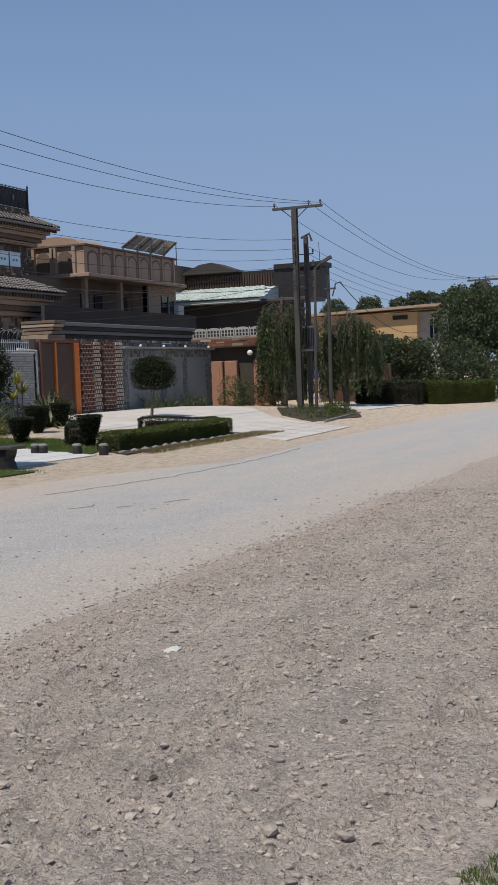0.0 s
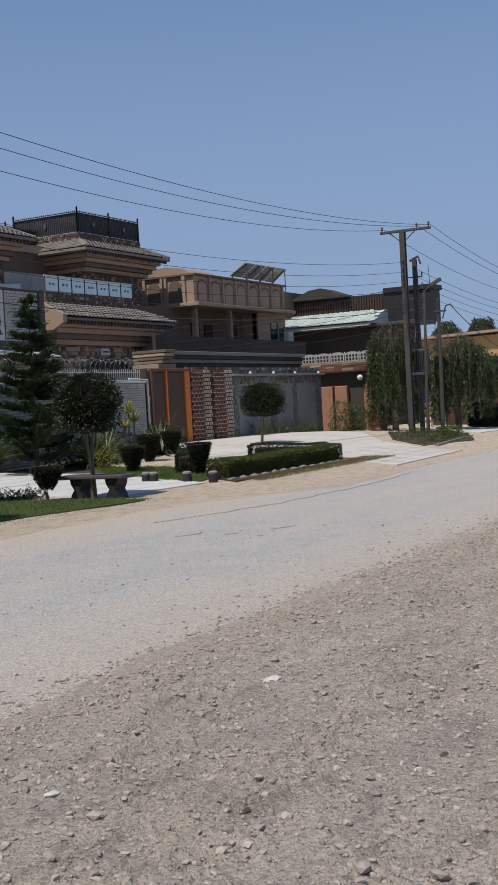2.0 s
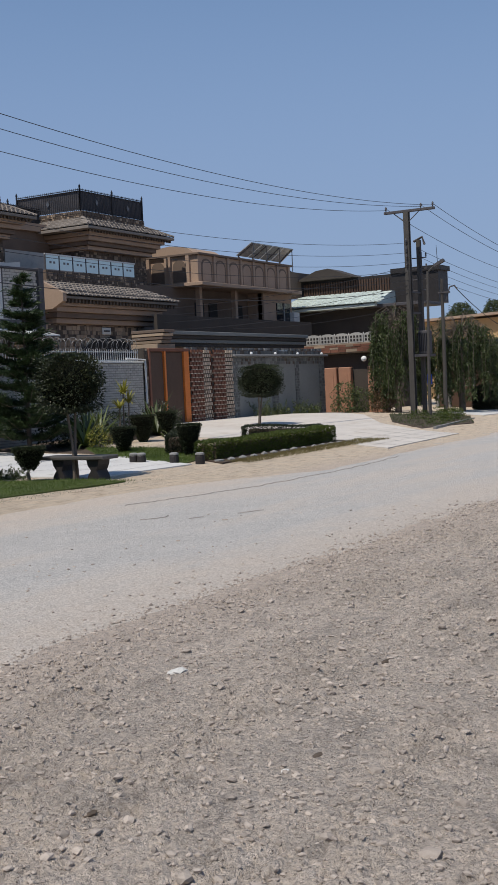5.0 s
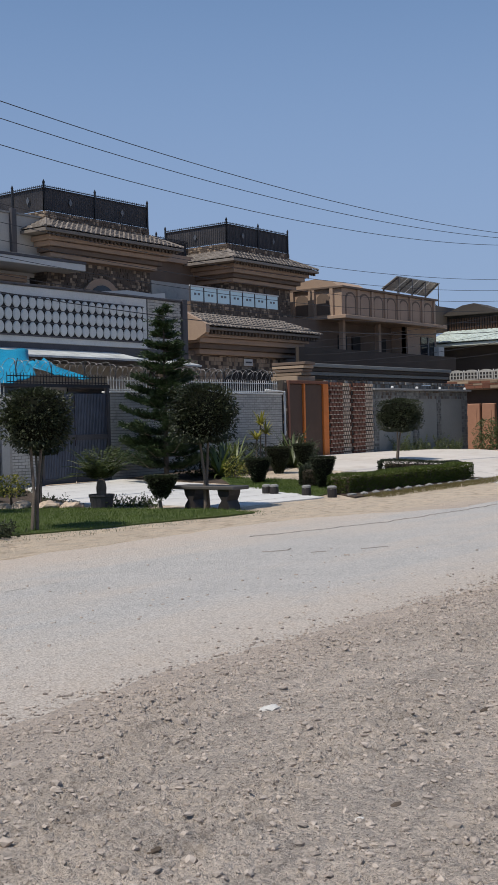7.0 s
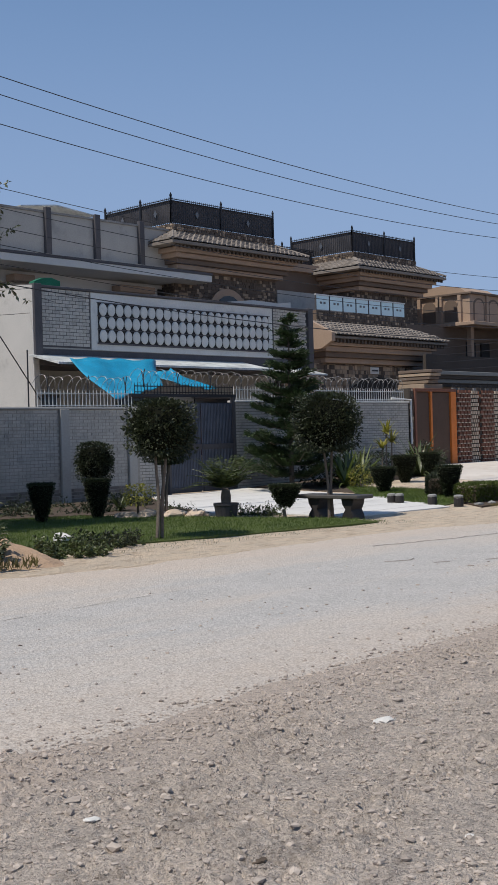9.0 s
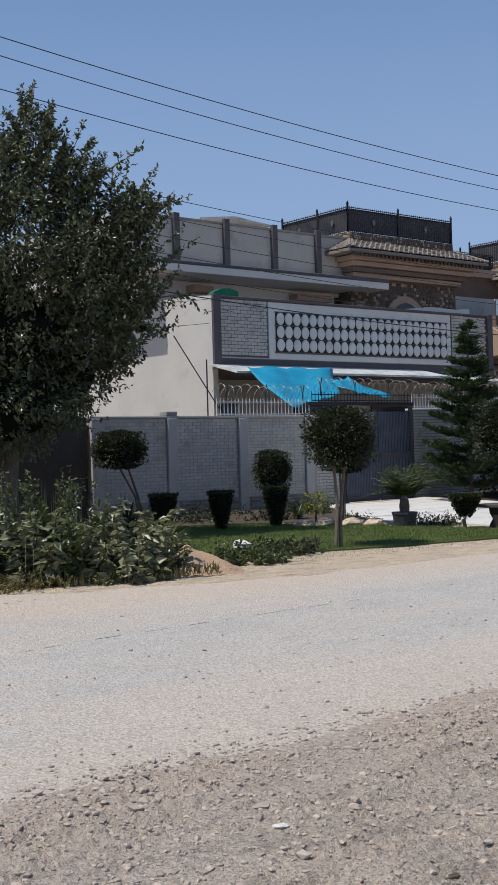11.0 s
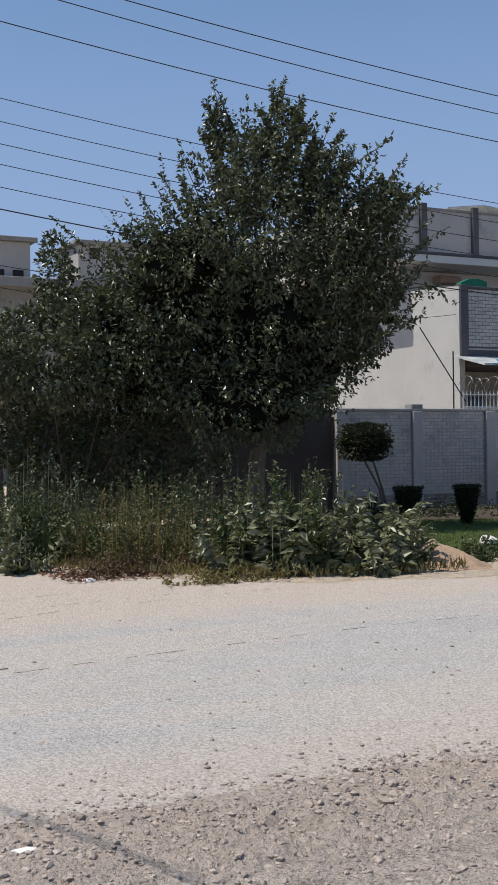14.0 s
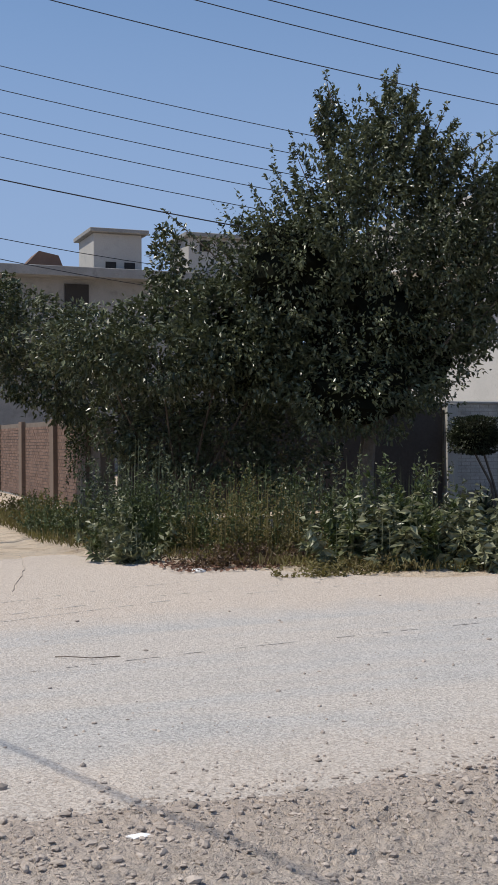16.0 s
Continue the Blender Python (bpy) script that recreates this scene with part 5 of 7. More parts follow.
tiled_pier("gate_pier_2", 34.0, 35.38, 0.42)
tiled_pier("gate_pier_3", 35.5, 36.9, 0.42)
wall_c = boundary("wall_3", (41, 22, 0.3), "cool grey rendered boundary wall with split stone borders")
part("wall_core", box(36.92, 44.7, 22.06, 22.4, -0.1, 2.72), M["grey_render"], wall_c)
for s0, s1 in ((36.95, 37.45), (40.0, 40.5), (42.0, 42.35), (44.2, 44.7)):
    cladding(wall_c, "s", s0, s1, 22.06, 0.2, 2.5, (0.12, 0.11), (M["stone_g"], M["grey_render"], M["stone_g"]))
cladding(wall_c, "s", 36.95, 44.7, 22.06, 2.42, 2.72, (0.14, 0.1), (M["stone_g"], M["grey_render"], M["stone_b"]))
part("wall_ledge", box(36.9, 44.75, 21.86, 22.45, 2.725, 2.80, bevel=0.01), M["concrete_grey"], wall_c)
cladding(wall_c, "s", 34.0, 44.7, 22.2, 2.8, 3.06, (0.16, 0.12), (M["stone_g"], M["stone_b"], M["concrete_grey"]), proud=0.1)
for s in (38.3, 40.2, 42.1, 44.3):
    part("wall_light", lathe([(0.03, 0.0), (0.055, 0.02), (0.055, 0.07), (0.02, 0.09)], (s, 21.95, 2.80), 10), M["lamp_glass"], wall_c, "small white wall light")
spikes = bmesh.new()
for k in range(60):
    s = 34.1 + k * 0.05 + random.random() * 0.03
    tube([(s, 22.2, 3.0), (s + random.uniform(-0.06, 0.06), 22.15 + random.uniform(-0.1, 0.1), 3.1 + random.random() * 0.16)], [0.012, 0.003], 4, spikes)
part("spikes", spikes, M["iron"], wall_c)

# ---- house with the arcaded parapet ----
house_c = thing("house", (49, 32, 0.4), "tan house with an arcaded roof parapet over a shaded balcony", "house")
part("gate_canopy", box(33.0, 34.1, 22.6, 23.7, 3.04, 3.2, bevel=0.01), M["stone_a"], house_c)
for k in range(4):
    part("canopy_band", box(33.1 - 0.02 * k, 33.68, 22.5 - 0.06 * k, 23.7, 3.22 + k * 0.12, 3.32 + k * 0.12, bevel=0.01), M["stone_a"] if k % 2 == 0 else M["cream_dark"], house_c)
for k in range(4):
    part("canopy_band", box(33.7, 44.6, 22.9 - 0.07 * k, 23.5, 3.12 + k * 0.14, 3.25 + k * 0.14, bevel=0.012), M["grey_render"] if k % 2 else M["dark_render"], house_c, "grey banded canopy edge")
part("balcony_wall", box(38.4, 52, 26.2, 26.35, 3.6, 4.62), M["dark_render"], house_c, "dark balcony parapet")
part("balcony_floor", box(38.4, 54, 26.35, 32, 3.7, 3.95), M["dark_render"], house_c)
# darker than the tan bay: the balcony's shade is in the colour
part("wall", box(40.5, 54, 29.2, 38, 0, 6.2), M["cream_dark"], house_c, "wall behind the balcony, coloured brown for its shade")
part("ledge", box(44.2, 53.9, 27.6, 38, 6.2, 6.36, bevel=0.015), M["cream"], house_c)
cpar = part("roof_parapet", box(44.62, 53.5, 28.06, 38, 6.37, 7.6), M["cream"], house_c, "tan roof parapet with blind arches")
part("parapet_cap", box(44.5, 53.6, 27.92, 38, 7.605, 7.70, bevel=0.012), M["cream_dark"], cpar)


def blind_arch(parent, axis, a, half, face, z0, spring, rise, material, proud):
    out = [(a - half, z0), (a + half, z0), (a + half, spring)] + [(a + half * math.cos(t), spring + rise * math.sin(t)) for t in np.linspace(0.3, math.pi - 0.3, 7)] + [(a - half, spring)]
    bm = prism(out, face - proud, face + 0.01, 1 if axis == "s" else 0)
    return part("blind_arch", bm, material, parent)


for k in range(7):
    a = 45.35 + k * 1.22
    blind_arch(cpar, "s", a, 0.46, 28.06, 6.45, 7.15, 0.32, M["cream_dark"], 0.012)
    blind_arch(cpar, "s", a, 0.36, 28.06, 6.45, 7.12, 0.26, M["cream"], 0.022)
    part("pilaster", box(a + 0.53, a + 0.69, 27.97, 28.06, 6.37, 7.6), M["cream"], cpar)
for k in range(2):
    a = 29.05 + k * 1.15
    blind_arch(cpar, "w", a, 0.34, 44.62, 6.45, 7.15, 0.28, M["cream_dark"], 0.02)
    for d in (-0.5, 0.5):
        part("pilaster", box(44.5, 44.62, a + d - 0.09, a + d + 0.09, 6.37, 7.6), M["cream"], cpar)
part("corner_crest", prism([(28.2, 7.7), (31, 7.7), (30.6, 8.0), (29.5, 8.1), (28.6, 7.95)], 44.6, 47, 0), M["cream"], cpar)
for s, w in ((45.2, 28.4), (48.4, 28.4), (51.0, 28.4)):
    part("column", box(s, s + 0.22, w, w + 0.22, 3.95, 6.2), M["cream"], house_c)
part("bay_wall", box(51.0, 54.0, 28.3, 29.3, 3.95, 6.2), M["cream"], house_c, "sunlit tan bay")
bay = part("window", box(52.3, 53.7, 28.24, 28.3, 4.7, 5.75), M["window"], house_c, "dark window")
part("window_frame", box(52.96, 53.04, 28.2, 28.24, 4.7, 5.75), M["concrete_grey"], bay)
part("air_conditioner", box(53.6, 54.2, 27.95, 28.24, 4.75, 5.3, bevel=0.02), M["plaster_white"], house_c, "white air conditioner box")
# flat panels coloured like the unlit inside of the balcony
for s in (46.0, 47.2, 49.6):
    part("door", box(s, s + 0.7, 29.12, 29.2, 3.95, 5.6), M["shade"], house_c, "near-black panel for an unlit balcony door")
panel = thing("solar_panel", (53.2, 31, 7.7), "tilted rack of solar panels on a roof", "solar panel")
P0, P1, P2, P3 = Vector((52.1, 30.4, 8.32)), Vector((52.34, 29.6, 8.92)), Vector((57.07, 29.6, 8.93)), Vector((57.05, 30.4, 8.29))
for i in range(4):
    for j in range(2):
        def at(u, v):
            return (P0 * (1 - u) + P3 * u) * (1 - v) + (P1 * (1 - u) + P2 * u) * v
        u0, u1, v0, v1 = i / 4 + 0.008, (i + 1) / 4 - 0.008, j / 2 + 0.01, (j + 1) / 2 - 0.01
        bm = bmesh.new()
        f = bm.faces.new([bm.verts.new(at(u, v)) for u, v in ((u0, v0), (u1, v0), (u1, v1), (u0, v1))])
        r = bmesh.ops.extrude_face_region(bm, geom=[f])
        bmesh.ops.translate(bm, verts=[v for v in r["geom"] if isinstance(v, bmesh.types.BMVert)], vec=(0, 0, 0.04))
        bmesh.ops.recalc_face_normals(bm, faces=bm.faces)
        part("solar_cell", bm, M["solar"], panel)
for u in (0.05, 0.35, 0.65, 0.95):
    rack = bmesh.new()
    a, b = P0 * (1 - u) + P3 * u, P1 * (1 - u) + P2 * u
    tube([a - Vector((0, 0, 0.03)), b - Vector((0, 0, 0.03))], 0.03, 5, rack)
    tube([a - Vector((0, 0, 0.03)), Vector((b.x, b.y, 7.65))], 0.025, 5, rack)
    tube([b - Vector((0, 0, 0.03)), Vector((b.x, b.y, 7.65))], 0.025, 5, rack)
    tube([a, Vector((a.x, a.y, 7.65))], 0.025, 5, rack)
    part("rack_frame", rack, M["steel"], panel)
part("roof_deck", box(50, 58.5, 29.4, 38, 6.37, 7.66), M["cream_dark"], house_c)

# ---- dark house behind the poles ----
house_d = thing("house", (60, 26, 0.2), "dark brown house with a pale green roof and a scalloped wall", "house")
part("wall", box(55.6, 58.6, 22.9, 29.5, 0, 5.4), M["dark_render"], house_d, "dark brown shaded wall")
part("roof", prism([(54.6, 5.36), (54.6, 5.48), (57.0, 6.25), (57.6, 6.25), (57.6, 5.36)], 23.9, 29.4, 1), M["roof_green"], house_d, "pale green tiled roof slope")
tiles(house_d, "w", 23.6, 29.4, (57.0, 6.28), (54.55, 5.54), M["roof_green"], 0.9, 0.0, 0.3, 7)
part("eave", box(54.9, 57.5, 21.3, 24.6, 5.3, 5.46, bevel=0.02), M["dark_paint"], house_d, "dark flat eave")
top = part("upper_storey", box(57.4, 58.8, 21.5, 29.4, 5.5, 7.15), M["bench"], house_d, "dark upper storey with vertical boards")
for k in range(34):
    part("board", box(57.34, 57.4, 24.2 + k * 0.15, 24.28 + k * 0.15, 5.6, 7.0), M["brown_panel"], top)
part("gable", prism([(26.0, 7.15), (29.6, 7.15), (28.3, 7.65), (27.6, 7.72)], 57.0, 58.7, 0), M["dark_render"], top)
part("parapet_step", box(57.3, 58.9, 21.4, 24.1, 7.15, 7.4), M["bench"], top)
gate_d = thing("house_entrance", (46.8, 22.2, 0.1), "salmon panelled gates under a brown lintel and scalloped white screen", "gate")
part("lintel", box(46.6, 47.4, 20.2, 24.2, 2.85, 3.28, bevel=0.02), M["stone_a"], gate_d, "brown stone lintel")
cladding(gate_d, "w", 20.2, 24.2, 46.6, 2.9, 3.26, (0.4, 0.12), (M["stone_r"], M["stone_a"]))
# dark block paints the shade under the lintel
part("recess", box(47.0, 47.4, 20.2, 24.2, 0.0, 2.84), M["dark_render"], gate_d, "recess back coloured dark for its shade")
for w0, w1 in ((22.45, 23.9), (21.75, 22.35), (20.25, 20.95)):
    pn = part("gate_panel", box(46.7, 46.95, w0, w1, 0.1, 2.25, bevel=0.03), M["salmon"], gate_d, "salmon painted panel")
    part("inset", box(46.68, 46.7, w0 + 0.14, w1 - 0.14, 0.3, 1.95), M["salmon"], pn)
for k in range(5):
    c = 20.75 + k * 0.7
    out = [(c - 0.33, 3.3), (c + 0.33, 3.3), (c + 0.33, 3.6)] + [(c + 0.33 * math.cos(t), 3.6 + 0.14 * math.sin(t)) for t in np.linspace(0.3, math.pi - 0.3, 6)] + [(c - 0.33, 3.6)]
    sc = part("scallop", prism(out, 46.75, 46.83, 0), M["plaster_grey"], gate_d, "pale pierced scallop")
    holes = bmesh.new()
    for i in range(4):
        for j in range(2):
            box(46.735, 46.749, c - 0.27 + i * 0.15, c - 0.18 + i * 0.15, 3.36 + j * 0.15, 3.46 + j * 0.15, holes)
    tagged(part("piercing", holes, M["shade"], sc), "", "", "", "stuff")
    part("finial", lathe([(0.04, 0), (0.05, 0.05), (0.01, 0.14)], (46.79, c + 0.35, 3.6), 8), M["plaster_grey"], gate_d)
part("globe_lamp", lathe([(0.04, 0.0), (0.1, 0.04), (0.13, 0.12), (0.1, 0.2), (0.03, 0.24)], (46.5, 21.0, 2.45), 14), M["lamp_glass"], gate_d, "white glass globe")
part("lamp_bracket", tube([(46.6, 21.0, 2.4), (46.5, 21.0, 2.42), (46.5, 21.0, 2.46)], 0.02, 6), M["iron"], gate_d)

# ---- far fence, ochre house, far roofs ----
fence = thing("panel_fence", (52.6, 17.5, 0), "brown arched panel boundary fence", "fence")
for k in range(6):
    w = 16.4 + k * 0.6
    part("panel", box(52.5, 52.62, w, w + 0.48, 0, 1.9, bevel=0.03), M["brown_panel"], fence)
    part("post", box(52.42, 52.66, w + 0.48, w + 0.6, 0, 2.05, bevel=0.02), M["concrete_grey"], fence)
house_e = thing("house", (78, 24, 0), "ochre rendered house with a thin pale flat roof", "house")
part("wall", box(73.6, 76, 20.8, 29, 0, 5.3), M["yellow"], house_e, "ochre wall")
part("bay", box(74.3, 76, 19.3, 20.8, 0, 5.3), M["plaster_grey"], house_e, "grey end bay")
part("roof", prism([(18.9, 5.6), (29.3, 5.3), (29.3, 5.46), (18.9, 5.76)], 73.0, 76.5, 0), M["cream"], house_e, "thin pale roof edge")
w1 = part("window", box(73.55, 73.6, 21.4, 22.4, 4.85, 5.12), M["shade"], house_e, "low dark vent window")
w2 = part("window", box(74.24, 74.3, 19.6, 20.1, 3.4, 4.8), M["window"], house_e, "dark window with bars")
part("window_frame", box(74.2, 74.24, 19.55, 20.15, 4.8, 4.9), M["plaster_white"], w2)
part("window_frame", box(74.2, 74.24, 19.83, 19.87, 3.4, 4.8), M["plaster_white"], w2)
shed = solo("dark_grille", box(66, 66.2, 20.2, 22.5, 0, 3.7), M["iron"], "dark slatted screen above the shrubs", "screen")
house_f = thing("house", (12, 50, 0), "grey concrete house with roof towers behind the trees", "house")
part("wall", box(4, 18.4, 47.5, 56, 0, 8.2), M["concrete_grey"], house_f, "grey concrete wall")
part("roof_slab", box(3.4, 18.6, 46.6, 56, 8.2, 8.6, bevel=0.02), M["concrete_grey"], house_f)
part("porch_opening", box(10.4, 11.4, 47.44, 47.5, 6.4, 8.0), M["shade"], house_f, "near-black sheet for an unlit opening")
for s0, s1, w0 in ((11.55, 13.6, 47.2), (15.55, 18.4, 46.9)):
    tw = part("roof_tower", box(s0, s1, w0, w0 + 2.6, 8.6, 10.12, bevel=0.02), M["plaster_grey"], house_f, "pale roof tower with a flat cap")
    part("tower_cap", box(s0 - 0.2, s1 + 0.25, w0 - 0.25, w0 + 2.8, 10.125, 10.3, bevel=0.02), M["concrete_grey"], tw)
    part("opening", box(s0 + 0.5, s0 + 0.95, w0 - 0.02, w0 + 0.01, 9.55 if s0 > 14 else 8.65, 10.0 if s0 > 14 else 8.95), M["shade"], tw)
    part("opening", box(s0 + 1.3, s0 + 1.75, w0 - 0.02, w0 + 0.01, 9.55 if s0 > 14 else 8.65, 10.0 if s0 > 14 else 8.95), M["shade"], tw)
part("red_roof", prism([(8.7, 8.6), (10.3, 8.6), (10.1, 9.1), (9.3, 9.25)], 47.2, 49, 1), M["brick_brown"], house_f, "small red tiled roof")

# brown brick wall on the side street, and the shaded wall behind the tree
wall_s = boundary("wall_4", (5.6, 30, 0), "brown brick boundary wall with rendered piers on the side street")
part("wall_core", box(5.612, 5.9, 22.6, 46, -0.1, 2.04), M["mortar_brown"], wall_s)
part("plinth", box(5.52, 5.61, 22.6, 46, -0.1, 0.14), M["concrete_grey"], wall_s, "low cement plinth")
for w in (23.6, 26.75, 30.7, 34.6, 38.5):
    part("pier", box(5.5, 5.61, w - 0.2, w + 0.2, 0, 2.08, bevel=0.01), M["cream_dark"], wall_s, "brown rendered pier")
for w0, w1, n in ((23.8, 26.55, 120), (26.95, 30.5, 100), (30.9, 34.4, 60), (34.8, 38.3, 20)):
    brickwork(wall_s, "w", w0, w1, 5.612, 0.15, 2.02, M["brick_brown"], n)
wall_k = boundary("wall_5", (9.5, 22, 0), "plastered wall coloured dark for the shade of a tree")
# the tree's shade is painted into this wall's dark colour
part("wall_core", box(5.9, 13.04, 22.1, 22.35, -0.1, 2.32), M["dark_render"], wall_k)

# ---- trees, shrubs, weeds ----
def shoot(base, tip, n, size, wild=0.8):
    """Leaves along a thin shoot."""
    t = RNG.random(n)[:, None]
    b, e = np.array(base), np.array(tip)
    bend = np.sin(t * math.pi) * RNG.normal(0, 0.04, 3)
    p = b + (e - b) * t + bend
    way = unit((e - b)[None]) * (0.5 if wild < 2 else 0.0) + RNG.normal(0, min(wild, 1.0), (n, 3)) * ([1, 1, 1] if wild < 2 else [1, 1, 0.3]) + [0, 0, -0.25]
    return leaf_arrays(p, way, size * (0.6 + 0.7 * RNG.random(n)) * (1.1 - 0.5 * t[:, 0]), 0.5)


def big_tree():
    tree = thing("tree", (9.6, 18.9, 0), "tall dense dark green tree with upright leafy shoots", "tree")
    root = Vector((9.6, 18.9, 0))
    part("trunk", tube([root - Vector((0, 0, 0.1)), (9.55, 18.9, 1.0), (9.65, 18.8, 2.4)], [0.2, 0.15, 0.12], 9), M["bark"], tree)
    lobes = [((11.5, 17.7, 4.3), (0.35, 0.35, 0.3)), ((10.0, 18.5, 7.25), (0.4, 0.4, 0.55)), ((8.9, 19.05, 7.2), (0.2, 0.2, 0.4)), ((10.6, 18.15, 6.5), (0.5, 0.5, 0.5)), ((11.5, 17.65, 5.9), (0.5, 0.45, 0.4)), ((11.4, 17.7, 5.1), (0.45, 0.45, 0.4)), ((9.4, 18.7, 3.6), (2.0, 1.7, 1.6)), ((9.5, 18.6, 5.2), (1.55, 1.4, 1.3)), ((9.45, 18.6, 6.4), (0.8, 0.75, 0.9)),
             ((8.2, 19.1, 4.6), (1.3, 1.2, 1.2)), ((10.7, 18.1, 4.9), (0.9, 0.85, 1.2)), ((11.0, 18.0, 3.6), (0.75, 0.75, 0.7)),
             ((7.6, 19.5, 3.2), (1.5, 1.2, 1.4)), ((9.0, 18.2, 2.4), (1.6, 1.2, 0.9)), ((10.3, 18.5, 3.0), (1.2, 1.0, 0.9))]
    def depth(c):
        k = 0.97 if c[2] > 4.2 else 1.0
        return (c[0] * k, c[1] * k, 1.6 + (c[2] - 1.6) * k)
    lobes = [(depth(c), r) for c, r in lobes]
    for c, r in lobes:
        tip = Vector(c)
        mid = Vector((9.6, 18.8, 2.0)).lerp(tip, 0.5) + Vector((0, 0, -0.15))
        part("limb", tube([(9.62, 18.85, 1.6), mid, tip], [0.06, 0.04, 0.015], 6), M["bark"], tree)
    arrays = []
    for c, r in lobes:
        n = int(5600 * (r[0] * r[1] * r[2]) ** 0.6)
        p, d = in_lobe(c, [0.9 * x for x in r], n, 0.3)
        keep = np.array([noise.noise(Vector(q) * 2.3) > -0.1 for q in p])
        p, d = p[keep], d[keep]
        way = d * 0.6 + RNG.normal(0, 0.6, p.shape) + [0, 0, -0.45]
        arrays.append(leaf_arrays(p, way, 0.07 + 0.05 * RNG.random(len(p)), 0.5))
    # solid black lumps paint shade behind the outer leaves
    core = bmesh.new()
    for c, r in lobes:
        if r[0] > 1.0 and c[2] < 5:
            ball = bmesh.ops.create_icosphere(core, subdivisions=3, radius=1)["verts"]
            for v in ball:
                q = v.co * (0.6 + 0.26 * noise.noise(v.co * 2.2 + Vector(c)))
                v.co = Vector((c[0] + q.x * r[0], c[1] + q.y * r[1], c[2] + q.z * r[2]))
    tagged(part("inner_core", core, M["inner"], tree, "solid dark core in place of inner twigs and shade"), "", "", "", "stuff")
    tips = [depth(c) for c in ((8.85, 19.08, 8.2), (9.15, 18.9, 7.2), (10.04, 18.47, 8.2), (9.7, 18.7, 7.7), (10.3, 18.3, 7.8), (10.79, 18.04, 7.55), (8.6, 19.1, 7.3), (11.0, 17.9, 7.0), (11.41, 17.65, 6.62), (11.75, 17.5, 6.3), (11.2, 17.8, 6.5),
            (7.98, 19.46, 6.55), (7.6, 19.6, 6.2), (8.3, 19.3, 6.9), (7.2, 19.8, 5.7), (6.17, 20.11, 5.7), (6.9, 19.9, 5.3), (12.15, 17.25, 6.3), (11.9, 17.4, 6.75), (12.0, 17.3, 5.7), (11.9, 17.6, 5.4), (10.5, 18.2, 7.3), (12.2, 17.25, 4.9))]
    for x, y, z in tips:
        for k in range(4):
            b = (x * 0.6 + 9.3 * 0.4 + RNG.normal(0, 0.12), y * 0.6 + 18.2 * 0.4, z - 1.3 - 0.25 * k)
            e = (x + RNG.normal(0, 0.2) * (k > 0), y + RNG.normal(0, 0.2) * (k > 0), z - 0.22 * k)
            arrays.append(shoot(b, e, 95, 0.14, 0.75))
    for c, r in lobes:
        for k in range(int(34 * (r[0] * r[2]) ** 0.5)):
            d = unit(RNG.normal(size=(1, 3)) + [[0, 0, 0.35]])[0]
            b = np.array(c) + d * np.array(r) * 0.75
            e = np.array(c) + (d + [0, 0, 0.18]) * np.array(r) * (1.08 + 0.5 * RNG.random())
            if e[2] > 1.9:
                arrays.append(shoot(b, e, 38, 0.115, 0.7))
    stems = bmesh.new()
    spray = [((11.0, 17.95, 4.1), (12.4, 17.12, 4.45), 9), ((11.0, 17.95, 3.9), (12.0, 17.4, 3.75), 8), ((10.9, 18.0, 4.8), (12.0, 17.4, 5.2), 7), ((10.8, 18.0, 5.2), (12.1, 17.3, 6.1), 10), ((10.4, 18.3, 6.0), (11.6, 17.6, 7.0), 8)]
    for b, e, n in spray:
        b, e = np.array(b), np.array(e)
        tube([b, (b + e) / 2 + [0, 0, 0.06], e], [0.03, 0.018, 0.005], 5, stems)
        for k in range(n):
            q = b + (e - b) * (0.2 + 0.8 * k / n)
            d = RNG.normal(0, 0.16, 3) + (e - b) * 0.16 + [0, 0, -0.1 + 0.22 * (k % 2)]
            arrays.append(shoot(q, q + d, 16, 0.13, 0.75))
        arrays.append(shoot(b, e, 46, 0.13, 0.75))
    for x, y, z in tips:
        tube([(x * 0.6 + 9.3 * 0.4, y * 0.6 + 18.2 * 0.4, z - 1.3), (x, y, z)], [0.018, 0.004], 4, stems)
    tagged(part("twig_mass", stems, M["bark"], tree), "", "", "", "stuff")
    leaf_part("crown", arrays, M["leaf_tree"], tree)


big_tree()


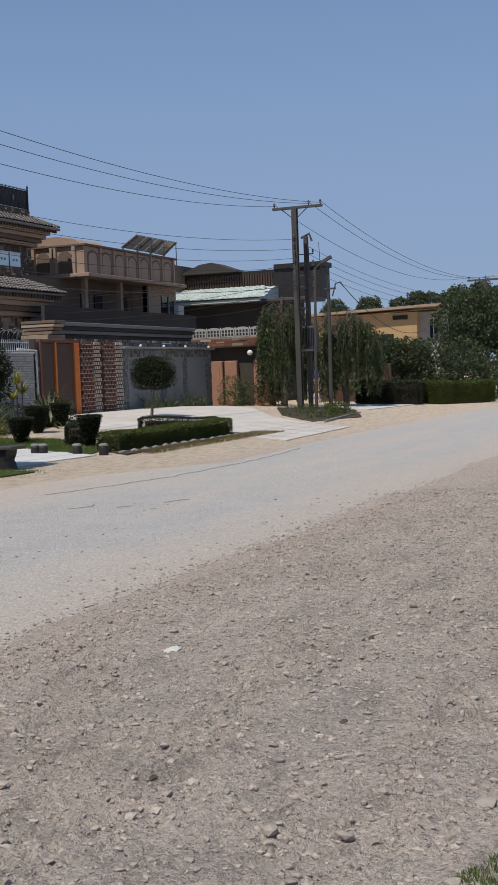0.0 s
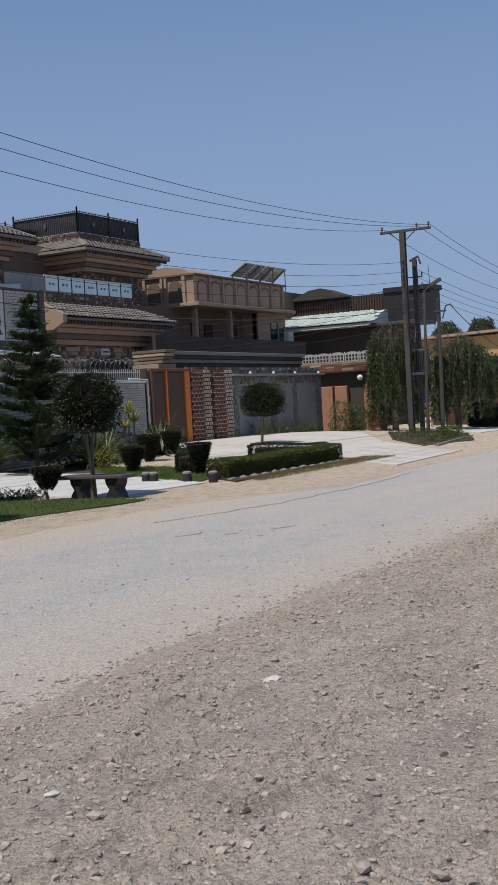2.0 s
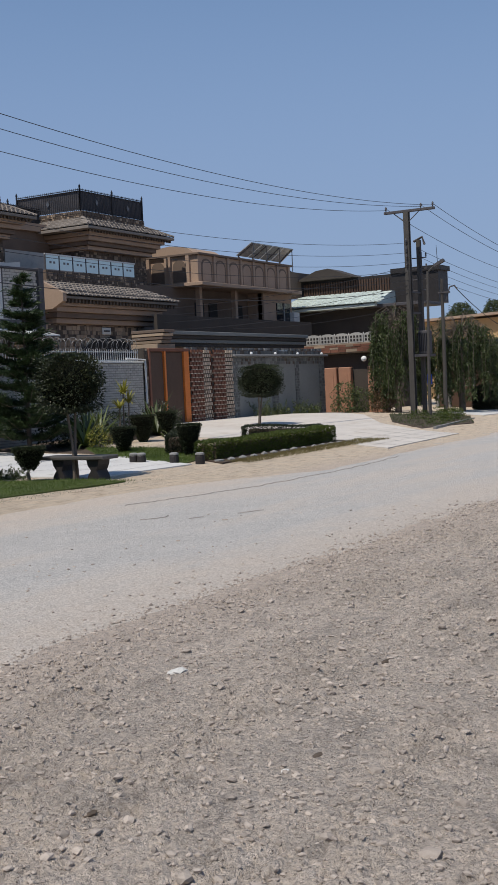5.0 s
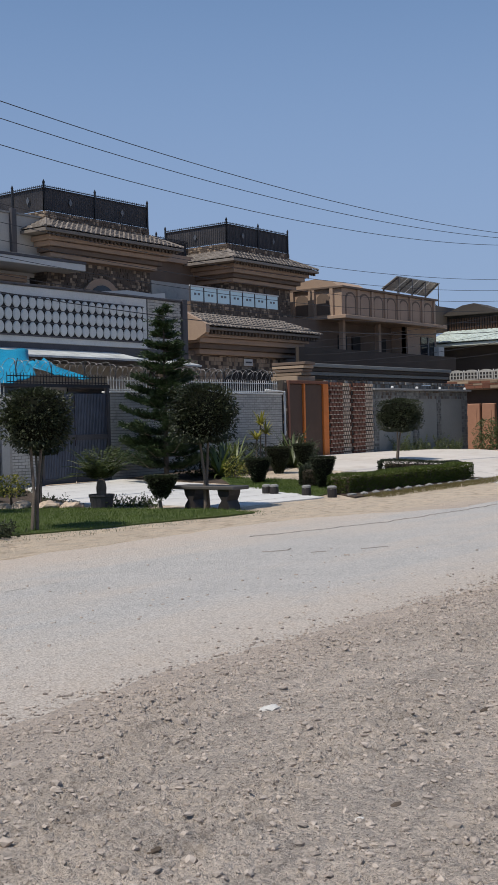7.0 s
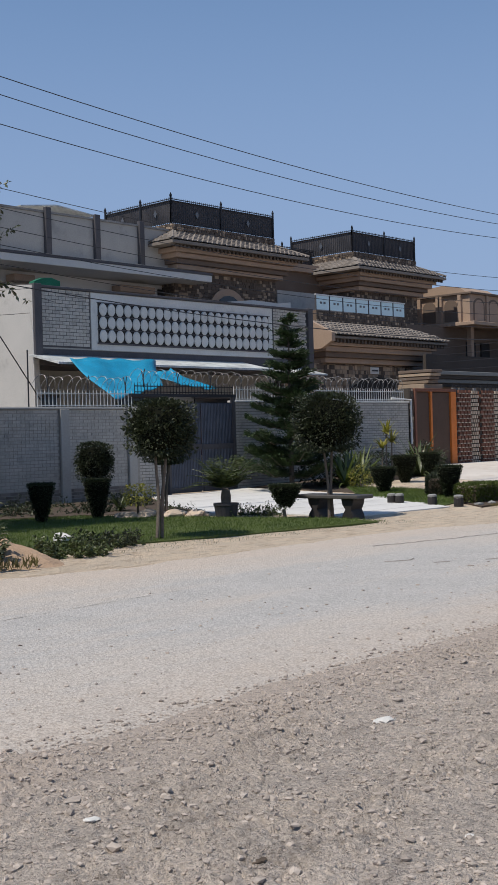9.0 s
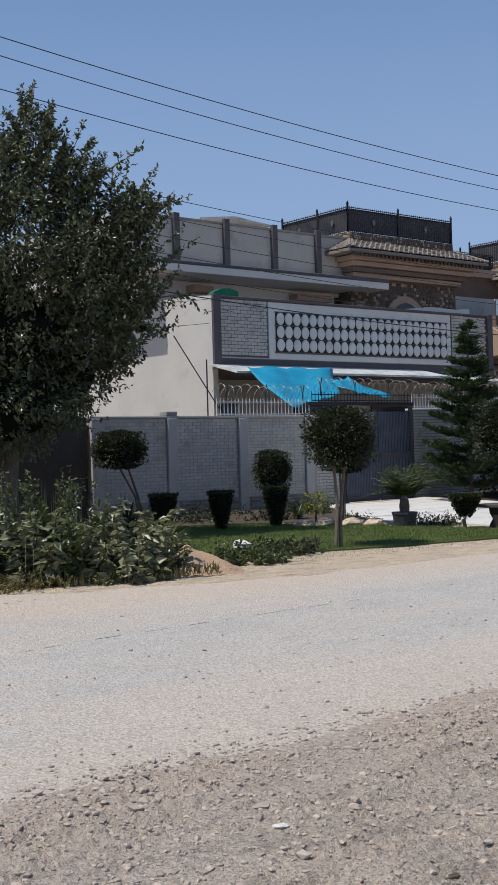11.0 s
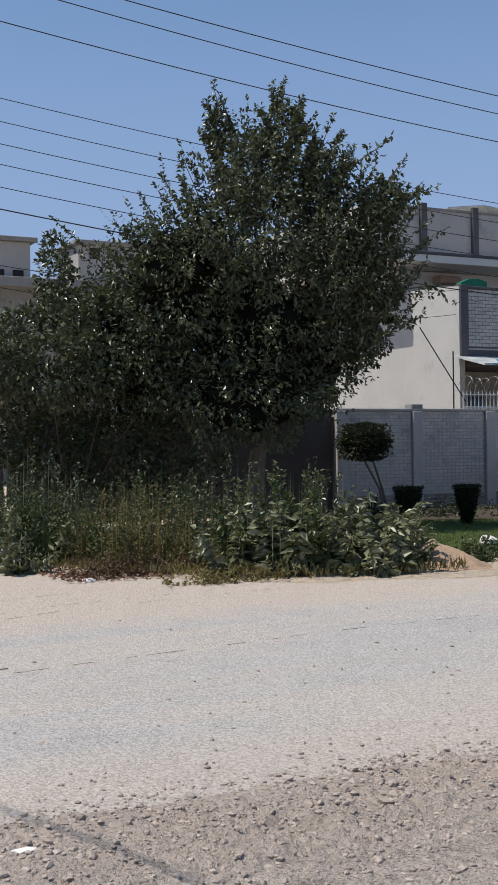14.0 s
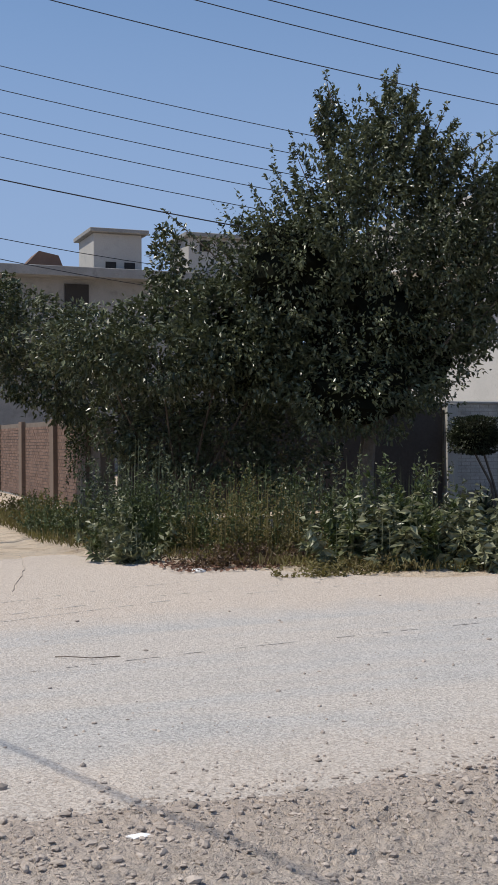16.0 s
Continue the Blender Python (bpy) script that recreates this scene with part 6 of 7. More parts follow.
def thicket(name, lobes, label, category, material, density, size, trunk=None, group="", droop=-0.3, upright=False):
    """A shrub or a tree of leafy lobes on stems."""
    c0 = np.mean([c for c, r in lobes], 0)
    base = trunk or (c0[0], c0[1], ground_z(c0[0], c0[1]))
    bush = thing(name, base, label, category, group)
    if upright:
        part("trunk", tube([(base[0], base[1], base[2] - 0.05), (base[0], base[1], 2.2), (lobes[0][0][0], lobes[0][0][1], lobes[0][0][2])], [0.14, 0.11, 0.04], 8), M["bark"], bush)
    for c, r in () if upright else lobes:
        part("stem", tube([(base[0] + 0.1 * random.uniform(-1, 1), base[1] + 0.1 * random.uniform(-1, 1), base[2] - 0.05), ((base[0] + c[0]) / 2, (base[1] + c[1]) / 2, (base[2] + c[2]) / 2), c], [0.03, 0.022, 0.01], 5), M["bark_bit"], bush)
    arrays = []
    for c, r in lobes:
        n = int(density * (r[0] * r[1] * r[2]) ** 0.6)
        p, d = in_lobe(c, r, n, 0.5)
        p[:, 2] = np.maximum(p[:, 2], base[2] + 0.03)
        keep = np.array([noise.noise(Vector(q) * 2.1) > -0.3 for q in p])
        p, d = p[keep], d[keep]
        way = d * 0.7 + RNG.normal(0, 0.6, p.shape) + [0, 0, droop]
        arrays.append(leaf_arrays(p, way, size * (0.6 + 0.7 * RNG.random(len(p))), 0.55))
    leaf_part("crown", arrays, material, bush)
    return bush


thicket("tree", [((5.8, 19.2, 3.1), (1.2, 1.0, 0.85)), ((4.8, 19.8, 3.2), (1.0, 1.0, 0.7)), ((6.9, 18.9, 3.3), (1.1, 1.0, 0.9)), ((7.7, 18.8, 3.0), (0.9, 0.9, 0.8)), ((6.2, 20.1, 4.6), (0.32, 0.32, 0.8)), ((6.3, 19.6, 3.9), (0.6, 0.5, 0.5)), ((7.4, 20.2, 1.8), (1.1, 0.7, 1.1)), ((8.5, 20.0, 1.6), (1.0, 0.7, 1.1)), ((6.3, 20.4, 1.9), (0.9, 0.6, 1.1)), ((5.6, 20.7, 2.0), (0.6, 0.6, 0.9))],
        "dark leafy tree leaning over a corner wall", "tree", M["leaf_tree"], 4800, 0.11, (6.6, 20.6, 0.05))
thicket("tree", [((4.0, 23.2, 3.7), (1.4, 1.2, 0.9)), ((3.2, 23.6, 4.2), (1.0, 1.1, 0.9)), ((4.6, 22.8, 3.0), (1.1, 0.9, 0.9)), ((5.0, 22.4, 2.6), (0.7, 0.7, 0.7)), ((2.2, 24.5, 4.2), (1.3, 1.2, 1.0))],
        "green leafy tree overhanging the side street", "tree", M["leaf_tree"], 4600, 0.11, (6.5, 24.2, 0.05), upright=True)
trail = []
for k in range(16):
    s, w = 5.45 + 0.06 * random.random(), 23.0 + 1.6 * random.random()
    trail.append(shoot((s - 0.05, w, 2.3), (s - 0.15 * random.random(), w + 0.2 * random.random(), 0.5 + random.random()), 90, 0.09))
leaf_solo("creeper", trail, M["leaf_weed"], "creeper hanging down a brick wall", "creeper", "stuff")


def weeds(name, centre, reach, n, high, size, material, label, aspect=0.5, wild=0.6, stalks=60):
    """Upright stalks with leaves along them."""
    arrays = []
    for k in range(stalks):
        a, r = RNG.random() * math.tau, math.sqrt(RNG.random())
        s, w = centre[0] + reach[0] * r * math.cos(a), centre[1] + reach[1] * r * math.sin(a)
        z = ground_z(s, w)
        h = high * (0.35 + 0.75 * RNG.random()) * (1 - 0.3 * r)
        arrays.append(shoot((s, w, z), (s + RNG.normal(0, 0.22), w + RNG.normal(0, 0.22), z + h), n // stalks, size, wild))
        v, f = leaf_arrays(np.array([[s, w, z - 0.02]]), np.array([[0.03, 0.02, 1.0]]), h, 0.012, 0.0)
        arrays.append((v, f))
    return leaf_solo(name, arrays, material, label, "weeds", "stuff" if name == "flower_clump" else "")


weeds("weeds", (7.0, 13.1), (0.65, 0.75), 3600, 1.45, 0.13, M["leaf_weed"], "tall green weeds by the road", stalks=46)
weeds("weeds", (7.85, 12.6), (0.6, 0.7), 2600, 1.05, 0.19, M["leaf_pale"], "broad pale-leaved weeds at the roadside", stalks=40, wild=2.0)
weeds("weeds", (6.6, 13.0), (0.55, 0.55), 1900, 1.2, 0.18, M["leaf_pale"], "pale-leaved weed clump at the roadside", stalks=26, wild=2.0)
weeds("weeds", (8.55, 12.9), (0.5, 0.5), 2600, 0.8, 0.12, M["leaf_pale"], "low pale-leaved weeds beside a sand heap", stalks=40, wild=2.0)
weeds("weeds", (5.7, 14.8), (0.9, 0.9), 5200, 1.25, 0.06, M["leaf_dry"], "thin half-dry weed stalks", stalks=140)
weeds("weeds", (5.9, 15.3), (1.1, 1.0), 5600, 1.45, 0.07, M["leaf_weed"], "tall green weed stalks under the trees", stalks=130)
weeds("weeds", (4.35, 15.7), (0.55, 0.8), 4200, 1.15, 0.09, M["leaf_weed"], "leafy weeds at the street corner", stalks=80)
weeds("weeds", (4.05, 15.1), (0.35, 0.5), 1500, 0.8, 0.13, M["leaf_pale"], "broad-leaved weeds beside litter", stalks=25)
weeds("weeds", (3.9, 18.4), (0.45, 1.4), 3600, 0.8, 0.07, M["leaf_weed"], "weeds along the side street", stalks=110)
weeds("weeds", (4.3, 22.5), (0.7, 3.0), 4200, 0.55, 0.08, M["leaf_dry"], "dry grass under a brick wall", stalks=160)
weeds("weeds", (5.0, 17.6), (1.0, 1.6), 6000, 1.6, 0.09, M["leaf_tree"], "dark weeds under the trees", stalks=120)
weeds("weeds", (8.0, 16.0), (1.6, 1.4), 5200, 1.5, 0.10, M["leaf_tree"], "dark undergrowth under a tree", stalks=120)
weeds("weeds", (5.4, 13.85), (0.9, 0.35), 2400, 0.3, 0.07, M["leaf_red"], "brown-red withered weeds at the road edge", stalks=110, wild=0.9)
weeds("weeds", (6.2, 12.55), (1.2, 0.25), 1800, 0.25, 0.06, M["leaf_dry"], "dry grass at the road edge", stalks=140)
weeds("weeds", (10.2, 12.9), (0.5, 0.6), 1700, 0.32, 0.09, M["leaf_weed"], "low dark plants at the lawn corner", stalks=60, wild=0.9)
weeds("weeds", (11.2, 13.3), (0.6, 0.4), 1500, 0.26, 0.09, M["leaf_topiary"], "low ground-cover plants at the lawn corner", stalks=60, wild=0.9)
blades([(3.3, 17), (4.2, 14.7), (5.3, 13.4), (6.5, 12.2), (8.8, 11.7), (9.5, 12.8), (8, 15), (5.5, 20), (4.0, 24), (3.2, 22)], 9000, 0.13, M["leaf_dry"], "rough_grass", "rough half-dry grass under the trees")
leaf_solo("leaf_litter", [leaf_arrays(np.c_[4.2 + 2.6 * RNG.random(1500), 13.3 + 2.0 * RNG.random(1500), np.full(1500, 0.03)], RNG.normal(0, 1, (1500, 3)) * [1, 1, 0.2], 0.07, 0.6)], M["thatch"], "brown dead leaves at the street corner", "leaves", "stuff")


def tuft(name, at, n, length, material, label, width=0.07, lean=0.8, category="plant", parent=None):
    """Sword leaves arching out of one crown, each in four joints."""
    vs, fs = [], []
    for k in range(n):
        a, up = RNG.random() * math.tau, 0.35 + 1.1 * RNG.random()
        d = np.array([math.cos(a), math.sin(a), 0.0])
        side = np.array([-math.sin(a), math.cos(a), 0.0])
        l = length * (0.7 + 0.5 * RNG.random())
        b = len(vs)
        for j in range(5):
            t = j / 4
            p = np.array(at) + d * l * lean * t / (0.6 + up * 0.5) + np.array([0, 0, l * (up * t * 1.05 - 0.5 * t * t)])
            hw = width * 0.5 * (1 - t ** 2) + 0.002
            vs += [p - side * hw, p + side * hw]
        for j in range(4):
            q = b + 2 * j
            fs += [(q, q + 1, q + 3), (q, q + 3, q + 2)]
    if parent:
        return leaf_part(name, [(np.array(vs), np.array(fs))], material, parent)
    return leaf_solo(name, [(np.array(vs), np.array(fs))], material, label, category)


def topiary(name, at, trunk_h, lobes, label, leaf=0.05, density=9000, lean=0.0, forks=2, material="leaf_topiary"):
    """A clipped tree: forked stem and a close-cut crown."""
    tree = thing(name, at, label, "tree", "clipped trees")
    a = Vector(at)
    c = Vector(lobes[0][0])
    for k in range(forks):
        o = Vector((0.05 * math.cos(k * 3), 0.05 * math.sin(k * 3), 0))
        part("trunk", tube([a + o - Vector((0, 0, 0.05)), a.lerp(Vector((c.x, c.y, a.z + trunk_h)), 0.5) + o * 0.6 + Vector((lean, 0, 0)), Vector((c.x, c.y, a.z + trunk_h + 0.25)) + o * 2.5], [0.032, 0.027, 0.022], 7), M["bark"], tree)
    arrays = []
    for c, r in lobes:
        area = (r[0] * r[1] + r[0] * r[2] + r[1] * r[2])
        n = int(density * area)
        d = unit(RNG.normal(size=(n, 3)))
        q = np.abs(d) ** 1.35
        d = np.sign(d) * q / np.maximum(np.linalg.norm(q, axis=1, keepdims=True), 1e-9)
        box_like = d / np.maximum(np.abs(d).max(1, keepdims=True), 1e-9)
        d = 0.36 * d + 0.64 * box_like * [0.9, 0.9, 0.95]
        rr = 0.72 + 0.28 * RNG.random(n) ** 0.4
        bumpy = np.array([1 + 0.10 * noise.noise(Vector(x) * 2.3 + Vector(c)) for x in d])
        p = np.array(c) + d * (rr * bumpy)[:, None] * np.array(r)
        arrays.append(leaf_arrays(p, d + RNG.normal(0, 0.5, d.shape), leaf * (0.6 + 0.8 * RNG.random(n)), 0.6))
        # black core gives the crown its inner shade and stops see-through
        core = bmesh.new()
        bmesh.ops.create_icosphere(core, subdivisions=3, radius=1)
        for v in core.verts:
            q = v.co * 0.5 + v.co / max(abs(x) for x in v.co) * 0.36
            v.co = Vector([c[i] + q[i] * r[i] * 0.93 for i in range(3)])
        part("inner_core", core, M["inner"], tree, "solid dark core in place of inner twigs and shade")
    leaf_part("crown", arrays, M[material], tree)
    return tree


topiary("clipped_tree", (12.35, 13.4, 0.0), 1.25, [((12.45, 13.42, 1.76), (0.5, 0.5, 0.46))], "round clipped tree with a thin forked trunk at the lawn edge")
topiary("clipped_tree", (17.0, 13.75, 0.0), 1.2, [((16.95, 13.75, 1.80), (0.57, 0.57, 0.55))], "round clipped tree with twin trunks beside a bench")
topiary("clipped_tree", (15.4, 16.6, 0.08), 1.1, [((15.5, 16.6, 1.55), (0.45, 0.45, 0.45))], "clipped tree with spreading stems behind the lawn", forks=3)
topiary("clipped_tree", (32.4, 18.45, 0.27), 1.0, [((32.6, 18.45, 1.76), (0.66, 0.66, 0.52))], "round clipped tree on a forecourt")
topiary("clipped_tree", (13.35, 20.4, 0.1), 1.15, [((12.86, 20.5, 1.66), (0.52, 0.5, 0.38))], "flat-topped clipped tree on a crooked stem by a white wall", forks=2, lean=0.12)
topiary("clipped_tree", (17.0, 20.7, 0.1), 0.5, [((17.08, 20.7, 1.1), (0.42, 0.36, 0.46))], "square-topped clipped shrub against a white wall", forks=2)


def cone_bush(at, rtop, h, label, stem=0.0, leaf=0.035, material="leaf_topiary"):
    """A clipped shrub, wide and flat on top, narrow at the foot."""
    bush = thing("clipped_shrub", at, label, "shrub", "clipped shrubs")
    part("stem", tube([(at[0], at[1], at[2] - 0.05), (at[0] - 0.02, at[1] + 0.02, at[2] + h * 0.3)], [0.04, 0.03], 6), M["bark"], bush)
    # plain core coloured as inner shade; no twigs are modelled
    part("inner_core", lathe([(0.12 * rtop, stem + 0.02), (0.48 * rtop, stem + (h - stem) * 0.35), (0.84 * rtop, (h - stem) * 0.75 + stem), (0.9 * rtop, h * 0.97), (0.1 * rtop, h * 0.98)], at, 12), M["inner"], bush, "solid dark core in place of inner twigs and shade")
    n = int(7000 * rtop * h * 2.4)
    t = RNG.random(n)
    a = RNG.random(n) * math.tau
    rad = (0.2 + 0.8 * t ** 0.75) * rtop
    top = RNG.random(n) < 0.3
    rad = np.where(top, rtop * np.sqrt(RNG.random(n)), rad * (0.82 + 0.2 * RNG.random(n)))
    z = np.where(top, 1.0, t) * (h - stem) + stem
    p = np.c_[at[0] + rad * np.cos(a), at[1] + rad * np.sin(a), at[2] + z + RNG.normal(0, 0.012, n)]
    way = np.c_[np.cos(a), np.sin(a), np.where(top, 1.5, 0.2)] + RNG.normal(0, 0.5, (n, 3))
    leaf_part("crown", [leaf_arrays(p, way, leaf * (0.6 + 0.8 * RNG.random(n)), 0.6)], M[material], bush)


for s, w, r, h in ((11.95, 17.6, 0.27, 0.72), (13.25, 17.6, 0.25, 0.72), (14.5, 17.5, 0.27, 0.74)):
    cone_bush((s, w, ground_z(s, w)), r, h, "dark clipped shrub shaped as an upturned cone")
cone_bush((16.45, 14.4, 0.03), 0.31, 0.62, "clipped shrub like an upturned cone on a thin stem", 0.22)
cone_bush((22.7, 14.9, 0.05), 0.30, 0.72, "clipped shrub like an upturned cone at a hedge end")
cone_bush((23.3, 17.2, 0.1), 0.33, 0.62, "dark clipped shrub beside a small lawn")
cone_bush((28.25, 19.2, 0.25), 0.32, 0.7, "dark clipped shrub near the orange gate")
cone_bush((26.3, 18.7, 0.2), 0.36, 0.72, "dark clipped shrub under tall plants")


def hedge(name, pts, width, h, label, material="leaf_hedge", leaf=0.045, density=2600):
    """A clipped hedge along a line, with square shoulders."""
    base = pts[0]
    ob = thing(name, (*base, ground_z(*base)), label, "hedge")
    arrays, core = [], bmesh.new()
    for (s0, w0), (s1, w1) in zip(pts, pts[1:]):
        l = math.hypot(s1 - s0, w1 - w0)
        n = int(density * l * (width + 2 * h))
        t, side = RNG.random(n), RNG.random(n) * (width + 2 * h)
        off = np.clip(side - h, 0, width) - width / 2
        z = np.where(side < h, side, np.where(side > h + width, 2 * h + width - side, h))
        d = np.array([(s1 - s0) / l, (w1 - w0) / l])
        nrm = np.array([-d[1], d[0]])
        bulge = 0.05 * np.sin(t * l * 3.1) + RNG.normal(0, 0.02, n)
        p2 = np.array([s0, w0]) + t[:, None] * l * d + (off * (1 + 0.25 * bulge))[:, None] * nrm
        g = np.array([ground_z(*q) for q in p2])
        p = np.c_[p2, g + 0.06 + z * (0.95 + bulge)]
        out = np.c_[nrm[None] * np.sign(off)[:, None] * (z < h * 0.97)[:, None], np.where(z >= h * 0.97, 1.2, 0.25)]
        arrays.append(leaf_arrays(p, out + RNG.normal(0, 0.5, (n, 3)), leaf * (0.6 + 0.8 * RNG.random(n)), 0.6))
        for at, out_way in ((np.array([s0, w0]), -d), (np.array([s1, w1]), d)):
            n2 = int(density * width * h * 1.4)
            q = at + (RNG.random(n2) - 0.5)[:, None] * width * nrm + RNG.normal(0, 0.03, n2)[:, None] * d
            pz = ground_z(*at) + 0.05 + RNG.random(n2) * h
            arrays.append(leaf_arrays(np.c_[q, pz], np.r_[out_way, 0.3] + RNG.normal(0, 0.5, (n2, 3)), leaf * (0.6 + 0.8 * RNG.random(n2)), 0.6))
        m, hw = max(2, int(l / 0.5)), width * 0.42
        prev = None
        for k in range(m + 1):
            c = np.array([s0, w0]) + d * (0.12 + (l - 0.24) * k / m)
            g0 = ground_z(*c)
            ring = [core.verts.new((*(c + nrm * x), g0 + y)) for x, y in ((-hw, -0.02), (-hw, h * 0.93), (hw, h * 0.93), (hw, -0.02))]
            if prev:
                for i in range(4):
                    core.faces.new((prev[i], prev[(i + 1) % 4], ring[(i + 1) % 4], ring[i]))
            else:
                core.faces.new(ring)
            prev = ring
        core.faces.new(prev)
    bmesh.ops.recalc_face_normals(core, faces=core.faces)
    # solid bark-coloured block fills the hedge behind its leaves
    part("inner_core", core, M["bark_bit"], ob, "solid dark core in place of inner twigs and shade")
    leaf_part("foliage", arrays, M[material], ob)


hedge("hedge", [(21.3, 13.6), (24.5, 13.55), (27.3, 13.6)], 0.5, 0.36, "clipped low hedge with a yellow-green sunlit top")
hedge("hedge", [(22.9, 15.4), (25.0, 16.6)], 0.45, 0.4, "dark clipped low hedge behind a bed", "leaf_topiary")
hedge("hedge", [(27.2, 16.0), (28.2, 14.2)], 0.45, 0.35, "dark clipped low hedge at a forecourt", "leaf_topiary")
hedge("hedge", [(49.2, 16.9), (49.4, 14.1)], 1.2, 0.95, "rounded dark green hedge beyond the poles", "leaf_topiary", 0.07, 1500)
hedge("hedge", [(49.6, 13.7), (52.0, 11.9)], 1.3, 0.9, "clipped green hedge along the far road", "leaf_hedge", 0.07, 1500)


def norfolk_pine():
    tree = thing("pine_tree", (23.55, 20.4, 0.15), "young dark green tiered pine behind a driveway", "tree")
    part("trunk", tube([(23.55, 20.4, 0.1), (23.55, 20.4, 2.5), (23.57, 20.4, 4.72)], [0.07, 0.045, 0.008], 8), M["bark"], tree)
    arrays, wood = [], bmesh.new()
    layers = 14
    for i in range(layers):
        t = i / (layers - 1)
        z = 0.55 + 4.05 * t
        reach = 1.38 * (1 - t) ** 0.85 + 0.07
        arms = 7 if t < 0.8 else 5
        for k in range(arms):
            a = k * math.tau / arms + i * 0.7 + 0.2 * RNG.normal()
            r = reach * (0.6 + 0.55 * RNG.random())
            z = 0.55 + 4.05 * t + 0.06 * RNG.normal()
            d = np.array([math.cos(a), math.sin(a), 0])
            p0 = np.array([23.55, 20.4, z])
            n = int(170 + 760 * r)
            u = 0.06 + 0.94 * RNG.random(n) ** 0.7
            rise = (0.42 * u ** 2 - 0.2 * u) * r
            p = p0 + d * (r * u)[:, None] + np.c_[np.zeros(n), np.zeros(n), rise]
            side = np.array([-d[1], d[0], 0])
            twig = np.sin(u * 24 + k) > -0.3
            fan = np.where(twig, RNG.normal(0, 0.13, n) * (0.35 + u), RNG.normal(0, 0.05, n))
            p = p + side * fan[:, None] + np.c_[np.zeros((n, 2)), np.abs(RNG.normal(0, 0.045, n))]
            way = d * 0.9 + np.sign(fan)[:, None] * side * 0.8 + RNG.normal(0, 0.35, (n, 3)) + [0, 0, 0.35]
            arrays.append(leaf_arrays(p, way, 0.10 * (0.7 + 0.6 * RNG.random(n)), 0.26, 0.1))
            tube([p0, p0 + d * r * 0.5 + [0, 0, -0.02 * r], p0 + d * r + [0, 0, 0.22 * r]], [0.018, 0.012, 0.005], 4, wood)
    tagged(part("branch_mass", wood, M["bark"], tree), "", "", "", "stuff")
    leaf_part("needles", arrays, M["leaf_pine"], tree)


norfolk_pine()


def cycad(at):
    plant = thing("potted_palm", (at[0], at[1], at[2]), "sago palm in a dark round pot at the lawn edge", "potted plant")
    part("pot", lathe([(0.17, 0.0), (0.2, 0.02), (0.23, 0.22), (0.245, 0.24), (0.245, 0.28), (0.21, 0.28), (0.2, 0.24)], at, 18), M["pot"], plant, "dark clay pot")
    part("trunk", lathe([(0.09, 0.24), (0.1, 0.4), (0.08, 0.52), (0.04, 0.56)], at, 10), M["bark"], plant)
    arrays = []
    for k in range(48):
        a, up = RNG.random() * math.tau, 0.4 + 0.95 * RNG.random()
        d = np.array([math.cos(a), math.sin(a), 0])
        side = np.array([-d[1], d[0], 0])
        l = 0.86 * (0.85 + 0.25 * RNG.random())
        n = 54
        t = np.repeat(np.linspace(0.12, 1, n // 2), 2)
        p = np.array(at) + [0, 0, 0.52] + d * (l * t * (1 - 0.3 * up))[:, None] + np.c_[np.zeros((n, 2)), l * (up * t * 0.95 - 0.36 * t * t)]
        sg = np.tile([1, -1], n // 2)[:, None]
        arrays.append(leaf_arrays(p, sg * side + d * 0.7 + [0, 0, 0.25], 0.19 * (1.1 - 0.7 * t), 0.16, 0.05))
    leaf_part("fronds", arrays, M["leaf_weed"], plant)


cycad((16.1, 15.6, 0.05))
# plants before the brick walls
tuft("yucca", (25.0, 19.6, 0.2), 70, 1.25, M["leaf_weed"], "arching green strap-leaved clump before a wall", 0.06)
tuft("yucca", (25.9, 19.9, 0.2), 60, 1.2, M["leaf_palm"], "pale arching strap-leaved clump before a wall", 0.06)
tuft("yucca", (24.3, 19.2, 0.2), 50, 1.0, M["leaf_palm"], "green strap-leaved clump beside a pine", 0.07)
tuft("dracaena", (28.3, 19.6, 0.25), 80, 1.3, M["leaf_weed"], "dark sword-leaved clump near the gate", 0.07)
tuft("dracaena", (29.2, 20.2, 0.3), 50, 1.0, M["leaf_red"], "reddish sword-leaved clump near the gate", 0.06)
cane = thing("cane_plant", (26.8, 19.7, 0.2), "yellow-leaved cane plant with bare stems before a wall", "plant")
for dx, h in ((0.0, 1.35), (0.25, 1.1), (-0.2, 0.95)):
    part("cane", tube([(26.8 + dx, 19.7, 0.15), (26.85 + dx, 19.7, 0.2 + h)], [0.03, 0.02], 6), M["bark"], cane)
    tuft("rosette", (26.85 + dx, 19.7, 0.2 + h), 30, 0.42, M["leaf_yellow"], "", 0.06, 0.8, "", cane)
thicket("shrub", [((24.6, 20.2, 0.6), (0.7, 0.5, 0.45)), ((26.2, 20.6, 0.6), (0.8, 0.5, 0.45)), ((27.6, 20.6, 0.6), (0.7, 0.5, 0.5))], "mixed dark shrubs before a brick wall", "shrub", M["leaf_topiary"], 3800, 0.08)
thicket("shrub", [((29.8, 20.4, 0.7), (0.7, 0.6, 0.5)), ((30.6, 20.9, 0.6), (0.5, 0.5, 0.4))], "dark shrub beside the orange gate", "shrub", M["leaf_topiary"], 3800, 0.08)
thicket("shrub", [((24.2, 18.6, 0.45), (0.35, 0.3, 0.3))], "yellow-green variegated shrub behind a clipped tree", "shrub", M["leaf_yellow"], 3600, 0.06)
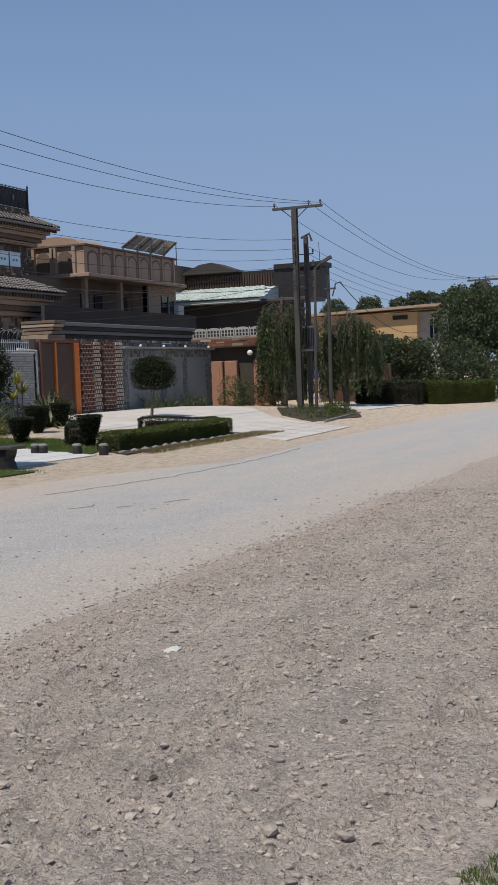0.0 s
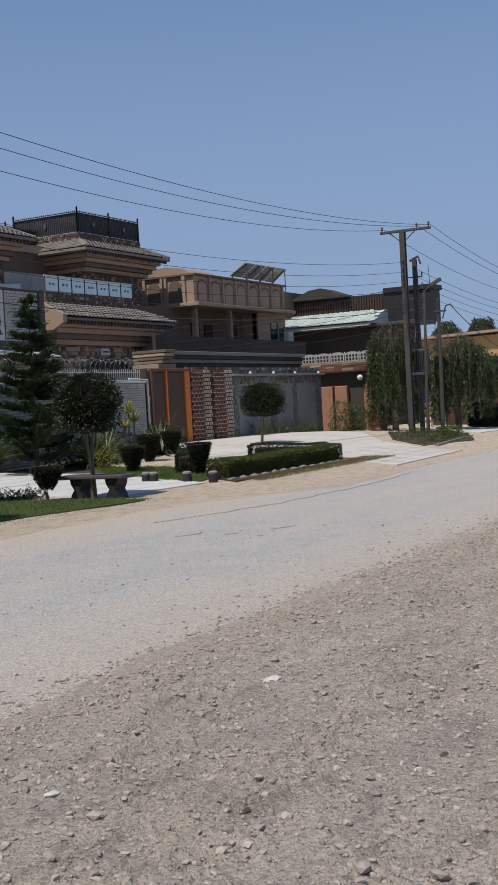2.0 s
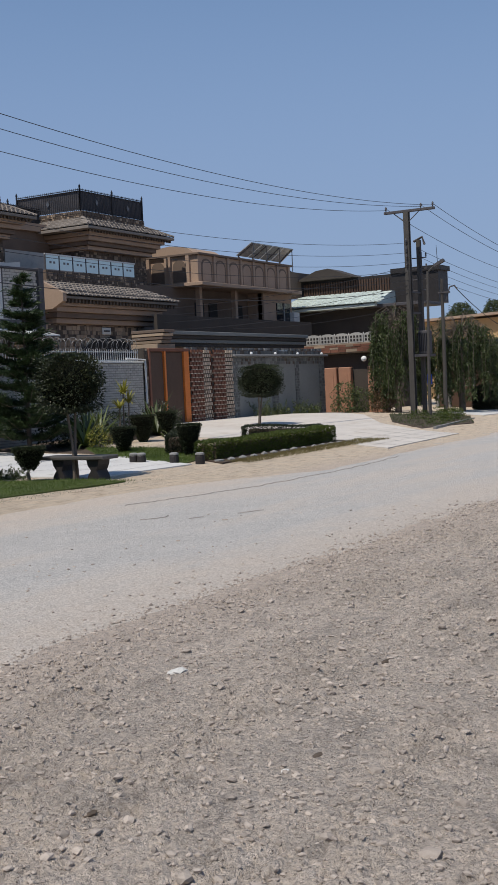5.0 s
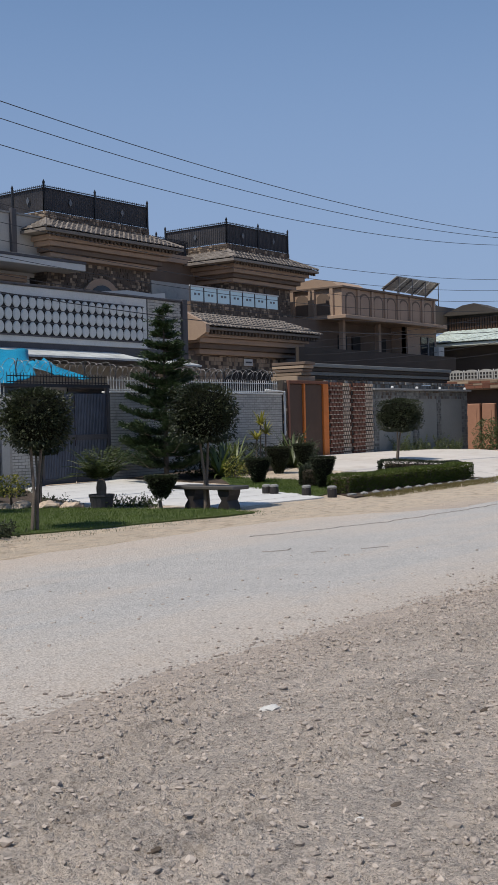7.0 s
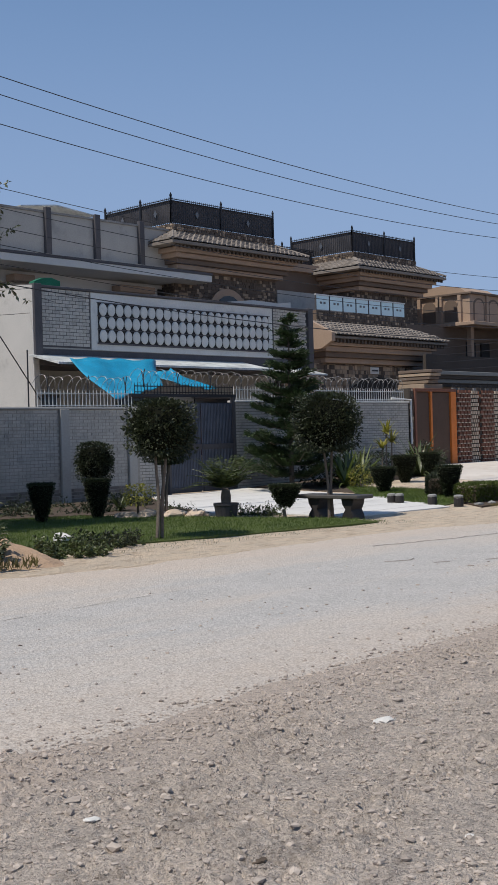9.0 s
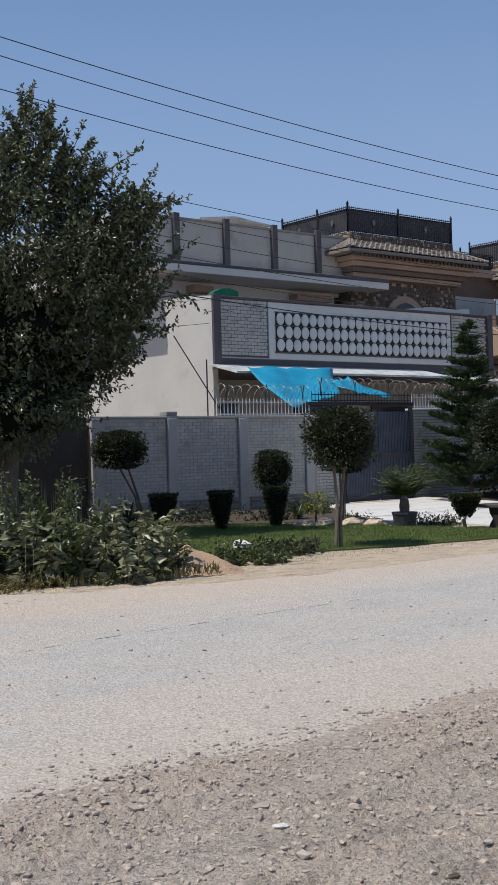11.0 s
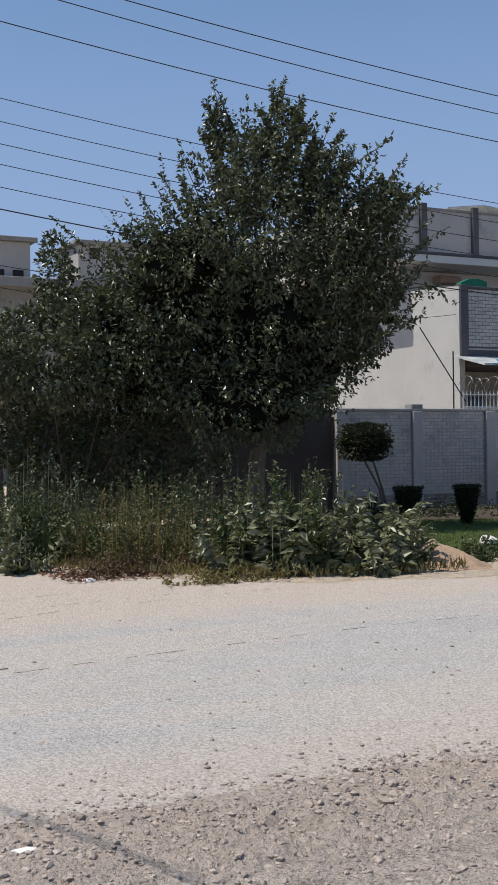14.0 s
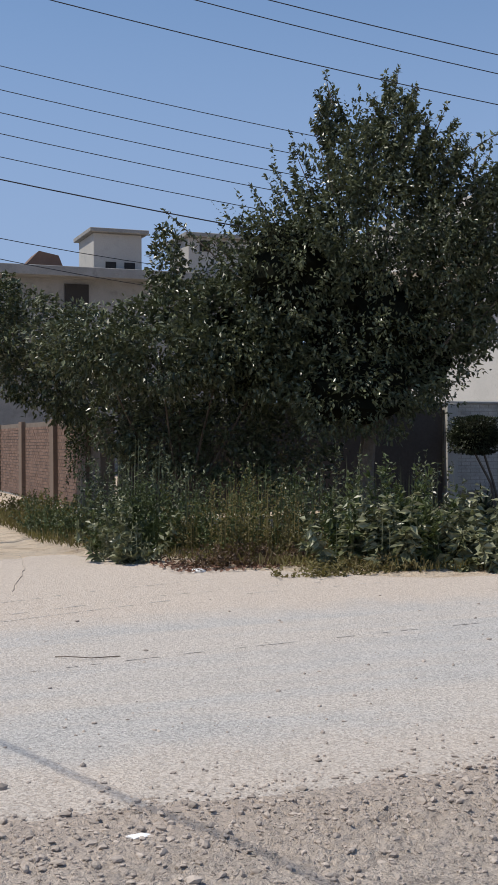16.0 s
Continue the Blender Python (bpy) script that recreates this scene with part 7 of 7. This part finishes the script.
thicket("shrub", [((15.0, 16.9, 0.55), (0.3, 0.25, 0.2))], "yellow-leaved shrub at the lawn edge", "shrub", M["leaf_yellow"], 3600, 0.07)
tuft("lily", (11.0, 16.3, 0.05), 70, 0.55, M["leaf_palm"], "pale arching lily clump in the bed", 0.035)
tuft("lily", (10.5, 15.4, 0.05), 70, 0.6, M["leaf_weed"], "green arching lily clump in the bed", 0.035)
tuft("lily", (13.9, 18.4, 0.1), 50, 0.4, M["leaf_palm"], "small lily clump by the wall", 0.03)
tuft("lily", (16.0, 18.6, 0.1), 50, 0.45, M["leaf_weed"], "green lily clump by the wall", 0.03)
tuft("agave", (12.2, 19.2, 0.1), 30, 0.6, M["leaf_topiary"], "dark upright agave by the wall", 0.06, 0.5)
for s, w in ((15.9, 16.7), (16.6, 15.6), (16.9, 15.2)):
    weeds("flower_clump", (s, w), (0.35, 0.3), 900, 0.3, 0.06, M["leaf_weed"], "low bushy plants along a driveway", stalks=40)
for k, (s, w) in enumerate(((15.2, 16.9), (15.6, 16.5), (14.9, 17.1), (15.9, 16.2))):
    solo("rockery_stone", rough_rock((s, w, ground_z(s, w)), (0.26, 0.2, 0.2), 0.6, 30 + k, 3), M["stone_c"], "pale rockery stone at the lawn back", "stone", "", "rockery stones")
for s, w, h in ((13.4, 20.9, 0.35), (14.6, 20.6, 0.3), (15.8, 20.9, 0.4), (18.0, 20.8, 0.35), (11.6, 19.6, 0.4), (12.6, 19.4, 0.3), (14.2, 19.5, 0.28), (15.6, 18.9, 0.3), (17.4, 19.6, 0.35)):
    weeds("flower_clump", (s, w), (0.6, 0.4), 700, h, 0.08, M["leaf_topiary"], "low dark bedding plants along the white wall", stalks=45)
# bench
bench = thing("bench", (17.05, 13.7, 0.0), "dark stone garden bench with a pale slab top", "bench")
part("seat", box(16.8, 17.3, 12.98, 14.45, 0.40, 0.47, bevel=0.015), M["bench_top"], bench, "pale terrazzo slab")
for w in (13.15, 13.95):
    out = [(w - 0.02, 0.0), (w + 0.26, 0.0), (w + 0.24, 0.1), (w + 0.17, 0.2), (w + 0.24, 0.3), (w + 0.26, 0.4), (w - 0.02, 0.4), (w + 0.0, 0.3), (w + 0.05, 0.2), (w + 0.0, 0.1)]
    part("leg", prism(out, 16.88, 17.22, 0), M["bench"], bench, "dark shaped stone leg")
# short bollards along the forecourt
bol = None
for s, w in ((20.75, 15.1), (20.75, 14.9), (20.68, 14.0), (20.6, 13.3)):
    if bol is None:
        bol = thing("garden_bollard", (s, w, 0.02), "short dark stump bollard with a pale top", "bollard", "garden bollards")
        part("stump", lathe([(0.1, -0.03), (0.1, 0.17), (0.085, 0.19)], (s, w, 0.02), 12), M["bench"], bol)
        part("cap", lathe([(0.085, 0.19), (0.1, 0.2), (0.1, 0.23), (0.06, 0.25)], (s, w, 0.02), 12), M["concrete_grey"], bol)
    else:
        copy_thing(bol, pose(s, w, 0.02))
for k in range(14):
    s = 21.0 + k * 0.5
    solo("edging_stone", rough_rock((s, 13.05 + 0.06 * random.random(), 0.03), (0.13, 0.1, 0.1), 0.6, 60 + k, 1), M["concrete_grey"], "grey edging stone along the hedge bed", "stone", "", "edging stones")
# shrubs by the grey wall and round the poles
thicket("shrub", [((43.6, 20.6, 0.9), (0.6, 0.6, 0.7)), ((44.5, 20.3, 0.8), (0.6, 0.6, 0.5))], "bright green shrub at the end of a grey wall", "shrub", M["leaf_weed"], 3600, 0.09)
thicket("shrub", [((44.2, 19.2, 0.6), (0.6, 0.5, 0.5))], "red-leaved shrub near the poles", "shrub", M["leaf_red"], 3600, 0.09)
for s in (38.2, 39.6, 41.0, 42.4):
    weeds("flower_clump", (s, 21.5), (0.5, 0.3), 700, 0.6 + 0.25 * random.random(), 0.09, M["leaf_weed"], "slender plants along the grey wall", stalks=25)
for s, w in ((36.0, 13.8), (37.6, 14.2), (39.0, 14.4), (40.4, 15.0), (41.6, 15.2), (38.4, 15.4), (42.6, 16.2)):
    thicket("shrub", [((s, w, 0.25), (0.4, 0.35, 0.25))], "low green shrub in the strip round the poles", "shrub", M["leaf_hedge"], 3200, 0.07, None, "strip shrubs")
solo("kerb_edging", prism([(33.5, 12.9), (40.0, 13.9), (40.0, 14.0), (33.5, 13.0)], -0.02, 0.12, 2), M["concrete_grey"], "low grey kerb edging a planted strip", "kerb", "structure")


def willow(at, r, top, low, n, label):
    tree = thing("weeping_tree", (at[0], at[1], 0.05), label, "tree")
    part("trunk", tube([(at[0], at[1], -0.05), (at[0] + 0.1, at[1], top * 0.5), (at[0], at[1], top - 0.4)], [0.16, 0.11, 0.05], 8), M["bark"], tree)
    arrays, strands = [], bmesh.new()
    for k in range(n):
        a, rr = RNG.random() * math.tau, r * math.sqrt(0.15 + 0.85 * RNG.random())
        s, w = at[0] + rr * math.cos(a), at[1] + rr * math.sin(a)
        z1 = top - 1.9 * (rr / r) ** 2.2 * (0.35 + 0.8 * RNG.random()) + 0.25 * math.sin(3 * a + at[0])
        z0 = low + (z1 - low) * (0.8 * RNG.random())
        m = int(60 * (z1 - z0)) + 14
        t = RNG.random(m)
        p = np.c_[s + 0.10 * np.sin(t * 4 + k) + RNG.normal(0, 0.04, m), w + 0.10 * np.cos(t * 3 + k) + RNG.normal(0, 0.04, m), z0 + (z1 - z0) * t]
        arrays.append(leaf_arrays(p, RNG.normal(0, 0.5, (m, 3)) + [0, 0, -0.8], 0.12 * (0.6 + 0.8 * RNG.random(m)), 0.4))
        tube([(at[0], at[1], top - 0.5), (at[0] * 0.5 + s * 0.5, at[1] * 0.5 + w * 0.5, z1 + 0.25 * rr), (s, w, z1), (s, w, z0)], [0.012, 0.009, 0.007, 0.003], 3, strands)
    tagged(part("strand_mass", strands, M["bark"], tree), "", "", "", "stuff")
    leaf_part("foliage", arrays, M["leaf_willow"], tree)


willow((44.6, 18.7), 1.05, 4.6, 0.4, 120, "weeping green tree with hanging strands beside the poles")
willow((46.4, 16.6), 1.7, 4.0, 0.5, 190, "broad weeping tree behind the street lamp")
thicket("tree", [((54, 17.2, 2.4), (1.2, 1.2, 0.9)), ((54.5, 18.6, 2.6), (1.0, 1.0, 0.9)), ((54.3, 15.9, 2.2), (1.0, 1.0, 0.9)), ((54.6, 17.0, 1.4), (1.4, 1.6, 1.0)), ((54.8, 19.6, 2.2), (1.0, 1.0, 1.0))], "green shrubby tree above a fence", "tree", M["leaf_far"], 3000, 0.15)
thicket("tree", [((54.6, 14.9, 1.6), (1.2, 1.3, 1.5)), ((55.2, 13.6, 1.5), (1.2, 1.2, 1.5)), ((55.0, 15.9, 1.4), (1.0, 1.0, 1.3))], "dense dark green bush tree beyond the hedge", "tree", M["leaf_far"], 2600, 0.15)
thicket("tree", [((58.2, 14.2, 4.0), (1.6, 1.5, 1.6)), ((58.6, 12.4, 4.0), (1.6, 1.4, 1.6)), ((58.4, 13.2, 2.2), (1.8, 1.8, 1.8)), ((58.8, 11.2, 3.0), (1.6, 1.6, 2.0))], "large dark tree at the far roadside", "tree", M["leaf_far"], 2400, 0.17)
thicket("shrub", [((56.0, 12.0, 0.9), (1.2, 1.2, 0.9)), ((56.5, 10.9, 0.8), (1.0, 1.0, 0.8))], "mixed pinkish green roadside shrubs", "shrub", M["leaf_weed"], 2200, 0.13)
FAR = [(150.6, 53.0, 11.2, 1.8), (152, 48.5, 11.4, 1.8), (153, 44.6, 11.2, 1.3), (153.5, 42.3, 12.0, 1.3), (154, 40.4, 11.8, 1.3), (155, 37, 12.4, 2.4), (155.5, 34, 12.8, 2.2), (156, 31, 12.2, 2.4), (157, 27, 12.4, 2.6), (157, 22.5, 12.0, 2.6), (156, 17, 11.8, 2.6)]
for s, w, top, r in FAR:
    thicket("far_tree", [((s, w, top - r), (r, r, r)), ((s + 1, w + r * 0.6, top - 2.3 * r), (r * 0.9, r * 0.9, r)), ((s, w - r * 0.5, top - 2.6 * r), (r, r, r * 1.2))], "tall hazy tree far behind the houses", "tree", M["leaf_far"], 1300, 0.34, (s, w, 0), "far trees")

# ---- poles and wires ----
def sagged(p, q, sag, n=24):
    p, q = Vector(p), Vector(q)
    return [p.lerp(q, k / n) - Vector((0, 0, sag * 4 * (k / n) * (1 - k / n))) for k in range(n + 1)]


def insulator(parent, at, r=0.05):
    return part("insulator", lathe([(0.02, -0.08), (0.02, 0.0), (r, 0.01), (r * 0.6, 0.05), (r, 0.07), (r * 0.4, 0.13)], at, 10), M["dark_paint"], parent)


pole = thing("electricity_pole", (42.3, 17.1, 0.1), "tall H-section electricity pole with a cross-arm and insulators", "pole")
part("shaft", box(42.19, 42.25, 17.0, 17.2, 0.0, 8.0), M["pole"], pole)
part("shaft", box(42.35, 42.41, 17.0, 17.2, 0.0, 8.0), M["pole"], pole)
web = bmesh.new()
for k in range(16):
    box(42.25, 42.35, 17.06, 17.14, 0.3 + k * 0.49, 0.52 + k * 0.49, web)
part("web", web, M["pole"], pole)
part("cross_arm", box(42.22, 42.36, 15.95, 18.0, 7.98, 8.08, bevel=0.01), M["dark_paint"], pole, "dark steel cross-arm")
part("brace", tube([(42.3, 16.6, 7.97), (42.3, 17.05, 7.6)], 0.02, 5), M["dark_paint"], pole)
part("brace", tube([(42.3, 17.6, 7.97), (42.3, 17.15, 7.6)], 0.02, 5), M["dark_paint"], pole)
for w in (16.02, 16.5, 17.93):
    insulator(pole, (42.29, w, 8.14))
for k in range(4):
    insulator(pole, (42.15, 17.1, 6.85 - k * 0.30), 0.045)
pole_b = thing("electricity_pole", (43.2, 17.0, 0.1), "second electricity pole carrying a small transformer", "pole")
part("shaft", box(43.12, 43.28, 16.92, 17.08, 0.0, 7.0, bevel=0.01), M["pole"], pole_b)
part("pole_head", tube([(43.2, 17.2, 6.95), (43.2, 16.85, 7.1), (43.2, 16.75, 6.8)], 0.05, 7), M["dark_paint"], pole_b)
for k in range(4):
    insulator(pole_b, (43.08, 16.9, 6.6 - k * 0.3), 0.045)
tr = part("transformer", box(42.75, 43.1, 16.55, 17.0, 2.55, 3.45, bevel=0.03), M["dark_paint"], pole_b, "dark ribbed transformer box")
for k in range(6):
    part("fin", box(42.7, 42.75, 16.57 + k * 0.07, 16.6 + k * 0.07, 2.65, 3.35), M["iron"], tr)
part("platform", box(42.3, 43.3, 16.5, 17.1, 2.44, 2.54), M["dark_paint"], pole_b)
part("sign_plate", box(42.98, 43.0, 16.58, 16.78, 1.35, 1.75), M["blue_sign"], pole_b, "small blue sign plate")
part("plate_bars", box(42.965, 42.979, 16.62, 16.74, 1.5, 1.54, box(42.965, 42.979, 16.62, 16.74, 1.6, 1.64)), M["paper"], pole_b)
for k in range(5):
    pin = tube([(43.2, 16.7, 6.3 - 0.42 * k), (43.2, 17.3, 6.3 - 0.42 * k)], 0.022, 5)
    part("pin_arm", pin, M["dark_paint"], pole_b)
    insulator(pole_b, (43.2, 16.72, 6.36 - 0.42 * k), 0.04)
part("cable_run", tube([(43.08, 16.86, 6.5), (43.02, 16.84, 5.0), (42.95, 16.8, 3.45)], 0.022, 5), M["wire"], pole_b, "dark cable running down the pole")
for z in (4.1, 4.9):
    part("brace_bar", box(42.3, 43.2, 16.96, 17.02, z, z + 0.07), M["dark_paint"], pole_b)
lamp = thing("street_lamp", (41.5, 16.1, 0.05), "slim grey street lamp with a flat lamp head", "street lamp")
part("pole", tube([(41.5, 16.15, -0.05), (41.52, 16.12, 2.5), (41.55, 16.05, 5.6)], [0.07, 0.06, 0.045], 9), M["pole"], lamp)
part("arm", tube([(41.55, 16.05, 5.55), (41.62, 15.85, 5.75), (41.7, 15.6, 5.9)], 0.03, 7), M["pole"], lamp)
part("lamp_head", prism([(15.42, 5.92), (15.8, 5.74), (15.86, 5.82), (15.46, 6.02)], 41.6, 41.78, 0), M["dark_paint"], lamp)
pole_c = thing("service_pole", (43.6, 16.3, 0.05), "plain grey service pole with a bent conduit", "pole")
part("shaft", tube([(43.6, 16.3, -0.05), (43.6, 16.27, 2.5), (43.58, 16.25, 5.45)], [0.085, 0.075, 0.06], 9), M["pole"], pole_c)
part("conduit", tube([(43.6, 16.1, 4.6), (43.6, 15.95, 5.1), (43.6, 15.75, 5.15), (43.6, 15.65, 5.0)], 0.03, 7), M["dark_paint"], pole_c)
part("bracket", box(43.5, 43.66, 15.95, 16.4, 4.88, 4.94), M["dark_paint"], pole_c)
service_line = solo("service_cable", tube(sagged((-10.25, 31.3, 7.0), (5.45, -20.7, 7.0), 0.0, 12), 0.013, 6), M["dark_paint"], "thick dark service cable strung over the street", "cable")
far_pole = thing("electricity_pole", (77.5, 17.1, 0), "far electricity pole with a cross-arm", "pole")
part("shaft", tube([(77.5, 17.1, -0.05), (77.5, 17.1, 7.4)], [0.17, 0.12], 8), M["pole"], far_pole)
part("cross_arm", box(77.4, 77.55, 15.9, 18.3, 7.3, 7.42), M["dark_paint"], far_pole)
for w in (16.0, 17.1, 18.2):
    insulator(far_pole, (77.5, w, 7.5), 0.07)
end_pole = thing("electricity_pole", (-3.0, 17.3, 0), "electricity pole at the street corner with a cross-arm", "pole")
part("shaft", tube([(-3, 17.3, -0.05), (-3, 17.3, 9.5)], [0.17, 0.13], 9), M["pole"], end_pole)
part("cross_arm", box(-3.08, -2.92, 16.1, 18.3, 9.36, 9.46), M["dark_paint"], end_pole)


def wire(pts, r, label="dark overhead wire between poles"):
    return solo("wire", tube(pts, r, 5), M["wire"], label, "wire", "", "overhead wires")


def span(w0, w1, zmin, k=0.00285, s_low=24.0, s0=-3.0, s1=42.29, r=0.0085):
    pts = []
    for i in range(49):
        s = s0 + (s1 - s0) * i / 48
        pts.append((s, w0 + (w1 - w0) * i / 48, zmin + k * (s - s_low) ** 2))
    return wire(pts, r)


span(16.2, 16.02, 7.206, 0.0029, 24.36)
span(17.44, 16.5, 7.183, 0.00326, 25.16)
span(16.56, 17.93, 6.883, 0.00303, 21.91)
for i, z in enumerate((5.871, 5.496, 5.136, 4.806, 4.44, 4.086)):
    span(18.86, 17.08, z, 0.00326, 25.27, -3.0, 42.2, 0.007 if i != 5 else 0.011)
wire(sagged((-3, 17.3, 5.6), (20.0, 26.5, 5.9), 0.9), 0.007, "service wire to the white house")
wire(sagged((-3, 17.3, 5.4), (19.85, 26.6, 5.2), 0.9), 0.007, "service wire to the white house")
for w in (16.02, 16.5, 17.93):
    wire(sagged((42.3, w, 8.2), (77.5, 16 + (w - 16) * 1.1, 7.6), 1.15), 0.010)
for k in range(4):
    wire(sagged((43.1, 16.9, 6.6 - k * 0.3), (77.4, 17.0, 6.6 - 0.25 * k), 0.9), 0.008)
for a, b, sg in (((42.2, 17.1, 5.9), (39.4, 27.3, 4.9), 0.25), ((42.2, 17.1, 5.7), (38.9, 27.2, 4.6), 0.3), ((42.2, 17.1, 5.2), (38.8, 26.2, 4.3), 0.25), ((42.2, 17.1, 4.9), (38.6, 26.2, 4.0), 0.3), ((42.2, 17.1, 4.4), (44.6, 27.9, 4.3), 0.3)):
    wire(sagged(a, b, sg), 0.008, "service wire from a pole to a house")
wire(sagged((43.6, 15.65, 5.0), (74.3, 20.4, 4.2), 0.9), 0.016, "thick service cable to a far house")
wire(sagged((20.0, 26.4, 5.6), (33.0, 26.9, 4.6), 0.25), 0.007, "thin wire slung across a balcony front")
solo("antenna_mast", tube([(58.2, 21.8, 7.38), (58.2, 21.85, 8.5)], [0.02, 0.012], 5), M["iron"], "thin roof mast behind the poles", "mast")

solo("prop_pole", tube([(21.8, 26.2, 0.0), (19.55, 26.2, 3.02), (18.26, 26.2, 4.74)], 0.016, 6), M["iron"], "thin dark pole leaning by a white side wall", "pole")
solo("prop_pole", tube([(19.35, 26.2, 0.0), (19.35, 26.2, 4.12)], 0.02, 6), M["iron"], "thin upright dark pole beside a white side wall", "pole")

# ---- the bricks of the walls ----
for job in PIECES:
    lay_bricks(*job)
